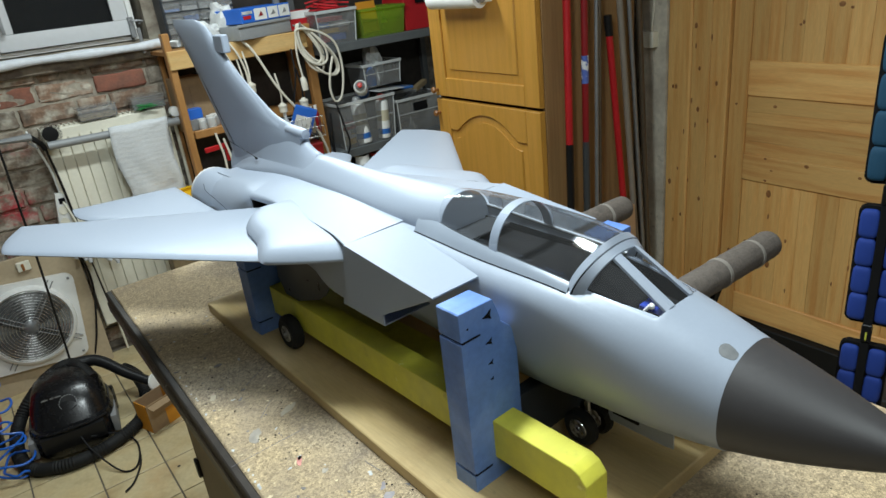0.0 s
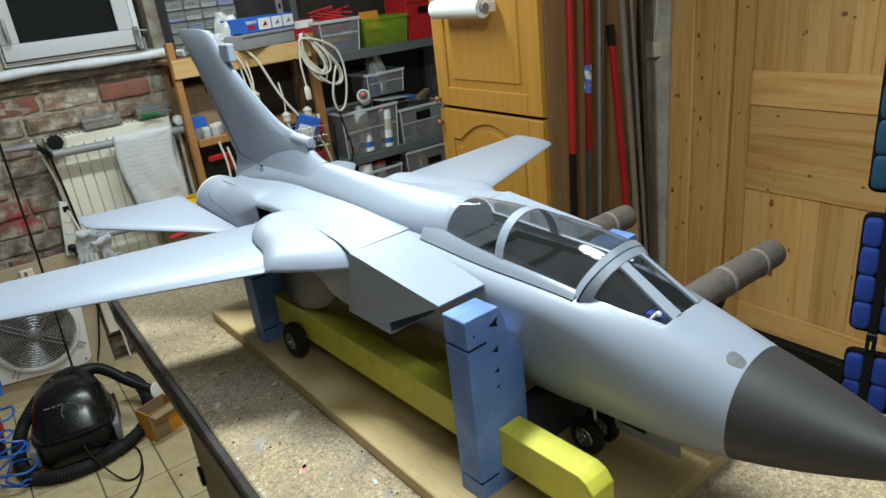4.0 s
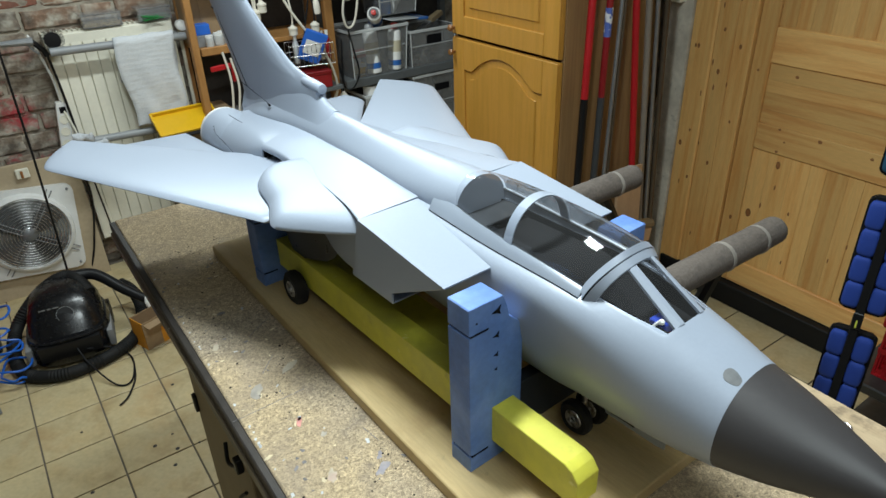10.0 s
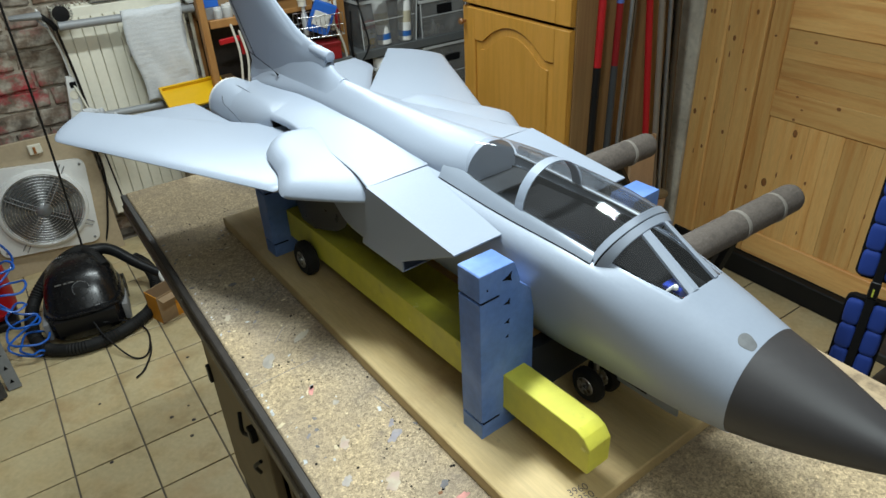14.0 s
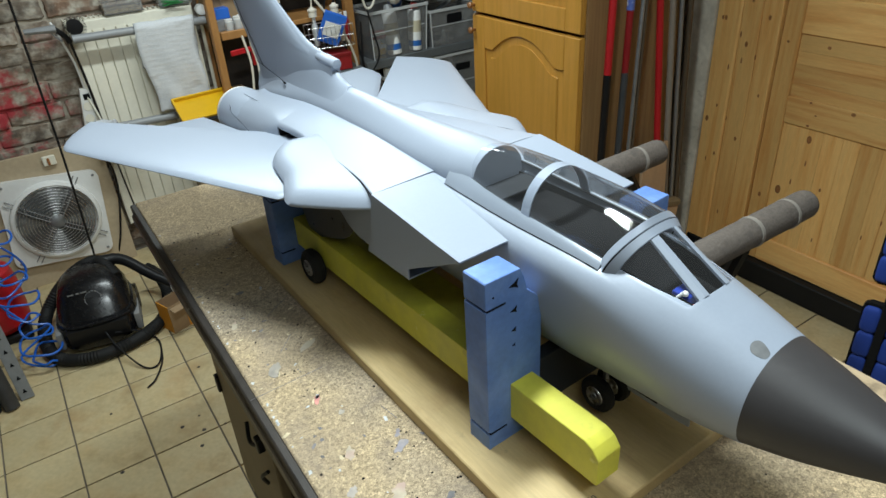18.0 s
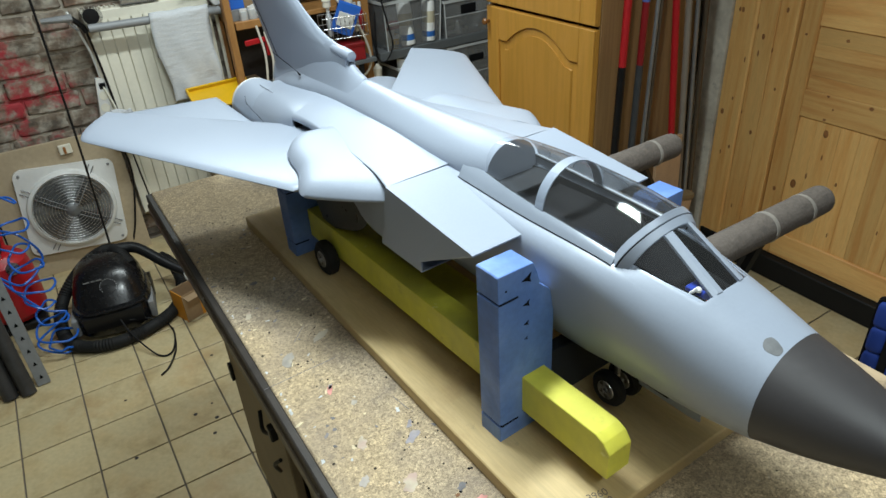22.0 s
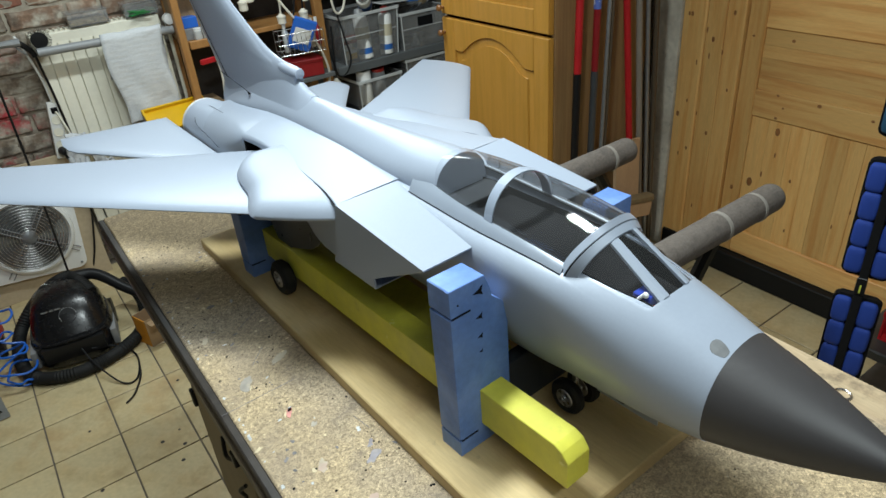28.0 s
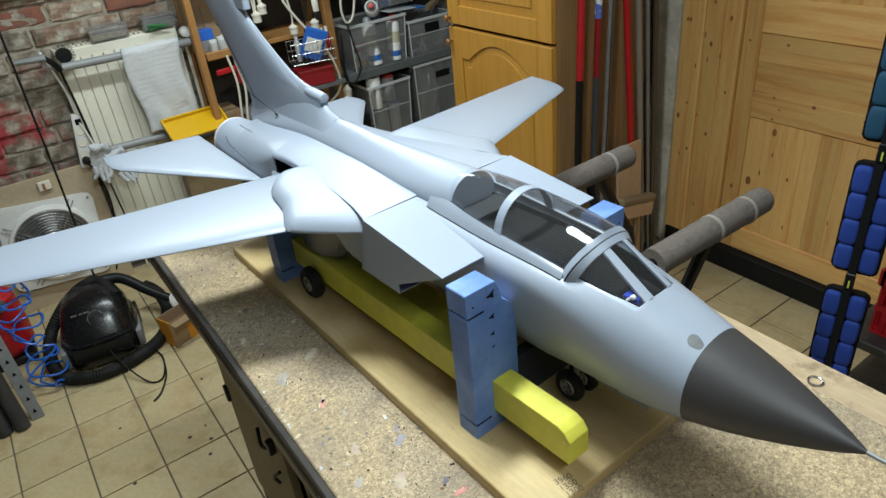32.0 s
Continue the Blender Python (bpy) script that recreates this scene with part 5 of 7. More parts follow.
KNOTS = ((-1.003, 0.615, 0.010), (-0.985, 0.745, 0.006), (-1.01, 0.705, 0.005), (-1.0, 0.93, 0.008), (-0.99, 0.665, 0.007), (-1.13, 0.74, 0.009), (-1.30, 0.73, 0.007), (-1.18, 1.26, 0.011), (-1.21, 1.25, 0.006), (-1.06, 1.2, 0.005),
         (-0.868, 0.36, 0.007), (-0.862, 0.93, 0.006), (-0.872, 1.29, 0.007), (-0.615, 0.98, 0.006), (-0.628, 0.98, 0.007), (-0.61, 0.60, 0.009), (-0.645, 0.66, 0.005), (-0.72, 0.90, 0.008), (-0.72, 1.05, 0.006), (-0.76, 0.86, 0.006), (-0.79, 1.0, 0.007),
         (-0.70, 1.2, 0.008), (-0.80, 0.73, 0.005), (-0.665, 0.47, 0.006), (-0.74, 0.55, 0.007), (-1.08, 0.45, 0.005), (-1.02, 0.34, 0.010), (-0.93, 0.40, 0.012))
rnd = random.Random(33)
STREAKS = tuple((rnd.uniform(-0.822, -0.612), rnd.uniform(0.15, 1.7), rnd.uniform(0.0022, 0.0042)) for _ in range(8)) + tuple((rnd.uniform(-1.62, -0.92), rnd.uniform(0.2, 0.64), rnd.uniform(0.002, 0.0045)) for _ in range(12)) + tuple((rnd.uniform(-1.6, -0.92), rnd.uniform(1.14, 1.75), rnd.uniform(0.002, 0.0045)) for _ in range(14))
for i, (y, z, r) in enumerate(KNOTS + STREAKS):
    x = 0.0 if -0.9 < y < -0.834 or 0.655 < z < 0.752 or 0.962 < z < 1.082 else 0.0082
    if y > -0.834:
        x = -0.0245 if y > -0.6855 else (-0.0175 if y > -0.76 else -0.0155)
    tall = 1.6 if y > -0.834 or z < 0.655 else 0.8
    tall *= 2.2 if i >= len(KNOTS) else 1
    part("knot", lathe(((r, 0.0012), (r * 0.8, -0.0005), (r * 0.3, -0.0007)), 12, pose(x if y < -0.834 else 2.43 + x, y, z, 0, 90) @ Matrix.Diagonal((tall, 1, 1, 1))), KNOT, leaf if y < -0.834 else jamb)
structure("plinth", box(2.396, 2.53, -2.2, -0.60, 0, 0.090, 0.004), BLACK_BOARD, "black board along the foot of the door", "plinth", True)

# ---- stand with padded arms ----
st = thing("model_stand", pose(1.2, -1.38, 0), "folding black stand with grey foam padded arms", "stand")
for y, x0, x1, z in ((-0.172, -0.135, 0.222, 0.912), (0.165, -0.09, 0.190, 0.925)):
    arm = part("padded_arm", tube([(x0, y, z), (x0 + 0.003, y, z), *[(x1 - 0.016 + 0.016 * math.sin(k * math.pi / 10), y, z + 0.004) for k in range(6)]], lambda u: 0.0285 if u < 0.29 else 0.0285 - 0.012 * (1 - math.cos((u - 0.285) / 0.715 * math.pi / 2)), 24, soft=False), GREY_FOAM, st, "grey foam tube on a steel arm")
    for x in (x0 + 0.175, x0 + 0.285) if y < 0 else (x1 - 0.075,):
        part("tape_band", lathe(((0.0270, -0.0045), (0.0298, -0.004), (0.0302, 0.0), (0.0298, 0.004), (0.0270, 0.0045)), 28, pose(x, y, z + 0.002, 0, 90)), TAPE, arm, "pale tape band")
    part("steel_arm", tube([(x0 - 0.06, y, z), (x0 + 0.01, y, z)], 0.010, 10, soft=False), BLACK, arm)
for a, b in (((-0.10, -0.17, 0.895), (0.10, 0.10, 0.02)), ((0.04, -0.17, 0.895), (-0.10, 0.02, 0.02)), ((0.05, 0.165, 0.90), (0.10, -0.12, 0.02)), ((0.082, 0.165, 0.905), (0.20, 0.165, 0.71)), ((0.20, 0.165, 0.72), (0.26, 0.10, 0.02))):
    part("leg", tube([a, b], 0.014, 8, soft=False), BLACK, st)
part("foot_bar", box(-0.14, 0.20, -0.02, 0.02, 0, 0.03, 0.004), BLACK, st)
part("foot_bar", box(-0.14, 0.20, 0.09, 0.13, 0, 0.03, 0.004), BLACK, st)

# ---- padded weight strap and crate ----
ws = thing("padded_weight_strap", pose(1.713, -1.646, 0, 0, 0, -75), "hanging strap of blue quilted pads with black webbing", "weight strap")
PADS = ((0.978, 1.29, BLUE_CLOTH_2), (0.644, 0.928, BLUE_CLOTH), (0.290, 0.590, BLUE_CLOTH))
part("webbing", box(-0.0095, 0.0095, -0.022, -0.017, 0.29, 2.2, 0.002), BLACK_WEB, ws, "black webbing strap")


def rounded(w, z0, z1, r, n=5):
    return [(cx + r * math.cos(radians(a0 + 90 * i / n)), cz + r * math.sin(radians(a0 + 90 * i / n))) for cx, cz, a0 in ((w - r, z1 - r, 0), (-w + r, z1 - r, 90), (-w + r, z0 + r, 180), (w - r, z0 + r, 270)) for i in range(n + 1)]


for z0, z1, mt in PADS:
    pad = part("pad", prism(rounded(0.050, z0, z1, 0.014), -0.009, 0.009, 0.004, pose(0, 0, 0, 90)), BLACK_WEB, ws, "black bound pad backing")
    rows = 4
    h = (z1 - z0 - 0.014) / rows
    for i in range(rows):
        for s in (-1, 1):
            b = bmesh.new()
            bmesh.ops.create_uvsphere(b, u_segments=16, v_segments=12, radius=1)
            for v in b.verts:
                v.co = Vector([math.copysign(abs(k) ** 0.5, k) for k in v.co])
            bmesh.ops.transform(b, matrix=pose(s * 0.0268, -0.008, z0 + 0.007 + h * (i + 0.5)) @ Matrix.Diagonal((0.0195, 0.013, h * 0.50, 1)), verts=b.verts[:])
            part("quilt", b, mt, pad, "puffed blue quilt", angle=70)
    part("buckle", box(-0.011, 0.011, -0.026, -0.022, z0 - 0.040, z0 + 0.004, 0.002), BLACK, ws)
    part("tag", box(-0.0018, 0.0018, -0.0275, -0.0262, z0 - 0.034, z0 - 0.014), YELLOW_TAG, ws, "small yellow-green tag")

TROLLEY = material("dark_trolley_metal", (0.055, 0.055, 0.055), 0.45, metal=0.4, vary=0.3, scale=14)
cart = thing("dark_metal_trolley", pose(2.09, -1.72, 0), "dark grey metal trolley standing by the door", "trolley")
part("tray", box(-0.24, 0.20, -0.35, 0.12, 0.33, 0.36, 0.004), TROLLEY, cart)
part("lower_tray", box(-0.24, 0.20, -0.35, 0.12, 0.10, 0.125, 0.004), TROLLEY, cart)
for x in (-0.23, 0.17):
    for y in (-0.33, 0.09):
        part("leg", box(x, x + 0.025, y, y + 0.025, 0.03, 0.33), TROLLEY, cart)
        part("castor", lathe(((0.012, -0.01), (0.02, -0.008), (0.02, 0.008), (0.012, 0.01)), 14, pose(x + 0.012, y + 0.012, 0.02, 90)), BLACK, cart)
cr = thing("red_crate", pose(2.06, -1.72, 0.361), "red plastic crate with slotted sides on the trolley", "crate")
part("floor_panel", box(-0.155, 0.155, -0.26, 0.07, 0, 0.006), RED, cr)
for x in (-0.155, 0.149):
    for k in range(12):
        y = -0.26 + 0.027 * k
        part("bar", box(x, x + 0.006, y, y + 0.010, 0.006, 0.15), RED, cr)
    part("rim", box(x - 0.008, x + 0.012, -0.268, 0.08, 0.15, 0.205, 0.005), RED, cr)
    part("band", box(x - 0.001, x + 0.007, -0.262, 0.072, 0.072, 0.086), RED, cr)
for y in (-0.26, 0.064):
    for k in range(12):
        x = -0.155 + 0.0265 * k
        part("bar", box(x, x + 0.010, y, y + 0.006, 0.006, 0.15), RED, cr)
    part("rim", box(-0.163, 0.162, y - 0.006, y + 0.012, 0.15, 0.205, 0.005), RED, cr)
    part("band", box(-0.155, 0.155, y - 0.001, y + 0.007, 0.072, 0.086), RED, cr)
bk = thing("blue_bucket", pose(1.96, -1.86, 0.126), "blue plastic bucket on the lower trolley shelf", "bucket")
part("wall", lathe(((0.055, 0), (0.058, 0.0), (0.072, 0.13), (0.076, 0.13), (0.076, 0.14), (0.068, 0.14), (0.053, 0.004)), 24), BLUE_CLOTH_2, bk)
# ---- north wall: window, ledge, radiator ----
NORTH = 1.06
wall = structure("wall_north", box(-1.7, 0.40, NORTH + 0.005, 1.40, -0.1, 2.25), MORTAR, "old brick wall with worn mortar and red paint", "wall")
for x0, x1, z0, z1 in ((0.40, 0.985, -0.1, 1.335), (0.40, 0.985, 2.05, 2.25), (0.985, 2.9, -0.1, 2.25)):
    part("masonry", box(x0, x1, NORTH + 0.005, 1.40, z0, z1), MORTAR, wall)

win = thing("window_1", pose(0.66, 1.045, 1.36), "white-framed cellar window, dark outside", "window", kind="structure")
fr = part("outer_frame", box(-0.255, 0.255, 0.03, 0.075, -0.02, 0.0, 0.003), WHITE, win)
part("outer_frame", box(-0.255, -0.245, 0.03, 0.075, 0.0, 0.66, 0.003), WHITE, win)
part("outer_frame", box(0.262, 0.285, 0.02, 0.075, -0.02, 0.66, 0.003), WHITE, win)
for x0, x1, z0, z1 in ((-0.244, 0.258, 0.003, 0.066), (-0.244, 0.258, 0.58, 0.64), (-0.244, -0.178, 0.066, 0.58), (0.196, 0.258, 0.066, 0.58)):
    part("sash", box(x0, x1, 0.005, 0.05, z0, z1, 0.006, seg=2), WINDOW_GREY, win, "white plastic sash")
for x0, x1, z0, z1 in ((-0.180, 0.198, 0.062, 0.068), (-0.181, -0.175, 0.068, 0.58), (0.193, 0.199, 0.068, 0.58)):
    part("seal", box(x0, x1, 0.012, 0.03, z0, z1), BLACK, win)
part("pane", box(-0.178, 0.196, 0.026, 0.032, 0.066, 0.58), WINDOW_GLASS, win, "dark night window glass")
part("night", box(-0.24, 0.26, 0.20, 0.21, -0.02, 0.66), SEAM_AND_SHADE, win, "darkness outside")
h = part("handle", box(-0.222, -0.206, -0.006, 0.006, 0.085, 0.16, 0.003), DULL_STEEL, win)
part("lever", box(-0.221, -0.207, -0.03, -0.018, 0.07, 0.165, 0.004, seg=2), DULL_STEEL, h)
hg = part("hinge", box(0.250, 0.272, -0.008, 0.008, -0.01, 0.075, 0.003), DULL_STEEL, win, "metal stay hook")
part("hook", tube([(0.262, -0.01, 0.06), (0.262, -0.03, 0.06), (0.30, -0.035, 0.055), (0.29, -0.01, 0.045)], 0.004, 8), DULL_STEEL, hg)
part("stay", box(0.266, 0.280, -0.058, -0.048, -0.075, 0.03, 0.002), DULL_STEEL, hg)

rnd = random.Random(21)
structure("window_ledge", tube([(-0.9 + 0.15 * i, 0.985 + rnd.uniform(-0.006, 0.006), 1.318 + rnd.uniform(-0.005, 0.005)) for i in range(13)] + [(1.03, 0.985, 1.318)], lambda u: 0.0175 + 0.0025 * math.sin(40 * u), 12, 4), LEDGE, "uneven white-painted ledge pipe under the window", "ledge", True)
structure("ledge_bed", box(-1.7, 0.99, 1.02, 1.075, 1.262, 1.303, 0.006), LEDGE_BED, "crumbling mortar under the ledge", "ledge")

rad = thing("radiator", pose(0.445, 0.955, 0.155), "cream ribbed panel radiator under the window", "radiator")
for i in range(11):
    x = 0.004 + 0.0448 * i
    part("rib", box(x, x + 0.0412, -0.003, 0.012, 0.032, 0.862, 0.0045, seg=2), CREAM, rad, "flat pressed rib")
part("panel", box(0, 0.50, 0.010, 0.030, 0.0, 0.90, 0.008, seg=2), CREAM, rad)
part("rear_panel", box(0, 0.50, 0.06, 0.078, 0.0, 0.90, 0.008), CREAM, rad)
part("top_band", box(0.0, 0.50, -0.002, 0.012, 0.855, 0.898, 0.004), CREAM, rad)
part("bottom_band", box(0.0, 0.50, -0.002, 0.012, 0.002, 0.04, 0.004), CREAM, rad)
for s0 in (0.0, 0.492):
    part("side_cover", box(s0, s0 + 0.008, 0.0, 0.082, 0.0, 0.905, 0.002), CREAM, rad)
for i in range(24):
    x = 0.02 + 0.0195 * i
    part("grille_bar", box(x, x + 0.007, 0.012, 0.078, 0.900, 0.904), CREAM, rad)
for x in (0.08, 0.42):
    part("wall_bracket", box(x, x + 0.03, 0.078, 0.117, 0.1, 0.8), CREAM, rad)
va = part("valve", lathe(((0.010, 0), (0.012, 0.02), (0.020, 0.03), (0.023, 0.045), (0.022, 0.07), (0.014, 0.074)), 18, pose(0.527, 0.022, 0.876, 90)), WHITE, rad, "white radiator thermostat valve")
part("pipe", tube([(0.535, 0.045, 0.86), (0.535, 0.05, 0.5), (0.53, 0.05, -0.155)], 0.008, 8, soft=False), CREAM, rad)

# pipes as rails across the radiator, towel, tray
for z, x0, x1 in ((1.003, 0.452, 0.972), (0.632, 0.470, 0.80)):
    rl = thing("towel_rail", pose(0, 0.885, z), "grey plastic pipe rail before the radiator", "rail", "pipe rails")
    part("pipe", tube([(x0, 0, 0), (x1, 0, -0.010)], 0.0165, 16, soft=False), GREY_PIPE, rl)
    for x in (x0 + 0.03, x1 - 0.03):
        part("holder", box(x - 0.006, x + 0.006, 0.012, 0.072, -0.004, 0.004), DULL_STEEL, rl)
tw = thing("towel", pose(0.683, 0.885, 1.0), "worn pale grey towel hung over the rail", "towel")
b = bmesh.new()
grid = []
rnd = random.Random(8)
for i in range(15):
    u = i / 14
    row = []
    for j in range(91):
        v = j / 90
        if v < 0.22:
            y, z = 0.021, -0.16 * (0.22 - v) / 0.22
        elif v < 0.34:
            a = (v - 0.22) / 0.12 * math.pi
            y, z = 0.0215 * math.cos(a), 0.021 * math.sin(a)
        else:
            y, z = -0.0225 - (0.010 * math.sin(9 * u + 5 * v) + 0.005 * math.sin(17 * u - 11 * v) + 0.006 * math.sin(6 * u - 14 * v)) * (v - 0.34), -0.345 * (v - 0.34) / 0.66 * (1 - 0.05 * u)
        row.append(b.verts.new((0.238 * u - 0.004 + 0.009 * math.sin(9 * v) + (0.02 * (v - 0.34) * (1 - 2 * u) if v > 0.34 else 0), y + 0.0004 * math.sin(160 * v), z + 0.002 * math.sin(13 * u))))
    grid.append(row)
for r0, r1 in zip(grid, grid[1:]):
    for i in range(90):
        b.faces.new((r0[i], r0[i + 1], r1[i + 1], r1[i]))
t = part("cloth", b, TOWEL, tw, angle=80)
sol = t.modifiers.new("thickness", "SOLIDIFY")
sol.thickness = 0.004
glv = thing("work_gloves", pose(0.468, 0.866, 0.650), "grey work gloves hung over the lower rail", "gloves")
for gx, gz, tilt, seed in ((0.0, 0.0, 10, 1), (0.055, -0.045, -14, 2)):
    rnd = random.Random(seed)
    b = bmesh.new()
    # the palm folded over the rail, with drooping fingers
    palm = []
    for i in range(13):
        v = i / 12
        w = 0.042 * (0.72 + 0.28 * math.sin(3.1 * v + seed)) * (1.0 if v < 0.7 else 1.15)
        zz = 0.026 - 0.115 * v
        fold = 0.022 * math.exp(-((v - 0.12) / 0.16) ** 2)
        palm.append([Vector((w * math.cos(q) + 0.006 * math.sin(7 * v), -fold + 0.012 * math.sin(q) * (1.1 - 0.5 * v) + 0.004 * math.sin(5 * q + 9 * v), zz + 0.004 * math.sin(4 * q + 6 * v))) for q in (2 * math.pi * k / 20 for k in range(20))])
    add_rings(b, palm)
    for k in range(4):
        fx = -0.028 + 0.019 * k
        add_tube(b, [(fx, 0.0, -0.075), (fx + 0.004, -0.004, -0.105), (fx + 0.010 * rnd.uniform(-1, 1.4), -0.010, -0.125 - 0.012 * (k % 3))], lambda u: 0.0105 - 0.003 * u * u, 10)
    bmesh.ops.transform(b, matrix=pose(gx, 0, gz, 0, tilt, 0), verts=b.verts[:])
    part("glove", b, GLOVE, glv, "soiled pale knitted glove", angle=60)
tr = thing("yellow_tray", pose(0.875, 0.785, 0.660), "bright yellow plastic tray tilted beside the radiator", "tray")
m = pose(0, 0, 0, 26, -1, 0)
part("bottom", box(-0.125, 0.125, -0.068, 0.068, 0, 0.004, 0.0015, m), YELLOW_PLASTIC, tr)
for x0, x1, y0, y1 in ((-0.133, 0.133, -0.076, -0.066), (-0.133, 0.133, 0.066, 0.076), (-0.133, -0.123, -0.076, 0.076), (0.123, 0.133, -0.076, 0.076)):
    part("rim", box(x0, x1, y0, y1, 0.0, 0.020, 0.004, m, seg=2), YELLOW_PLASTIC, tr)
part("stand_board", box(-0.12, 0.12, -0.04, 0.05, -0.66, -0.030, 0.002), BROWN_BOARD, tr, "brown box that holds the tray")
part("dark_tool", tube([(-0.11, -0.088, -0.030), (0.12, -0.086, -0.026)], 0.009, 8, soft=False), BLACK, tr)
part("red_grip", tube([(-0.12, -0.10, -0.066), (-0.04, -0.10, -0.058)], 0.012, 8, soft=False), RED, tr)
# boxes on the radiator
for x, w, label, fill in ((0.60, 0.15, "small clear box of pale screws on the radiator", BEIGE_BITS), (0.815, 0.135, "small clear box with green wire on the radiator", GREEN_BITS)):
    o = thing("parts_box", pose(x, 0.985, 1.060), label, "box", "small boxes on the radiator")
    part("wall", box(0, w, -0.04, 0.045, 0.0, 0.048, 0.004, seg=2), BOX_PLASTIC, o)
    part("contents", box(0.006, w - 0.006, -0.034, 0.039, 0.003, 0.018, 0.003), fill, o)
    part("lid", box(-0.003, w + 0.003, -0.043, 0.048, 0.048, 0.054, 0.002), BOX_PLASTIC, o)
o = thing("green_wire", pose(0.86, 0.935, 1.062), "tangled green wire on the radiator", "wire")
rnd = random.Random(4)
part("wire", tube([(0.04 * math.cos(k * 2.1) + rnd.uniform(-0.01, 0.01), 0.016 * math.sin(k * 1.7), 0.012 + 0.01 * math.sin(k)) for k in range(14)], 0.002, 5), GREEN_WIRE, o)
o = thing("round_brush", pose(0.475, 0.90, 1.045), "black round wire brush on the rail", "brush")
b = lathe(((0.012, -0.006), (0.03, -0.004), (0.03, 0.004), (0.012, 0.006)), 18, pose(0, 0, 0, 90))
for k in range(40):
    a = 2 * math.pi * k / 40
    add_tube(b, [(0.028 * math.cos(a), 0, 0.028 * math.sin(a)), (0.043 * math.cos(a + 0.05), 0.004 * (-1) ** k, 0.043 * math.sin(a + 0.05))], 0.0016, 4, soft=False)
part("bristles", b, BLACK, o)
o = thing("air_gun", pose(0.36, 0.93, 1.045), "grey compressed air gun hung by the radiator", "air gun")
part("barrel", tube([(-0.06, 0, 0.004), (0.05, 0, 0)], lambda u: 0.010 + 0.006 * u, 10, soft=False), DULL_STEEL, o)
part("grip", tube([(0.045, 0, 0), (0.075, 0, -0.035), (0.085, 0, -0.06)], 0.011, 10), BLACK, o)
part("trigger", tube([(0.03, 0, -0.012), (0.045, 0, -0.035), (0.06, 0, -0.05)], 0.004, 6), DULL_STEEL, o)
part("hose", tube([(0.085, 0, -0.06), (0.10, 0.01, -0.25), (0.115, 0.015, -0.60), (0.13, 0.02, -0.85)], 0.005, 8), BLACK, o)
o = thing("power_strip", pose(0.408, 0.965, 0.56), "white three-socket power strip hung on its cable", "power strip")
part("housing", box(-0.024, 0.024, -0.014, 0.02, 0.0, 0.235, 0.008, pose(0, 0, 0, 0, 9), 2), WHITE, o)
for z in (0.06, 0.112, 0.162):
    part("socket", lathe(((0.018, 0), (0.018, 0.0012), (0.015, 0.0012), (0.014, -0.006), (0.001, -0.006)), 18, pose(0.16 * z, -0.0155, z, 90)), CREAM, o)
part("switch", box(0.020, 0.044, -0.017, -0.012, 0.190, 0.214, 0.001), SEAM_AND_SHADE, o)
part("plug", lathe(((0.017, 0), (0.017, 0.02), (0.008, 0.04)), 14, pose(0.006, -0.016, 0.035, 90)), BLACK, o)
part("cable", tube([(0.036, 0, 0.235), (0.030, 0.0, 0.34), (0.004, 0.0, 0.46), (-0.006, 0.02, 0.50)], 0.005, 8), WHITE, o)
part("plug_cable", tube([(0.006, -0.055, 0.035), (0.03, -0.05, -0.06), (0.035, -0.03, -0.2), (-0.01, -0.03, -0.40), (-0.05, -0.02, -0.52)], 0.0045, 8), BLACK, o)
part("white_cable", tube([(0.026, -0.005, 0.235), (0.055, -0.03, 0.10), (0.070, -0.03, -0.10), (0.085, -0.02, -0.35), (0.09, -0.02, -0.54)], 0.0045, 8), CREAM, o)
o = thing("power_cable", pose(0.275, 0.6, 0.0), "black cord hanging from above to the vacuum cleaner", "cord")
part("cord", tube([(0.02, 0, 2.25), (0.006, 0, 1.16), (0.002, 0, 0.95), (-0.004, 0, 0.66), (-0.022, 0, 0.22), (-0.03, -0.05, 0.14)], 0.0042, 8), BLACK, o)
o = thing("power_cable", pose(-0.02, 0.95, 0.0), "thin black cord hanging at the brick wall", "cord")
part("cord", tube([(0.070, 0.06, 0.985), (0.066, 0.02, 0.98), (0.055, -0.005, 0.95), (0.035, 0, 0.82), (-0.06, 0, 0.74), (-0.1, 0, 0.02)], 0.0035, 8), BLACK, o)

# ---- fan on its board ----
fan = thing("wall_fan", pose(0.155, 0.925, 0.0), "white square ventilator with a wire guard on board", "fan")
lean = pose(0, 0, 0, -3.5)
square = lean @ pose(0.018, 0, 0.285, 0, 6.5) @ pose(-0.010, 0, -0.285)     # hung a little askew
part("mount_board", box(-0.30, 0.275, 0.012, 0.030, 0.0, 0.575, 0.002, lean), BEIGE_BOARD, fan, "beige mounting board")
corner = [(0.010 + a_ * (0.192 - 0.034) + 0.034 * math.cos(radians(g)), 0.285 + b_ * (0.192 - 0.034) + 0.034 * math.sin(radians(g))) for a_, b_, g0 in ((1, 1, 0), (-1, 1, 90), (-1, -1, 180), (1, -1, 270)) for g in range(g0, g0 + 91, 15)]
part("frame", prism(corner, -0.010, 0.012, 0.004, square @ pose(0, 0, 0, 90), 2), WHITE, fan, "white enamel square frame with round corners")
C0 = (0.010, 0.285)
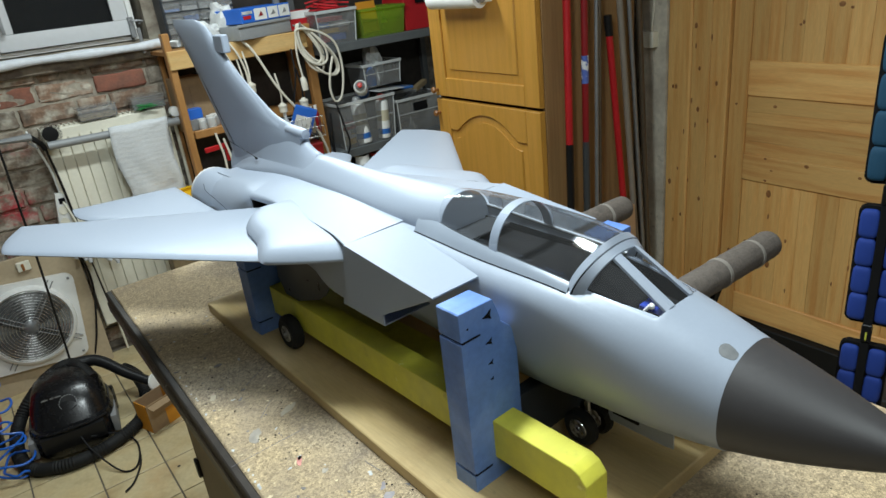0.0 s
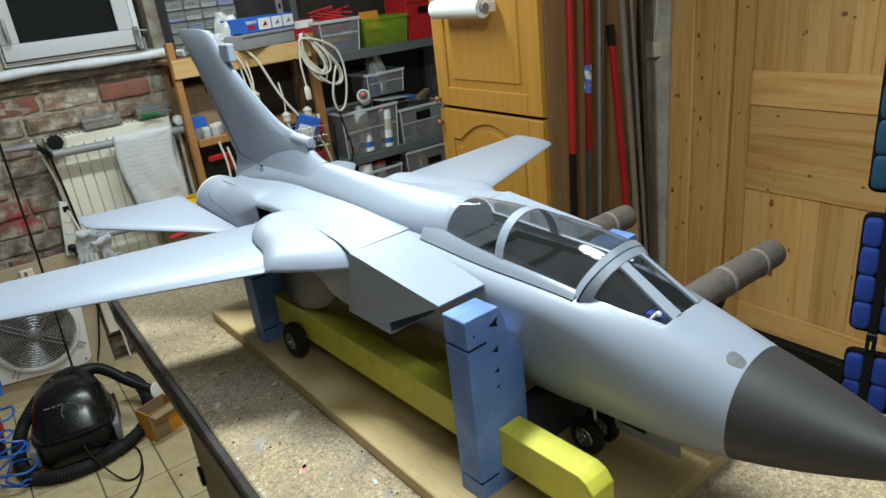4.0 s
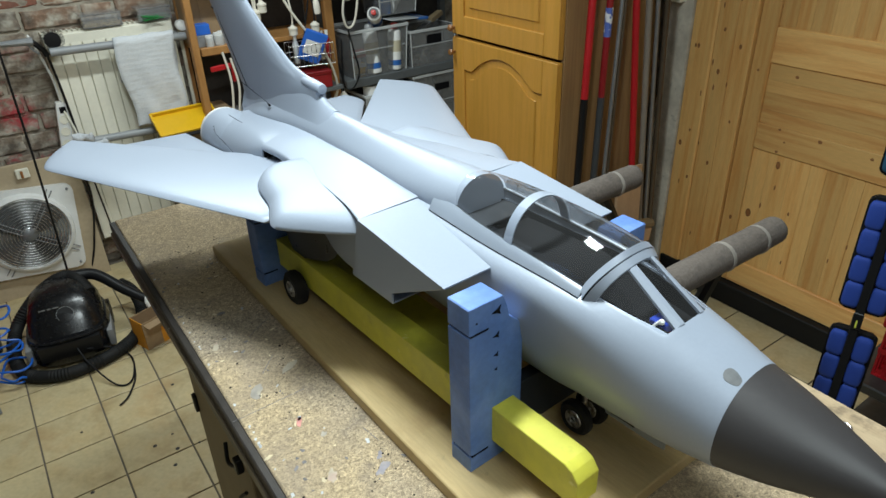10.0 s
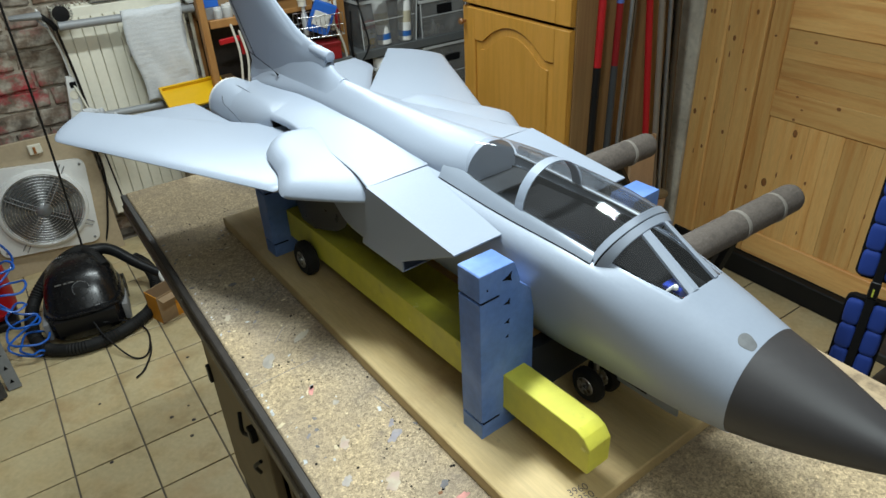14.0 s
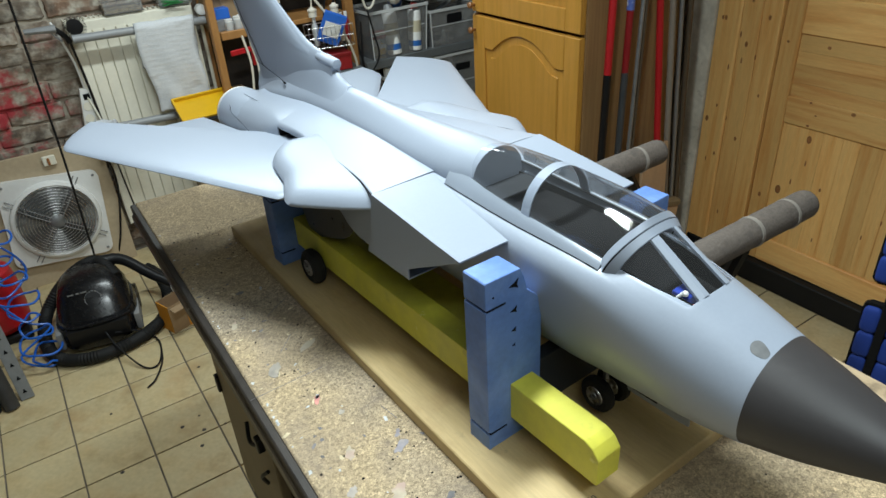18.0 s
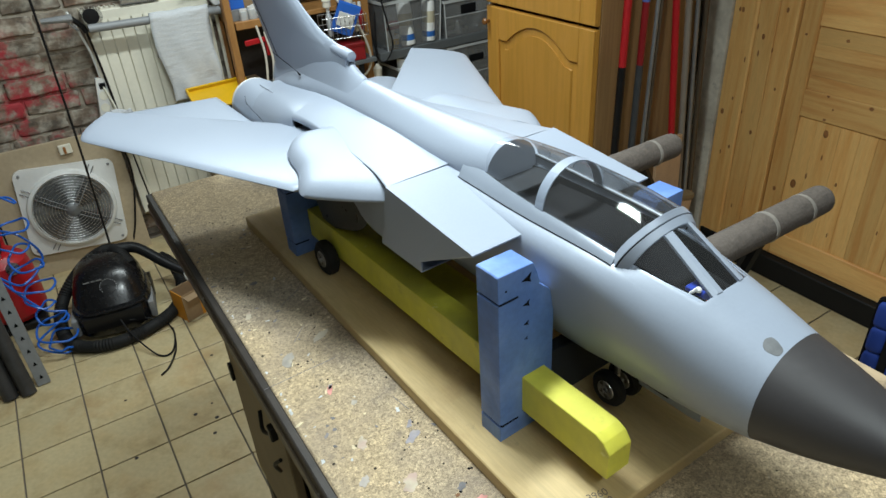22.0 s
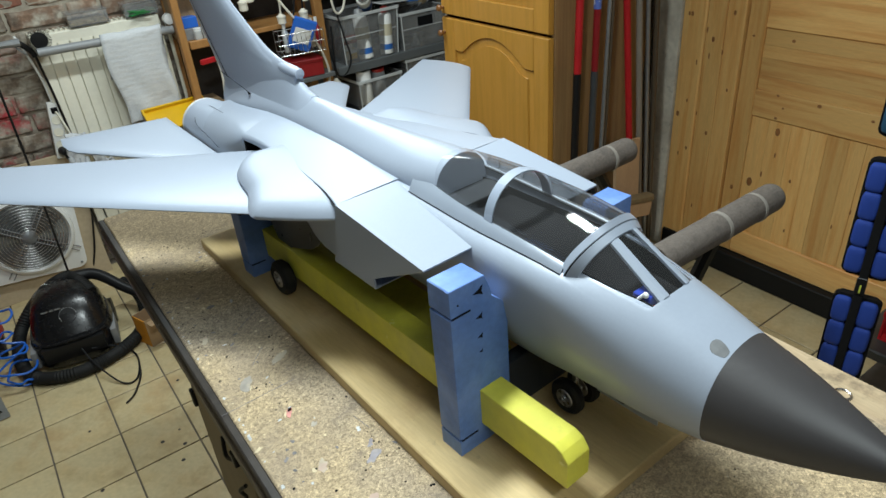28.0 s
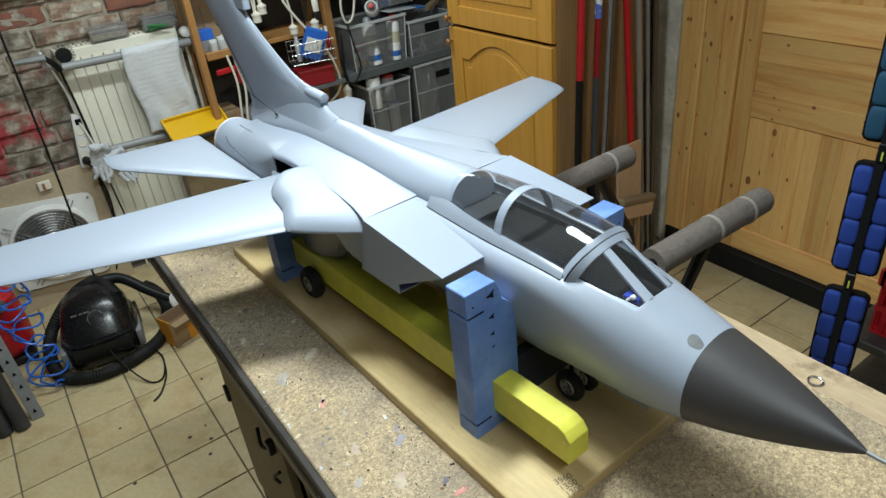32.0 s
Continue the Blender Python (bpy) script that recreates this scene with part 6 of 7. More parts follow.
part("ring", lathe(((0.155, 0), (0.175, 0.0), (0.170, 0.016), (0.158, 0.022), (0.150, 0.010)), 40, square @ pose(C0[0], -0.012, C0[1], 90)), WHITE, fan)
part("opening", lathe(((0.1495, 0.0), (0.1495, 0.0112), (0.001, 0.0112)), 36, square @ pose(C0[0], -0.012, C0[1], 90)), FAN_BACK, fan, "grey fan opening")
for k in range(4):
    a = math.pi / 4 + k * math.pi / 2
    b = bmesh.new()
    add_prism(b, [(0.03, -0.018), (0.075, -0.052), (0.135, -0.060), (0.142, 0.03), (0.09, 0.045), (0.03, 0.02)], -0.001, 0.001, 0, square @ pose(C0[0], -0.031, C0[1], 90) @ pose(0, 0, 0, 9, 0, math.degrees(a)))
    part("blade", b, BLADE, fan, "grey fan blade")
part("hub", lathe(((0.032, 0), (0.032, 0.018), (0.02, 0.026), (0.001, 0.028)), 20, square @ pose(C0[0], -0.014, C0[1], 90)), DULL_STEEL, fan)
for k in range(11):
    r = 0.034 + 0.0118 * k
    b = bmesh.new()
    add_tube(b, [square @ pose(C0[0], -0.050 + 0.016 * (r / 0.155) ** 2, C0[1], 90) @ Vector((r * math.cos(2 * math.pi * i / 40), r * math.sin(2 * math.pi * i / 40), 0)) for i in range(40)], 0.0012, 5, close=True, soft=False)
    part("guard_ring", b, STEEL, fan)
for k in range(4):
    a = math.pi / 4 + 0.25 + k * math.pi / 2
    b = bmesh.new()
    for d in (-0.009, 0.009):
        pts = [square @ pose(C0[0], 0, C0[1], 90) @ Vector((r * math.cos(a) - d * math.sin(a), r * math.sin(a) + d * math.cos(a), z)) for r, z in ((0.025, 0.050), (0.10, 0.044), (0.17, 0.022), (0.205, 0.016))]
        add_tube(b, pts, 0.0022, 6)
    part("guard_arm", b, DULL_GREY, fan)
for x in (-0.160, 0.180):
    for z in (0.115, 0.455):
        part("screw", lathe(((0.006, 0), (0.005, 0.004), (0.001, 0.005)), 10, square @ pose(x, -0.012, z, 90)), DULL_STEEL, fan)
part("catch", box(0.045, 0.095, -0.004, 0.012, 0.515, 0.555, 0.003, lean), CREAM, fan, "small catch on the board")
part("catch_slot", box(0.062, 0.072, -0.010, -0.004, 0.518, 0.548, 0.002, lean), COPPER, fan)

# ---- vacuum cleaner ----
vac = thing("vacuum_cleaner", pose(0.192, 0.40, 0.0, 0, 0, -8), "black vacuum cleaner with its hose looped round", "vacuum cleaner")


def blob(rows, n=24, p=3.2):
    return add_rings(bmesh.new(), [[Vector((w * math.copysign(abs(math.cos(a)) ** (2 / p), math.cos(a)), c + d * math.copysign(abs(math.sin(a)) ** (2 / p), math.sin(a)), z)) for a in (2 * math.pi * i / n for i in range(n))] for z, w, d, c in rows])


part("body", blob(((0.015, 0.135, 0.15, 0.02), (0.03, 0.145, 0.16, 0.02), (0.10, 0.145, 0.16, 0.02), (0.125, 0.138, 0.155, 0.02))), BLACK_GLOSS, vac, "glossy black plastic shell")
part("hood", blob(((0.125, 0.132, 0.14, 0.03), (0.17, 0.125, 0.125, 0.045), (0.215, 0.105, 0.10, 0.06), (0.242, 0.07, 0.065, 0.07), (0.250, 0.02, 0.02, 0.075))), BLACK_GLOSS, vac)
part("front_step", box(-0.105, 0.105, -0.145, -0.10, 0.05, 0.115, 0.010, seg=2), BLACK, vac)
part("front_ridge", tube([(-0.118, -0.108, 0.118), (-0.07, -0.132, 0.122), (0.0, -0.138, 0.124), (0.07, -0.132, 0.122), (0.118, -0.108, 0.118)], 0.006, 8), BLACK_GLOSS, vac)
for s in (-1, 1):
    part("side_trim", box(min(s * 0.125, s * 0.148), max(s * 0.125, s * 0.148), -0.11, 0.02, 0.03, 0.10, 0.010, seg=2), DULL_GREY, vac, "grey side trim")
    part("wheel", lathe(((0.02, -0.012), (0.05, -0.010), (0.05, 0.010), (0.02, 0.012)), 20, pose(s * 0.135, 0.12, 0.05, 0, 90)), BLACK, vac)
dial = part("dial", lathe(((0.030, 0), (0.030, 0.0035), (0.028, 0.004), (0.0275, 0.002), (0.001, 0.002)), 26, pose(0.01, -0.062, 0.186, 52)), BLACK, vac, "black power dial")
for k in range(14):
    a = radians(-30 + 240 * k / 13)
    part("dial_mark", box(-0.0022, 0.0022, -0.0007, 0.0007, 0, 0.0006, 0, pose(0.01, -0.062, 0.186, 52) @ pose(0.0285 * math.cos(a), 0.0285 * math.sin(a), 0.004, 0, 0, math.degrees(a) + 90)), PALE, dial, "pale dial mark")
for x, w in ((-0.030, 0.010), (-0.012, 0.014), (0.008, 0.018), (0.030, 0.012)):
    part("marking", box(x, x + w, -0.0905, -0.0885, 0.146, 0.1485, 0, None), PALE, vac, "pale printed bar")
for x, w in ((-0.07, 0.022), (-0.042, 0.012), (-0.025, 0.020)):
    part("marking", box(x, x + w, -0.052, -0.050, 0.214, 0.2185, 0, None), DULL_GREY, vac)
hp = [(0.10, 0.03, 0.20), (0.04, 0.14, 0.235), (-0.07, 0.16, 0.19), (-0.175, 0.10, 0.10), (-0.198, -0.02, 0.045), (-0.155, -0.145, 0.026), (-0.035, -0.205, 0.026), (0.105, -0.175, 0.026), (0.215, -0.085, 0.03), (0.255, 0.03, 0.05), (0.245, 0.14, 0.09), (0.20, 0.20, 0.12)]
path = smooth_path(hp, 26)
b = bmesh.new()
add_tube(b, path, lambda u: 0.0235 + 0.0016 * math.sin(u * 300 * math.pi), 14, soft=False)
part("hose", b, RUBBER, vac, "ribbed black hose")
part("hose_tube", tube([(0.05, 0.13, 0.235), (0.13, 0.12, 0.225), (0.22, 0.04, 0.17), (0.29, -0.02, 0.135)], lambda u: 0.024 - 0.006 * u, 14), BLACK, vac, "black hose wand")
part("wand_end", lathe(((0.022, 0), (0.034, 0.004), (0.034, 0.010), (0.02, 0.012)), 18, pose(0.295, -0.025, 0.132, 0, 80, -35)), WHITE, vac, "white wand ring")
part("mains_cable", tube([(0.02, -0.145, 0.08), (0.05, -0.22, 0.05), (0.12, -0.33, 0.008), (0.17, -0.34, 0.006), (0.19, -0.24, 0.006), (0.175, -0.16, 0.01), (0.12, -0.13, 0.04), (0.05, -0.15, 0.07)], 0.0035, 6), BLACK, vac)
part("mains_cable", tube([(0.19, -0.24, 0.006), (0.185, -0.33, 0.006), (0.155, -0.42, 0.006), (0.125, -0.455, 0.006)], 0.0035, 6), BLACK, vac)

bx = thing("cardboard_box", pose(0.470, 0.22, 0, 0, 0, 20), "small orange and brown cardboard box on the floor", "box")
part("front_panel", box(-0.06, 0.06, -0.003, 0.0, 0, 0.12), CARDBOARD, bx)
part("back_panel", box(-0.06, 0.06, 0.077, 0.08, 0, 0.12), CARDBOARD, bx)
part("side_panel", box(0.057, 0.06, 0.0, 0.077, 0, 0.12), ORANGE, bx)
part("side_panel", box(-0.06, -0.057, 0.0, 0.077, 0, 0.12), ORANGE, bx)
part("floor_panel", box(-0.057, 0.057, 0.0, 0.077, 0, 0.003), CARDBOARD, bx)
part("orange_print", box(0.008, 0.0605, -0.0045, -0.003, 0.0, 0.07), ORANGE, bx)
part("flap", box(-0.06, 0.06, -0.035, 0.0, 0.118, 0.121, 0, pose(0, 0, 0, 6)), CARDBOARD, bx)

# ---- compressor, blue hose, metal rails ----
co = thing("air_compressor", pose(-0.135, 0.62, 0), "small red air compressor with a round tank", "compressor")
part("tank", lathe(((0.02, 0.0), (0.08, 0.01), (0.105, 0.04), (0.108, 0.10), (0.108, 0.20), (0.10, 0.255), (0.07, 0.285), (0.01, 0.295)), 28, pose(0, 0, 0.03)), RED, co, "glossy red tank")
part("foot", box(-0.09, 0.09, -0.09, 0.09, 0, 0.034, 0.006), BLACK, co)
part("frame_tube", tube([(0.02, 0.08, 0.20), (0.03, 0.10, 0.36), (0.03, 0.06, 0.46), (-0.08, 0.05, 0.47)], 0.013, 10), RED, co, "red handle tube")
part("gauge", lathe(((0.02, 0), (0.024, 0.012), (0.001, 0.014)), 16, pose(0.05, -0.09, 0.28, 80)), STEEL, co)
part("valve", lathe(((0.008, 0), (0.008, 0.05), (0.014, 0.055), (0.014, 0.07)), 12, pose(0.02, -0.05, 0.315)), STEEL, co)
part("motor", box(-0.08, 0.03, -0.03, 0.09, 0.30, 0.42, 0.015, seg=2), BLACK, co)
rnd = random.Random(13)
pts = [(-0.10, 0.60, 0.62), (-0.06, 0.60, 0.56)]
for k in range(84):
    u = k / 83
    a = k * 0.62
    cx, cy = (-0.055 + 0.045 * u, 0.56 - 0.29 * u)
    z = 0.50 * (1 - u) ** 1.25 + 0.012
    r = 0.058 + 0.016 * math.sin(k * 0.21) - 0.008 * u
    pts.append((cx + r * math.cos(a), cy + r * math.sin(a), z + 0.020 * math.sin(a) * (1 - u) + 0.005 * (k % 3) + 0.03 * max(0.0, u - 0.8) * (k % 5)))
hs = thing("spiral_air_hose", pose(0, 0, 0), "bright blue spiral air hose hanging in coils", "hose")
part("coil", tube(pts, 0.0042, 7, 3), BLUE_HOSE, hs)
part("second_loop", tube([(-0.10, 0.55, 0.44), (-0.02, 0.48, 0.42), (0.02, 0.50, 0.30), (-0.07, 0.43, 0.25), (-0.14, 0.42, 0.33), (-0.04, 0.38, 0.16), (0.03, 0.36, 0.12), (-0.09, 0.30, 0.07), (-0.02, 0.26, 0.02), (0.05, 0.30, 0.012)], 0.0042, 7), BLUE_HOSE, hs)
rs = thing("metal_rails", pose(-0.155, 0.14, 0), "dark metal tubes and a perforated strip leaning", "rails")
for k, (dx, dy) in enumerate(((-0.055, -0.01), (0.0, -0.02), (-0.03, 0.03))):
    part("tube", tube([(dx, dy, 0), (dx - 0.03, dy + 0.18, 0.50)], 0.025, 14, soft=False), DARK_TUBE, rs)
part("perforated_strip", box(0.03, 0.072, -0.004, 0.004, 0.0, 0.46, 0.001, pose(0, 0, 0, -20, -3)), DULL_STEEL, rs)
for k in range(8):
    part("hole", prism([(0.007, -0.006), (-0.007, -0.006), (0, 0.009)], 0, 0.0006, 0, pose(0, 0, 0, -20, -3) @ Matrix.Translation((0.051, -0.0042, 0.03 + 0.05 * k)) @ pose(0, 0, 0, 90)), SEAM_AND_SHADE, rs)
wb = thing("wood_block", pose(-0.33, -0.14, 0), "small wooden block on the floor tiles", "block")
part("block", box(-0.05, 0.05, -0.04, 0.05, 0, 0.03, 0.003), BROWN_BOARD, wb)
# ---- the shelves along the back wall ----
CLEAR_BOX = clear("clear_box_plastic", (0.985, 0.99, 0.99), 0.10, 0.115, 0.9)
CLEAR_RIM = clear("clear_box_rim", (0.93, 0.95, 0.95), 0.15, 0.50, 0.8)
GREEN_CLEAR = clear("green_clear_plastic", (0.74, 0.92, 0.16), 0.12, 0.14, 0.7)
SHELF_GREY = material("grey_shelf_steel", (0.13, 0.14, 0.145), 0.5, metal=0.2, vary=0.12)
RACK_WOOD = material("orange_brown_wood", (0.40, 0.20, 0.065), 0.5, vary=0.15, scale=6, stretch=(5, 5, 1), bump=0.08, second=(0.32, 0.15, 0.045))
RAIL_WOOD = material("pale_rail_wood", (0.60, 0.40, 0.17), 0.5, vary=0.15, scale=6, stretch=(1, 5, 5), bump=0.08, second=(0.50, 0.30, 0.11))
BLUE_CARD = material("blue_printed_card", (0.02, 0.13, 0.55), 0.45, vary=0.05)
CABLE_WHITE = material("white_cable", (0.66, 0.62, 0.53), 0.45, vary=0.06)
CAN_GREY = material("grey_can", (0.45, 0.46, 0.47), 0.35, metal=0.2, vary=0.1)
CAN_WHITE = material("white_can", (0.82, 0.82, 0.80), 0.35, vary=0.08, scale=30)
CAN_RED = material("red_cap", (0.55, 0.04, 0.03), 0.35)
CAN_BLUE = material("blue_print", (0.03, 0.14, 0.45), 0.4)
FOIL = material("clear_bag", (0.55, 0.57, 0.58), 0.22, metal=0.3, vary=0.35, scale=40, bump=0.8, bump_scale=60)
BAG = material("white_plastic_bag", (0.66, 0.67, 0.66), 0.35, vary=0.2, scale=25, bump=0.6, bump_scale=40)
DARK_CASE = material("dark_blue_grey_casing", (0.03, 0.036, 0.045), 0.45)
PALE_CARD = material("pale_card", (0.55, 0.50, 0.36), 0.7, vary=0.1)


def turned(x, y, z, a=0.0):
    return pose(x, y, z, 0, 0, a)


def rack():
    r = thing("wooden_rack", pose(0, 0, 0), "orange-brown open wooden rack against the brick wall", "rack")
    part("post", box(0.960, 0.990, 0.775, 0.815, 0, 1.36, 0.003), RACK_WOOD, r)
    part("post", box(1.590, 1.632, 0.800, 0.835, 0, 1.315, 0.003), RACK_WOOD, r)
    part("post", box(0.985, 1.005, 1.005, 1.030, 0, 1.26, 0.003), RACK_WOOD, r)
    part("post", box(1.590, 1.632, 0.985, 1.025, 0, 1.315, 0.003), RACK_WOOD, r)
    part("top_rail", box(0.962, 1.590, 0.765, 0.785, 1.214, 1.290, 0.003), RAIL_WOOD, r, "pale top rail")
    part("top_board", box(0.962, 1.63, 0.786, 1.04, 1.270, 1.288, 0.002), RACK_WOOD, r)
    part("middle_board", box(0.995, 1.59, 0.79, 1.04, 0.925, 0.945, 0.002), RACK_WOOD, r)
    part("middle_rail", box(0.995, 1.20, 0.772, 0.790, 0.918, 0.952, 0.003), RACK_WOOD, r)
    part("lower_board", box(0.995, 1.59, 0.79, 1.04, 0.50, 0.52, 0.002), RACK_WOOD, r)
    part("lower_rail", box(0.995, 1.59, 0.772, 0.790, 0.485, 0.54, 0.003), RACK_WOOD, r)
    # added dark sheet, keeps the depth behind the boards dark
    part("back_panel", box(0.995, 1.59, 1.036, 1.042, 0.06, 1.262), DARK_EDGE, r, "dark sheet added behind the rack boards")
    return r


def steel_shelf():
    r = thing("steel_shelf", pose(0, 0, 0), "grey steel shelving unit with three boards", "shelf")
    for z in (1.168, 0.662, 0.268):
        part("board", box(1.640, 2.42, 0.745, 1.045, z, z + 0.040, 0.002), SHELF_GREY, r)
    for x, y in ((1.641, 1.012), (2.385, 0.748), (2.385, 1.012)):
            part("upright", box(x, x + 0.032, y, y + 0.030, 0.0, 1.60, 0.001), SHELF_GREY, r)
    # two more added sheets, so the wall behind and above stays dark
    part("back_sheet", box(1.64, 2.42, 1.044, 1.048, 0.05, 1.9), DARK_EDGE, r, "dark sheet added behind the shelves")
    part("back_sheet", box(1.345, 1.636, 1.030, 1.034, 1.292, 1.9), DARK_EDGE, r, "dark sheet added behind the shelves")
    u = part("perforated_upright", box(1.492, 1.520, 0.83, 0.845, 1.29, 1.75, 0.001), DULL_STEEL, r, "bright perforated upright")
    for k in range(10):
        part("slot", box(1.501, 1.511, 0.8285, 0.8298, 1.31 + 0.042 * k, 1.332 + 0.042 * k), SEAM_AND_SHADE, u)
    return r


rack()
steel_shelf()


def can(name, x, y, z, r, h, a, tilt, body, cap, label):
    c = thing(name, pose(x, y, z, tilt, tilt * 0.6, a), label, "can", "spray cans")
    part("cylinder", lathe(((r * 0.9, 0), (r, 0.004), (r, h * 0.80), (r * 0.93, h * 0.84), (r * 0.55, h * 0.875), (r * 0.5, h * 0.88)), 24), body, c)
    part("cap", lathe(((r * 0.62, h * 0.872), (r * 0.64, h * 0.93), (r * 0.5, h * 0.985), (0.002, h)), 18), cap, c, "plastic cap")
    part("print_band", lathe(((r * 1.004, h * 0.10), (r * 1.006, h * 0.12), (r * 1.006, h * 0.20), (r * 1.004, h * 0.22)), 24), CAN_BLUE, c, "printed band")
    part("print_block", lathe(((r * 1.004, h * 0.40), (r * 1.006, h * 0.42), (r * 1.006, h * 0.62), (r * 1.004, h * 0.64)), 24), PALE_CARD, c, "printed label")
    return c


def open_box(name, x, y, z, w, d, h, a, label, mat=None, rim=None, taper=0.012, slots=(), kind="box", group="clear boxes"):
    """A thin-walled open box with a folded rim; slots: openings in its front."""
    mat, rim = mat or CLEAR_BOX, rim or CLEAR_RIM
    o = thing(name, turned(x, y, z, a), label, kind, group)
    t = 0.0025
    part("bottom", box(-w / 2 + taper, w / 2 - taper, -d / 2 + taper, d / 2 - taper, 0, 0.003), mat, o)

    def wall(p0, p1, q0, q1, inward):
        b = bmesh.new()
        n = Vector(inward) * t
        lo = [Vector(p0), Vector(p1), Vector(q1), Vector(q0)]
        va = [b.verts.new(v) for v in lo]
        vb = [b.verts.new(v + n) for v in lo]
        b.faces.new(va)
        b.faces.new(vb[::-1])
        for i in range(4):
            b.faces.new((va[i], va[(i + 1) % 4], vb[(i + 1) % 4], vb[i]))
        return b
    x0, y0, x1, y1 = w / 2 - taper, d / 2 - taper, w / 2, d / 2
    part("front_wall", wall((-x0, -y0, 0), (x0, -y0, 0), (-x1, -y1, h), (x1, -y1, h), (0, 1, 0)), mat, o, smooth=False)
    part("rear_wall", wall((-x0, y0, 0), (x0, y0, 0), (-x1, y1, h), (x1, y1, h), (0, -1, 0)), mat, o, smooth=False)
    for s in (-1, 1):
        part("side_wall", wall((s * x0, -y0, 0), (s * x0, y0, 0), (s * x1, -y1, h), (s * x1, y1, h), (-s, 0, 0)), mat, o, smooth=False)
    rr = part("rim", box(-x1 - 0.006, x1 + 0.006, -y1 - 0.006, -y1 + 0.001, h - 0.012, h + 0.002, 0.001), rim, o, "thick folded rim")
    part("rim", box(-x1 - 0.006, x1 + 0.006, y1 - 0.001, y1 + 0.006, h - 0.012, h + 0.002, 0.001), rim, o)
    for s in (-1, 1):
        part("rim", box(min(s * x1, s * (x1 + 0.006)), max(s * x1, s * (x1 + 0.006)), -y1 + 0.001, y1 - 0.001, h - 0.012, h + 0.002, 0.001), rim, o)
        part("corner_rib", tube([(s * x0, -y0 - 0.001, 0), (s * x1, -y1 - 0.001, h)], 0.003, 6, soft=False), rim, o)
    for k, (u0, u1, v0, v1) in enumerate(slots):
        e = -d / 2 + taper * (1 - v0 / h) - 0.0015
        part("grip_hole", box(u0, u1, e, e + 0.002, v0, v1), SEAM_AND_SHADE, o, "dark grip opening")
    for v in (0.55,):
        e = -d / 2 + taper * (1 - v) - 0.002
        part("rib", box(-x0, x0, e, e + 0.002, h * v, h * v + 0.004), rim, o)
    return o


SHELF1, SHELF2, SHELF3 = 1.209, 0.703, 0.309
# top board
open_box("clear_box", 1.752, 0.855, SHELF1, 0.215, 0.19, 0.150, 2, "clear plastic box packed with coloured packets", slots=())
for k, (c, x, z, w, h) in enumerate(((CAN_RED, -0.06, 0.01, 0.06, 0.03), (BLUE_CARD, 0.02, 0.012, 0.08, 0.028), (YELLOW_PLASTIC, -0.02, 0.046, 0.11, 0.022), (WHITE, 0.045, 0.072, 0.07, 0.02), (CAN_BLUE, -0.05, 0.074, 0.07, 0.022), (CARDBOARD, 0.06, 0.044, 0.05, 0.025), (RED, -0.01, 0.10, 0.12, 0.018))):
    pk = thing("packet", turned(1.752 + x, 0.815 + 0.012 * (k % 3), SHELF1 + z, 6 * (k % 4) - 9), "small coloured packet in the clear box", "packet", "packets")
    part("pouch", box(-w / 2, w / 2, -0.03, 0.05, 0, h, 0.004, seg=2), c, pk)
rt = thing("red_tray", turned(1.752, 0.86, SHELF1 + 0.152, 4), "heap of red plastic fence parts on the box", "tray")
rnd = random.Random(12)
for k in range(9):
    a, x, y, z = rnd.uniform(-50, 50), rnd.uniform(-0.07, 0.07), rnd.uniform(-0.05, 0.05), 0.006 + 0.005 * k
    part("bar", box(-0.06, 0.06, -0.005, 0.005, -0.004, 0.004, 0.001, pose(x, y, z, 0, rnd.uniform(-14, 14), a)), RED, rt)
part("plate", box(-0.09, 0.09, -0.07, 0.07, 0, 0.006, 0.002), RED, rt)
open_box("green_box", 2.012, 0.855, SHELF1, 0.25, 0.19, 0.132, -2, "green see-through plastic box with an orange card", GREEN_CLEAR, GREEN_CLEAR)
oc = thing("orange_card", turned(1.955, 0.80, SHELF1 + 0.02, 3), "orange printed card in the green box", "card")
part("card", box(-0.055, 0.055, 0, 0.004, 0, 0.145, 0.001, pose(0, 0, 0, -8)), ORANGE, oc)
part("triangle", prism([(-0.02, 0), (0.02, 0), (0, 0.034)], 0, 0.001, 0, pose(0.085, -0.002, 0.035, 90)), YELLOW_TAG, oc)
cr = thing("red_crate", turned(2.245, 0.87, SHELF1, 0), "red plastic crate on the top shelf", "crate")
for x0, x1, y0, y1, z0, z1 in ((-0.10, 0.10, -0.10, -0.094, 0, 0.20), (-0.10, 0.10, 0.094, 0.10, 0, 0.20), (-0.10, -0.094, -0.094, 0.094, 0, 0.20), (0.094, 0.10, -0.094, 0.094, 0, 0.20), (-0.094, 0.094, -0.094, 0.094, 0, 0.006)):
    part("side", box(x0, x1, y0, y1, z0, z1, 0.002), RED, cr)
part("rim", box(-0.106, 0.106, -0.106, -0.100, 0.175, 0.204, 0.002), RED, cr)
part("grip_hole", box(-0.035, 0.035, -0.1075, -0.1055, 0.125, 0.155), SEAM_AND_SHADE, cr)
sr = thing("red_box", turned(1.612, 0.90, 1.289, 3), "plain red cardboard box", "box")
part("carton", box(-0.055, 0.055, -0.05, 0.05, 0, 0.085, 0.002), RED, sr)
part("flap", box(-0.054, 0.054, -0.0515, -0.050, 0.05, 0.084), WHITE, sr, "white printed strip")

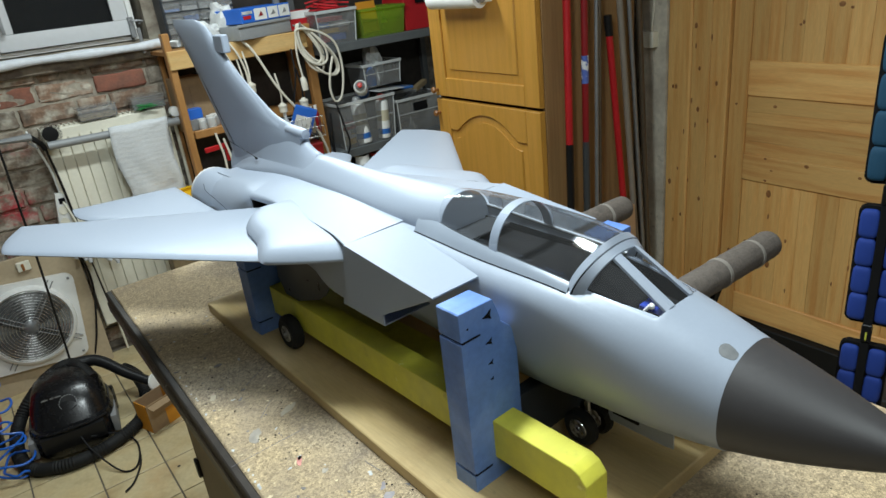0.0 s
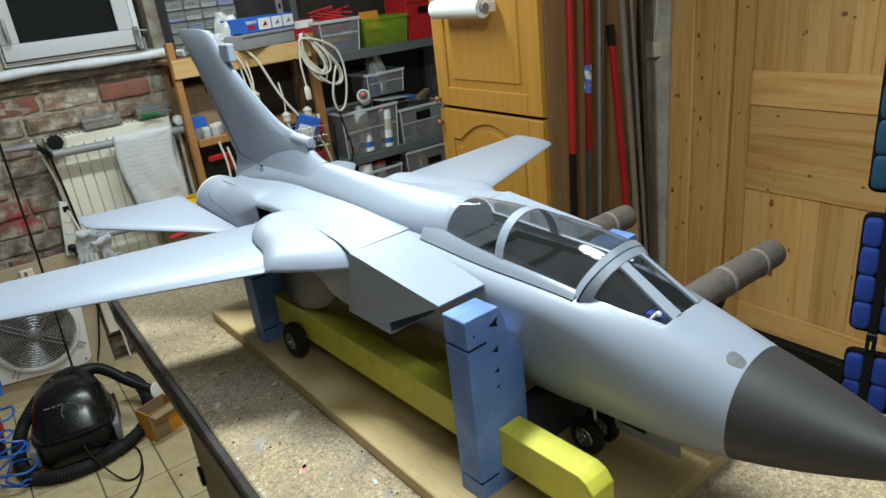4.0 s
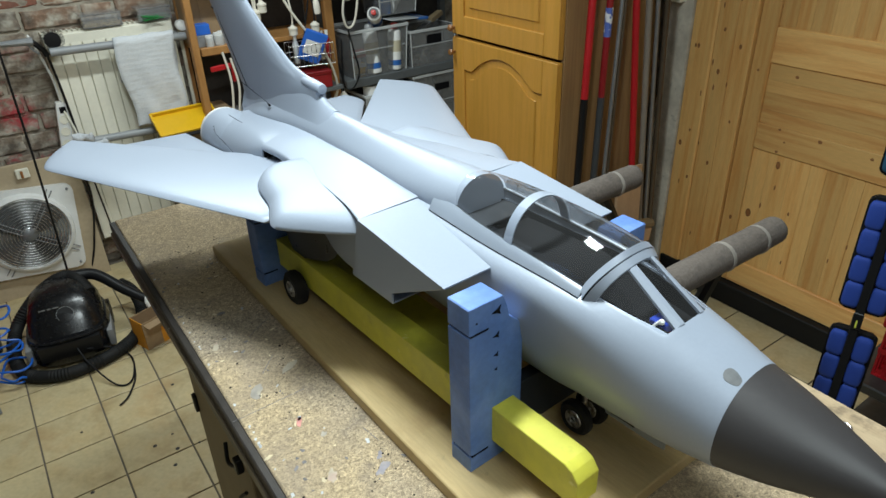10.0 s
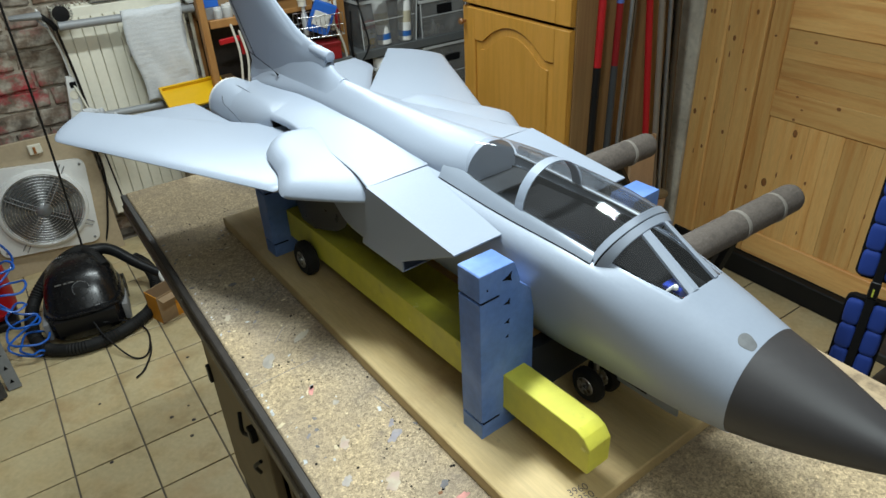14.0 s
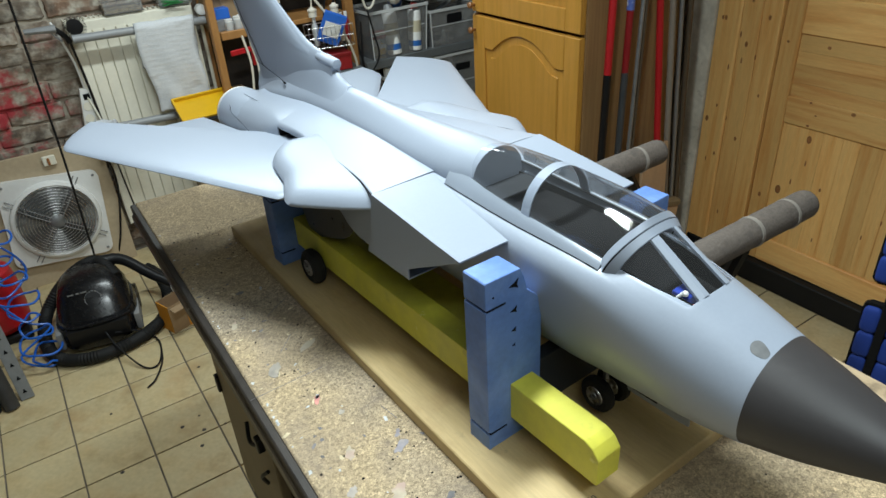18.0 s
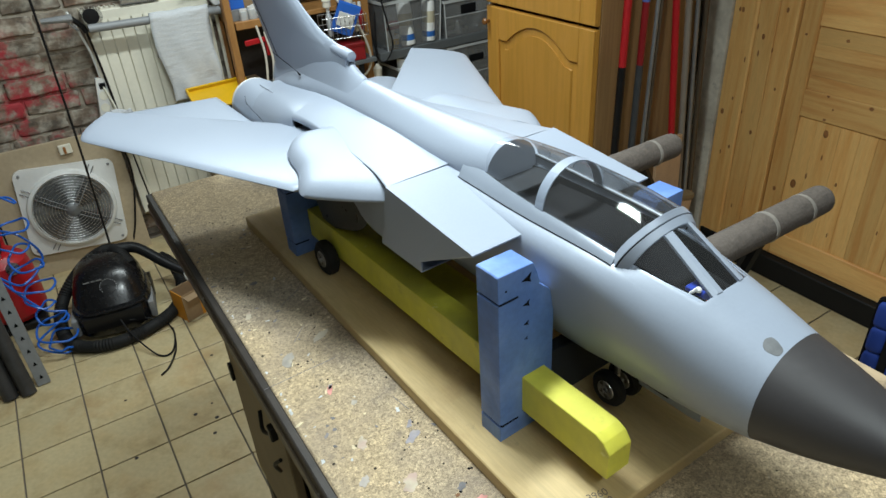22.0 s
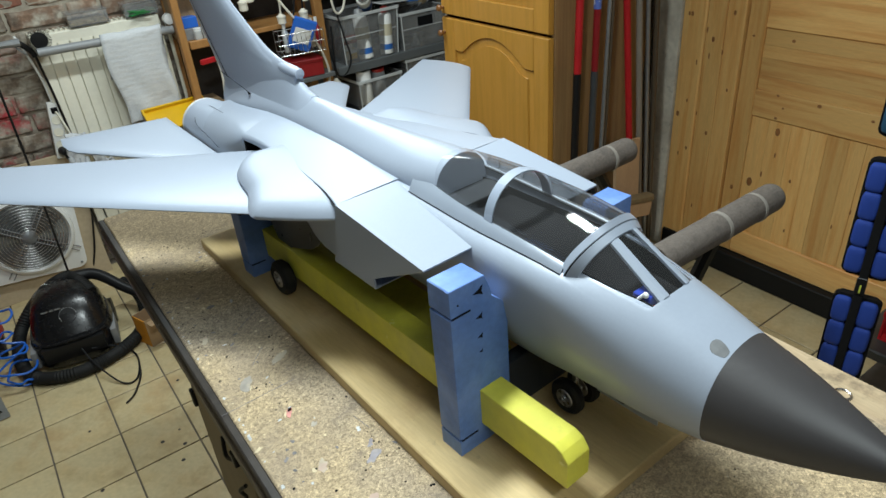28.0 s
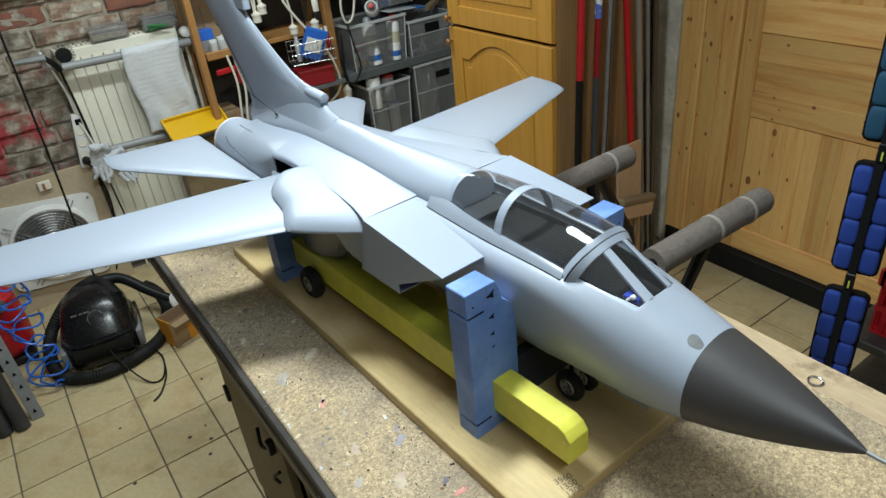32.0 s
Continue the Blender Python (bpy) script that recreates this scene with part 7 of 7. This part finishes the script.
# on the rack's top: grey tray, blue picture box, bags, drawer cabinet
tray = thing("grey_tray", turned(1.392, 0.815, 1.2905, 20), "flat grey plastic tray", "tray")
part("dish", box(-0.155, 0.150, -0.05, 0.13, 0, 0.060, 0.006, seg=2), GREY_PIPE, tray)
part("lip", box(-0.160, 0.155, -0.056, -0.046, 0.050, 0.064, 0.003), GREY_PIPE, tray)
bb = thing("picture_box", turned(1.392, 0.815, 1.356, 20), "blue cardboard box with white picture panels", "box")
part("carton", box(-0.132, 0.155, -0.055, 0.11, 0, 0.060, 0.002), BLUE_CARD, bb)
for x0, x1 in ((-0.058, 0.012), (0.020, 0.080), (0.087, 0.150)):
    p = part("picture_panel", box(x0, x1, -0.0562, -0.0550, 0.007, 0.054), WHITE, bb, "white picture panel")
    part("drawn_shape", prism([(-0.014, -0.010), (0.014, -0.006), (0.004, 0.012)], 0, 0.0008, 0, pose((x0 + x1) / 2, -0.0562, 0.03, 90)), DARK_RED if x0 < 0 else DULL_GREY, p)
part("title_bar", box(-0.122, -0.080, -0.0562, -0.0550, 0.016, 0.030), RED, bb, "red title bar")
part("title_bar", box(-0.126, -0.068, -0.0562, -0.0550, 0.036, 0.048), PALE, bb, "white title bar")


def crumple(name, x, y, z, w, d, h, mat, label, cat, seed):
    rnd = random.Random(seed)
    b = bmesh.new()
    bmesh.ops.create_icosphere(b, subdivisions=3, radius=1)
    for v in b.verts:
        k = 1 + 0.22 * math.sin(5 * v.co.x + 3 * v.co.z + seed) * math.cos(4 * v.co.y + seed) + rnd.uniform(-0.12, 0.12)
        v.co = Vector((v.co.x * w * k, v.co.y * d * k, max(0.0, h * (0.9 + v.co.z * k) * 0.55)))
    o = thing(name, turned(x, y, z, seed * 17), label, cat)
    part("skin", b, mat, o, angle=25)
    return o


crumple("plastic_bag", 1.165, 0.83, 1.2885, 0.085, 0.05, 0.085, BAG, "crumpled white plastic bag", "bag", 3)
crumple("plastic_bag", 1.265, 0.90, 1.2885, 0.080, 0.05, 0.15, BAG, "crumpled white plastic bag", "bag", 5)
part("sticker", box(-0.01, 0.01, -0.002, 0.002, 0, 0.03), YELLOW_TAG, thing("paint_bottle", turned(1.208, 0.782, 1.2905), "small bottle with a yellow-green label", "bottle"))

dc = thing("drawer_cabinet", turned(1.185, 0.975, 1.2885), "small-parts cabinet with many clear drawers", "cabinet")
part("casing", box(-0.155, 0.155, -0.045, 0.065, 0, 0.42, 0.003), DARK_CASE, dc)
for i in range(4):
    for j in range(9):
        x, z = -0.148 + 0.075 * i, 0.008 + 0.0455 * j
        dr = part("drawer", box(x, x + 0.071, -0.060, -0.046, z, z + 0.041, 0.002), CLEAR_BOX, dc, "clear drawer")
        part("pull", box(x + 0.022, x + 0.049, -0.066, -0.060, z + 0.026, z + 0.034, 0.001), CLEAR_BOX, dr)
        part("contents", box(x + 0.004, x + 0.067, -0.0455, -0.0452, z + 0.003, z + 0.006 + 0.02 * ((i * 5 + j * 3) % 4) / 3), (CAN_GREY, DULL_STEEL, GREY_PIPE, CAN_BLUE)[(i + j) % 4], dr)

# cables
coil = thing("cable_coil", pose(1.575, 0.757, 1.30), "white extension cable hung up in a loose coil", "cable coil")
rnd = random.Random(4)
loops = []
for k in range(7):
    wx, dz = rnd.uniform(0.045, 0.085), rnd.uniform(0.17, 0.26)
    ox = rnd.uniform(-0.015, 0.045)
    for i in range(10):
        a = 2 * math.pi * i / 10
        sag = 0.5 - 0.5 * math.cos(a)
        loops.append((ox * sag * 2 - 0.03 + wx * math.sin(a) * (0.45 + 0.55 * sag) + 0.07 * sag, -0.006 - 0.004 * k + 0.006 * math.sin(3 * a), 0.02 - dz * sag))
loops += [(0.05, -0.035, -0.02), (0.13, -0.035, -0.08), (0.150, -0.035, -0.20), (0.125, -0.035, -0.32), (0.085, -0.035, -0.345), (0.068, -0.035, -0.28), (0.085, -0.035, -0.20), (0.11, -0.03, -0.14)]
part("cable", tube(loops, 0.0055, 7, 4), CABLE_WHITE, coil)
part("plug", lathe(((0.006, 0.03), (0.014, 0.02), (0.0175, 0.0), (0.0175, -0.03), (0.014, -0.033)), 14, pose(-0.055, -0.025, -0.235)), CABLE_WHITE, coil, "white plug")
part("plug_lead", tube([(-0.055, -0.025, -0.205), (-0.06, -0.02, -0.10), (-0.045, -0.015, 0.0)], 0.0045, 7), CABLE_WHITE, coil)
part("hook", tube([(-0.03, 0.03, 0.015), (-0.03, -0.035, 0.012), (-0.03, -0.045, 0.03)], 0.004, 7, soft=False), DULL_STEEL, coil)

for pts, r, lab in (([(1.275, 0.74, 1.29), (1.315, 0.73, 1.235), (1.38, 0.715, 1.08), (1.45, 0.70, 0.965), (1.525, 0.70, 0.86), (1.565, 0.70, 0.74), (1.56, 0.71, 0.66), (1.50, 0.73, 0.60)], 0.0058, "white cable hanging down from the rack"),
                    ([(1.22, 0.755, 1.29), (1.245, 0.745, 1.24), (1.265, 0.745, 1.17), (1.27, 0.75, 1.10)], 0.0048, "white cable with a plug on the rack"),
                    ([(1.18, 0.757, 1.29), (1.205, 0.748, 1.22), (1.235, 0.748, 1.14), (1.24, 0.752, 1.07)], 0.0048, "white cable with a plug on the rack"),
                    ([(1.105, 0.755, 0.90), (1.115, 0.735, 0.78), (1.09, 0.735, 0.62), (1.10, 0.75, 0.44), (1.12, 0.76, 0.20), (1.16, 0.77, 0.02)], 0.0052, "white cable running down to the floor"),
                    ([(1.075, 0.755, 0.93), (1.085, 0.735, 0.80), (1.065, 0.735, 0.60), (1.075, 0.76, 0.30), (1.06, 0.77, 0.02)], 0.0052, "white cable running down to the floor"),
                    ([(1.66, 0.738, 1.16), (1.655, 0.725, 1.0), (1.68, 0.72, 0.85), (1.70, 0.722, 0.74), (1.66, 0.728, 0.67), (1.62, 0.735, 0.70), (1.63, 0.74, 0.90)], 0.0042, "black cable hanging in a loop"),
                    ([(1.50, 0.758, 1.22), (1.49, 0.745, 1.10), (1.455, 0.745, 0.96), (1.46, 0.75, 0.88)], 0.004, "black cable beside the coil")):
    cb = thing("hanging_cable", pose(0, 0, 0), lab, "cable", "hanging cables")
    part("lead", tube(pts, r, 7), CABLE_WHITE if "white" in lab else BLACK, cb)
for x, y, z, h in ((1.275, 0.745, 1.065, 0.05), (1.245, 0.748, 1.035, 0.05), (1.398, 0.735, 0.955, 0.045), (1.50, 0.725, 0.955, 0.05), (1.605, 0.72, 0.585, 0.085)):
    sk = thing("socket_plug", turned(x, y, z), "white rubber plug on a hanging cable", "plug", "white plugs")
    part("shell", lathe(((0.012, 0), (0.019, 0.003), (0.019, h * 0.55), (0.021, h * 0.6), (0.021, h * 0.75), (0.013, h * 0.85), (0.006, h)), 16), CABLE_WHITE, sk)
    part("lead", tube([(0, 0, h * 0.95), (0.004, 0.004, h + 0.05), (0.0, 0.02, h + 0.13)], 0.0042, 7), BLACK if x > 1.49 else CABLE_WHITE, sk, "short lead")

# rack shelf: jars, blue box, wire basket, drill parts
bx = thing("blue_box", turned(1.030, 0.85, 0.9455), "small blue cardboard box on the rack shelf", "box")
part("carton", box(-0.03, 0.040, 0.0, 0.06, 0.045, 0.088, 0.002), BLUE_CARD, bx)
part("lid", box(-0.03, 0.045, -0.02, 0.06, 0, 0.045, 0.001), DULL_GREY, bx)
for x, y, r, h, m in ((1.045, 0.80, 0.018, 0.05, CLEAR_RIM), (1.088, 0.81, 0.022, 0.055, CLEAR_RIM), (1.12, 0.86, 0.02, 0.05, CAN_GREY), (1.165, 0.82, 0.022, 0.07, CLEAR_RIM), (1.21, 0.84, 0.02, 0.045, CAN_GREY)):
    j = thing("jar", turned(x, y, 0.9455), "small clear jar with a pale lid", "jar", "jars")
    part("glass", lathe(((r * 0.9, 0), (r, 0.004), (r, h * 0.8), (r * 0.85, h * 0.86)), 16), m, j)
    part("lid", lathe(((r * 0.9, h * 0.84), (r * 0.92, h), (0.001, h + 0.001)), 16), WHITE, j)
for x, z, h in ((1.08, 1.06, 0.10), (1.02, 1.10, 0.14)):
    ub = thing("carton", turned(x + 0.03, 0.95, 0.9455, 4), "brown cardboard carton in the rack", "box", "cartons")
    part("body", box(-0.06, 0.06, -0.05, 0.05, 0, h + 0.08, 0.002), CARDBOARD, ub)
wb = thing("wire_basket", turned(1.455, 0.72, 0.825, -12), "chromed wire basket with small goods", "basket")
for k in range(3):
    z = 0.005 + 0.045 * k
    part("hoop_wire", add_tube(bmesh.new(), [(-0.10, -0.06, z), (0.10, -0.06, z), (0.10, 0.045, z), (-0.10, 0.045, z)], 0.0018, 6, 1, True, False), STEEL, wb)
for k in range(11):
    x = -0.10 + 0.02 * k
    part("wire", tube([(x, -0.06, 0.098), (x, -0.06, 0.003), (x, 0.045, 0.003), (x, 0.045, 0.098)], 0.0014, 5, soft=False), STEEL, wb)
pk = thing("blue_packet", turned(1.44, 0.715, 0.842, -20), "blue and white paper packet in the basket", "packet")
part("pouch", box(-0.05, 0.05, -0.012, 0.012, 0, 0.14, 0.006, pose(0, 0, 0, 12, 24), seg=2), BLUE_CARD, pk)
part("white_panel", box(-0.036, 0.036, -0.0135, -0.0122, 0.035, 0.10, 0, pose(0, 0, 0, 12, 24)), WHITE, pk)
for x, c in ((1.50, WHITE), (1.53, PALE_CARD), (1.40, CAN_GREY), (1.555, DARK_RED)):
    gd = thing("small_bottle", turned(x, 0.735, 0.832), "small bottle standing in the wire basket", "bottle", "small bottles")
    part("flask", lathe(((0.012, 0), (0.014, 0.004), (0.014, 0.085), (0.007, 0.098), (0.006, 0.105)), 14), c, gd)
    part("cap", lathe(((0.008, 0.103), (0.008, 0.125), (0.001, 0.126)), 12), WHITE, gd)
rb = thing("red_toolbox", turned(1.455, 0.735, 0.715, -8), "dark red metal box under the wire basket", "box")
part("case", box(-0.085, 0.085, -0.05, 0.05, 0, 0.075, 0.003), DARK_RED, rb)
part("lid", box(-0.087, 0.087, -0.052, 0.052, 0.06, 0.078, 0.003), DARK_RED, rb)
br = thing("wall_bracket", turned(1.455, 0.735, 0.695), "grey steel bracket carrying the red box", "bracket")
part("plate", box(-0.12, 0.13, -0.06, 0.05, 0, 0.018, 0.001), SHELF_GREY, br)
rc = thing("red_clamp", turned(1.06, 0.765, 0.855, 12), "red clamp bar hung in the rack", "clamp")
part("bar", box(-0.05, 0.06, -0.012, 0.002, 0, 0.022, 0.003), RED, rc)
part("jaw", box(0.045, 0.06, -0.012, 0.002, -0.06, 0.0, 0.003), RED, rc)
for x, w, h, c in ((1.05, 0.10, 0.14, CARDBOARD), (1.19, 0.12, 0.10, DULL_GREY), (1.33, 0.10, 0.16, SHELF_GREY), (1.47, 0.12, 0.12, CARDBOARD)):
    st = thing("storage_carton", turned(x, 0.92, 0.5205), "old carton on the lower rack shelf", "box", "cartons")
    part("body", box(-w / 2, w / 2, -0.08, 0.08, 0, h, 0.003), c, st)
    part("lid", box(-w / 2 - 0.002, w / 2 + 0.002, -0.082, 0.082, h - 0.02, h + 0.002, 0.002), c, st)

# middle board
open_box("clear_box", 1.838, 0.865, SHELF2, 0.325, 0.23, 0.225, 2, "clear plastic box with spray cans")
can("spray_can", 1.822, 0.785, SHELF2 + 0.005, 0.035, 0.235, 0, -4, CAN_WHITE, CAN_GREY, "white spray can with a grey cap")
can("spray_can", 1.938, 0.785, SHELF2 + 0.005, 0.032, 0.225, 30, 2, CAN_WHITE, CAN_RED, "grey spray can with a red cap")
lying = thing("spray_can", pose(1.845, 0.79, SHELF2 + 0.265, 66, 0, -32), "white spray can lying on the box, seen from its red end", "can", "spray cans")
part("cylinder", lathe(((0.030, -0.10), (0.034, -0.095), (0.034, 0.06), (0.031, 0.068), (0.020, 0.075)), 24), WHITE, lying)
part("rim", lathe(((0.020, 0.072), (0.024, 0.078), (0.018, 0.082), (0.012, 0.078)), 18), DULL_STEEL, lying)
part("cap", lathe(((0.012, 0.076), (0.012, 0.095), (0.001, 0.098)), 14), CAN_RED, lying)
part("print_band", lathe(((0.0342, -0.06), (0.0344, -0.055), (0.0344, 0.0), (0.0342, 0.005)), 24), CAN_BLUE, lying)
for x, w, h, c in ((1.735, 0.05, 0.075, PALE_CARD), (1.765, 0.04, 0.05, YELLOW_PLASTIC), (1.745, 0.10, 0.03, DARK_RED)):
    s5 = thing("small_carton", turned(x, 0.82 + 0.02 * (h > 0.04), SHELF2 + (0.005 if c is not DARK_RED else 0.085), 5), "small pale carton in the clear box", "box", "small cartons")
    part("body", box(-w / 2, w / 2, -0.025, 0.025, 0, h, 0.002), c, s5)
    part("flap", box(-w / 2, w / 2, -0.0262, -0.0252, h * 0.6, h), WHITE, s5)
open_box("clear_crate", 2.155, 0.865, SHELF2, 0.275, 0.23, 0.180, 0, "clear stacking crate with a dark grip opening", taper=0.006, slots=((-0.04, 0.05, 0.105, 0.15),))
lidp = thing("loose_lid", pose(2.03, 0.85, SHELF2 + 0.235, 0, 4, 8), "clear box lid with a blue edge", "lid")
part("sheet", box(-0.13, 0.10, -0.09, 0.09, 0, 0.006, 0.002), CLEAR_RIM, lidp)
part("edge", box(0.04, 0.105, -0.092, 0.092, -0.006, 0.006, 0.002), CAN_BLUE, lidp)
open_box("clear_box", 1.985, 0.88, SHELF2 + 0.262, 0.225, 0.16, 0.115, 3, "small clear box with a white bag in it", taper=0.008)
crumple("plastic_bag", 1.975, 0.87, SHELF2 + 0.267, 0.062, 0.05, 0.185, BAG, "white plastic bag with a blue bottle in the box", "bag", 4)
bt = thing("bottle", turned(1.935, 0.83, SHELF2 + 0.267), "bottle with a blue label in the small box", "bottle")
part("flask", lathe(((0.022, 0), (0.026, 0.004), (0.026, 0.07), (0.012, 0.095), (0.011, 0.11)), 18), CAN_BLUE, bt)
part("cap", lathe(((0.013, 0.108), (0.013, 0.128), (0.001, 0.13)), 14), WHITE, bt)
hr = thing("hand_saw", pose(2.17, 0.83, SHELF2 + 0.188, 0, -14, 20), "dark handled tool lying on the crate", "tool")
part("blade", box(-0.12, 0.03, -0.012, 0.012, 0, 0.003), DULL_STEEL, hr)
part("grip", box(0.03, 0.13, -0.016, 0.016, -0.008, 0.018, 0.006, seg=2), BROWN_BOARD, hr)

# lower board
open_box("clear_box", 1.86, 0.865, SHELF3, 0.25, 0.22, 0.30, 2, "tall clear plastic box with jars and cans")
for x, y, z, r, h, m, c in ((1.79, 0.79, 0.175, 0.038, 0.16, CAN_WHITE, WHITE), (1.885, 0.81, 0.19, 0.034, 0.135, CAN_GREY, CAN_RED), (1.845, 0.90, 0.15, 0.036, 0.17, CAN_GREY, DARK_RED), (1.90, 0.80, 0.0, 0.028, 0.19, WHITE, CAN_BLUE), (1.82, 0.80, 0.0, 0.032, 0.17, CAN_GREY, WHITE)):
    j = thing("can_jar", turned(x, y, SHELF3 + 0.005 + z), "round tin standing in the tall clear box", "tin", "tins")
    part("drum", lathe(((r * 0.95, 0), (r, 0.003), (r, h * 0.86), (r * 0.96, h * 0.9)), 20), m, j)
    part("lid", lathe(((r * 0.97, h * 0.88), (r * 0.97, h), (r * 0.85, h + 0.001), (0.001, h - 0.003)), 20), c, j)
open_box("clear_box", 2.16, 0.865, SHELF3, 0.27, 0.22, 0.345, 0, "tall clear box with a handle opening", slots=((0.0, 0.09, 0.25, 0.285),))
crumple("foil_bag", 2.12, 0.84, SHELF3 + 0.005, 0.08, 0.06, 0.40, FOIL, "crumpled clear foil bag in the tall box", "bag", 7)
crumple("dark_bag", 2.22, 0.88, SHELF3 + 0.005, 0.06, 0.05, 0.37, BLACK, "dark plastic bag in the tall box", "bag", 9)
bs = thing("battery_case", turned(1.72, 0.85, SHELF3, 2), "black plastic case on the lower shelf", "case")
part("shell", box(-0.03, 0.03, -0.06, 0.10, 0, 0.16, 0.004), BLACK, bs)
# ---- pieces of the floor and of the brick wall ----
TILE_M = bpy.data.meshes.new("tile")
b = bmesh.new()
add_box(b, -0.0975, 0.0975, -0.0975, 0.0975, -0.006, 0.0, 0.0012)
b.to_mesh(TILE_M)
b.free()
TILE_M.materials.append(TILE)


def tile(x, y, half=False):
    ob = new("tile", TILE_M)
    ob.parent = floor
    ob.location = (x, y, 0)


rest = box(-1.7, -1.0025, -3.7, 1.05, -0.006, -0.0005)
add_box(rest, -0.8, 2.4, -3.7, -2.4, -0.006, -0.0005)
for i in range(-5, 14):
    for j in range(-12, 7):
        x, y = 0.2 * i + 0.1, 0.2 * j + 0.1
        near_left = -1.0 < y < 1.05 and -0.95 < x < 0.75
        near_right = 0.95 < x < 2.41 and -2.3 < y < 0.05
        if near_left or near_right:
            tile(x, y)
        elif y < 0.95:
            add_box(rest, x - 0.0975, x + 0.0975, y - 0.0975, y + 0.0975, -0.006, -0.0002)
part("outer_tiles", rest, TILE, floor, "further tiles", smooth=False)
rnd = random.Random(2)
for x, y in ((0.30, -0.33), (0.355, -0.385), (0.36, -0.31), (0.42, -0.40), (0.33, -0.45), (0.10, -0.41), (0.43, -0.06), (0.12, -0.12)):
    part("drip", lathe(((rnd.uniform(0.004, 0.007), 0.0), (0.003, 0.0006)), 9, pose(x, y, 0.0)), DARK_EDGE, floor, "dark drip on the tiles")

rnd = random.Random(17)
BRICKS = {}
COURSE = 0.080
for row in range(21):
    z = 0.03 + COURSE * row
    x = -0.62 - 0.07 * (row % 2)
    while x < 1.12:
        L = rnd.choice((0.10, 0.115, 0.19, 0.20, 0.205, 0.21, 0.215))
        gap = 0.013
        blocked = z > 1.24 and x + L > 0.395 and x < 0.99
        if not blocked and (z > 0.25 or x > 0.4 or x < -0.1):
            zone = x < 0.40 and 0.35 < z < 1.0 and True
            kind = BRICK_PAINT if zone else (BRICK_RED if z > 1.05 and x > 0.2 and rnd.random() < 0.55 else rnd.choice((BRICK_BROWN, BRICK_GREY, BRICK_BROWN)))
            key = (round(L, 3), kind.name, rnd.randrange(2))
            if key not in BRICKS:
                me = bpy.data.meshes.new("brick")
                b = box(0, L, 0, 0.03, 0, COURSE - 0.012, 0.007, seg=2)
                bmesh.ops.subdivide_edges(b, edges=[e for e in b.edges if e.calc_length() > 0.03], cuts=3, use_grid_fill=True)
                for v in b.verts:
                    v.co += Vector((rnd.uniform(-1, 1), rnd.uniform(-1.2, 1), rnd.uniform(-1, 1))) * 0.0034
                for fc in b.faces:
                    fc.smooth = True
                b.to_mesh(me)
                b.free()
                me.materials.append(kind)
                BRICKS[key] = me
            ob = new("brick", BRICKS[key])
            ob.parent = wall
            ob.location = (x, NORTH - rnd.uniform(-0.004, 0.010), z + rnd.uniform(-0.002, 0.002))
            ob.rotation_euler = (0, radians(rnd.uniform(-0.8, 0.8)), radians(rnd.uniform(-0.6, 0.6)))
        x += L + gap

motions()
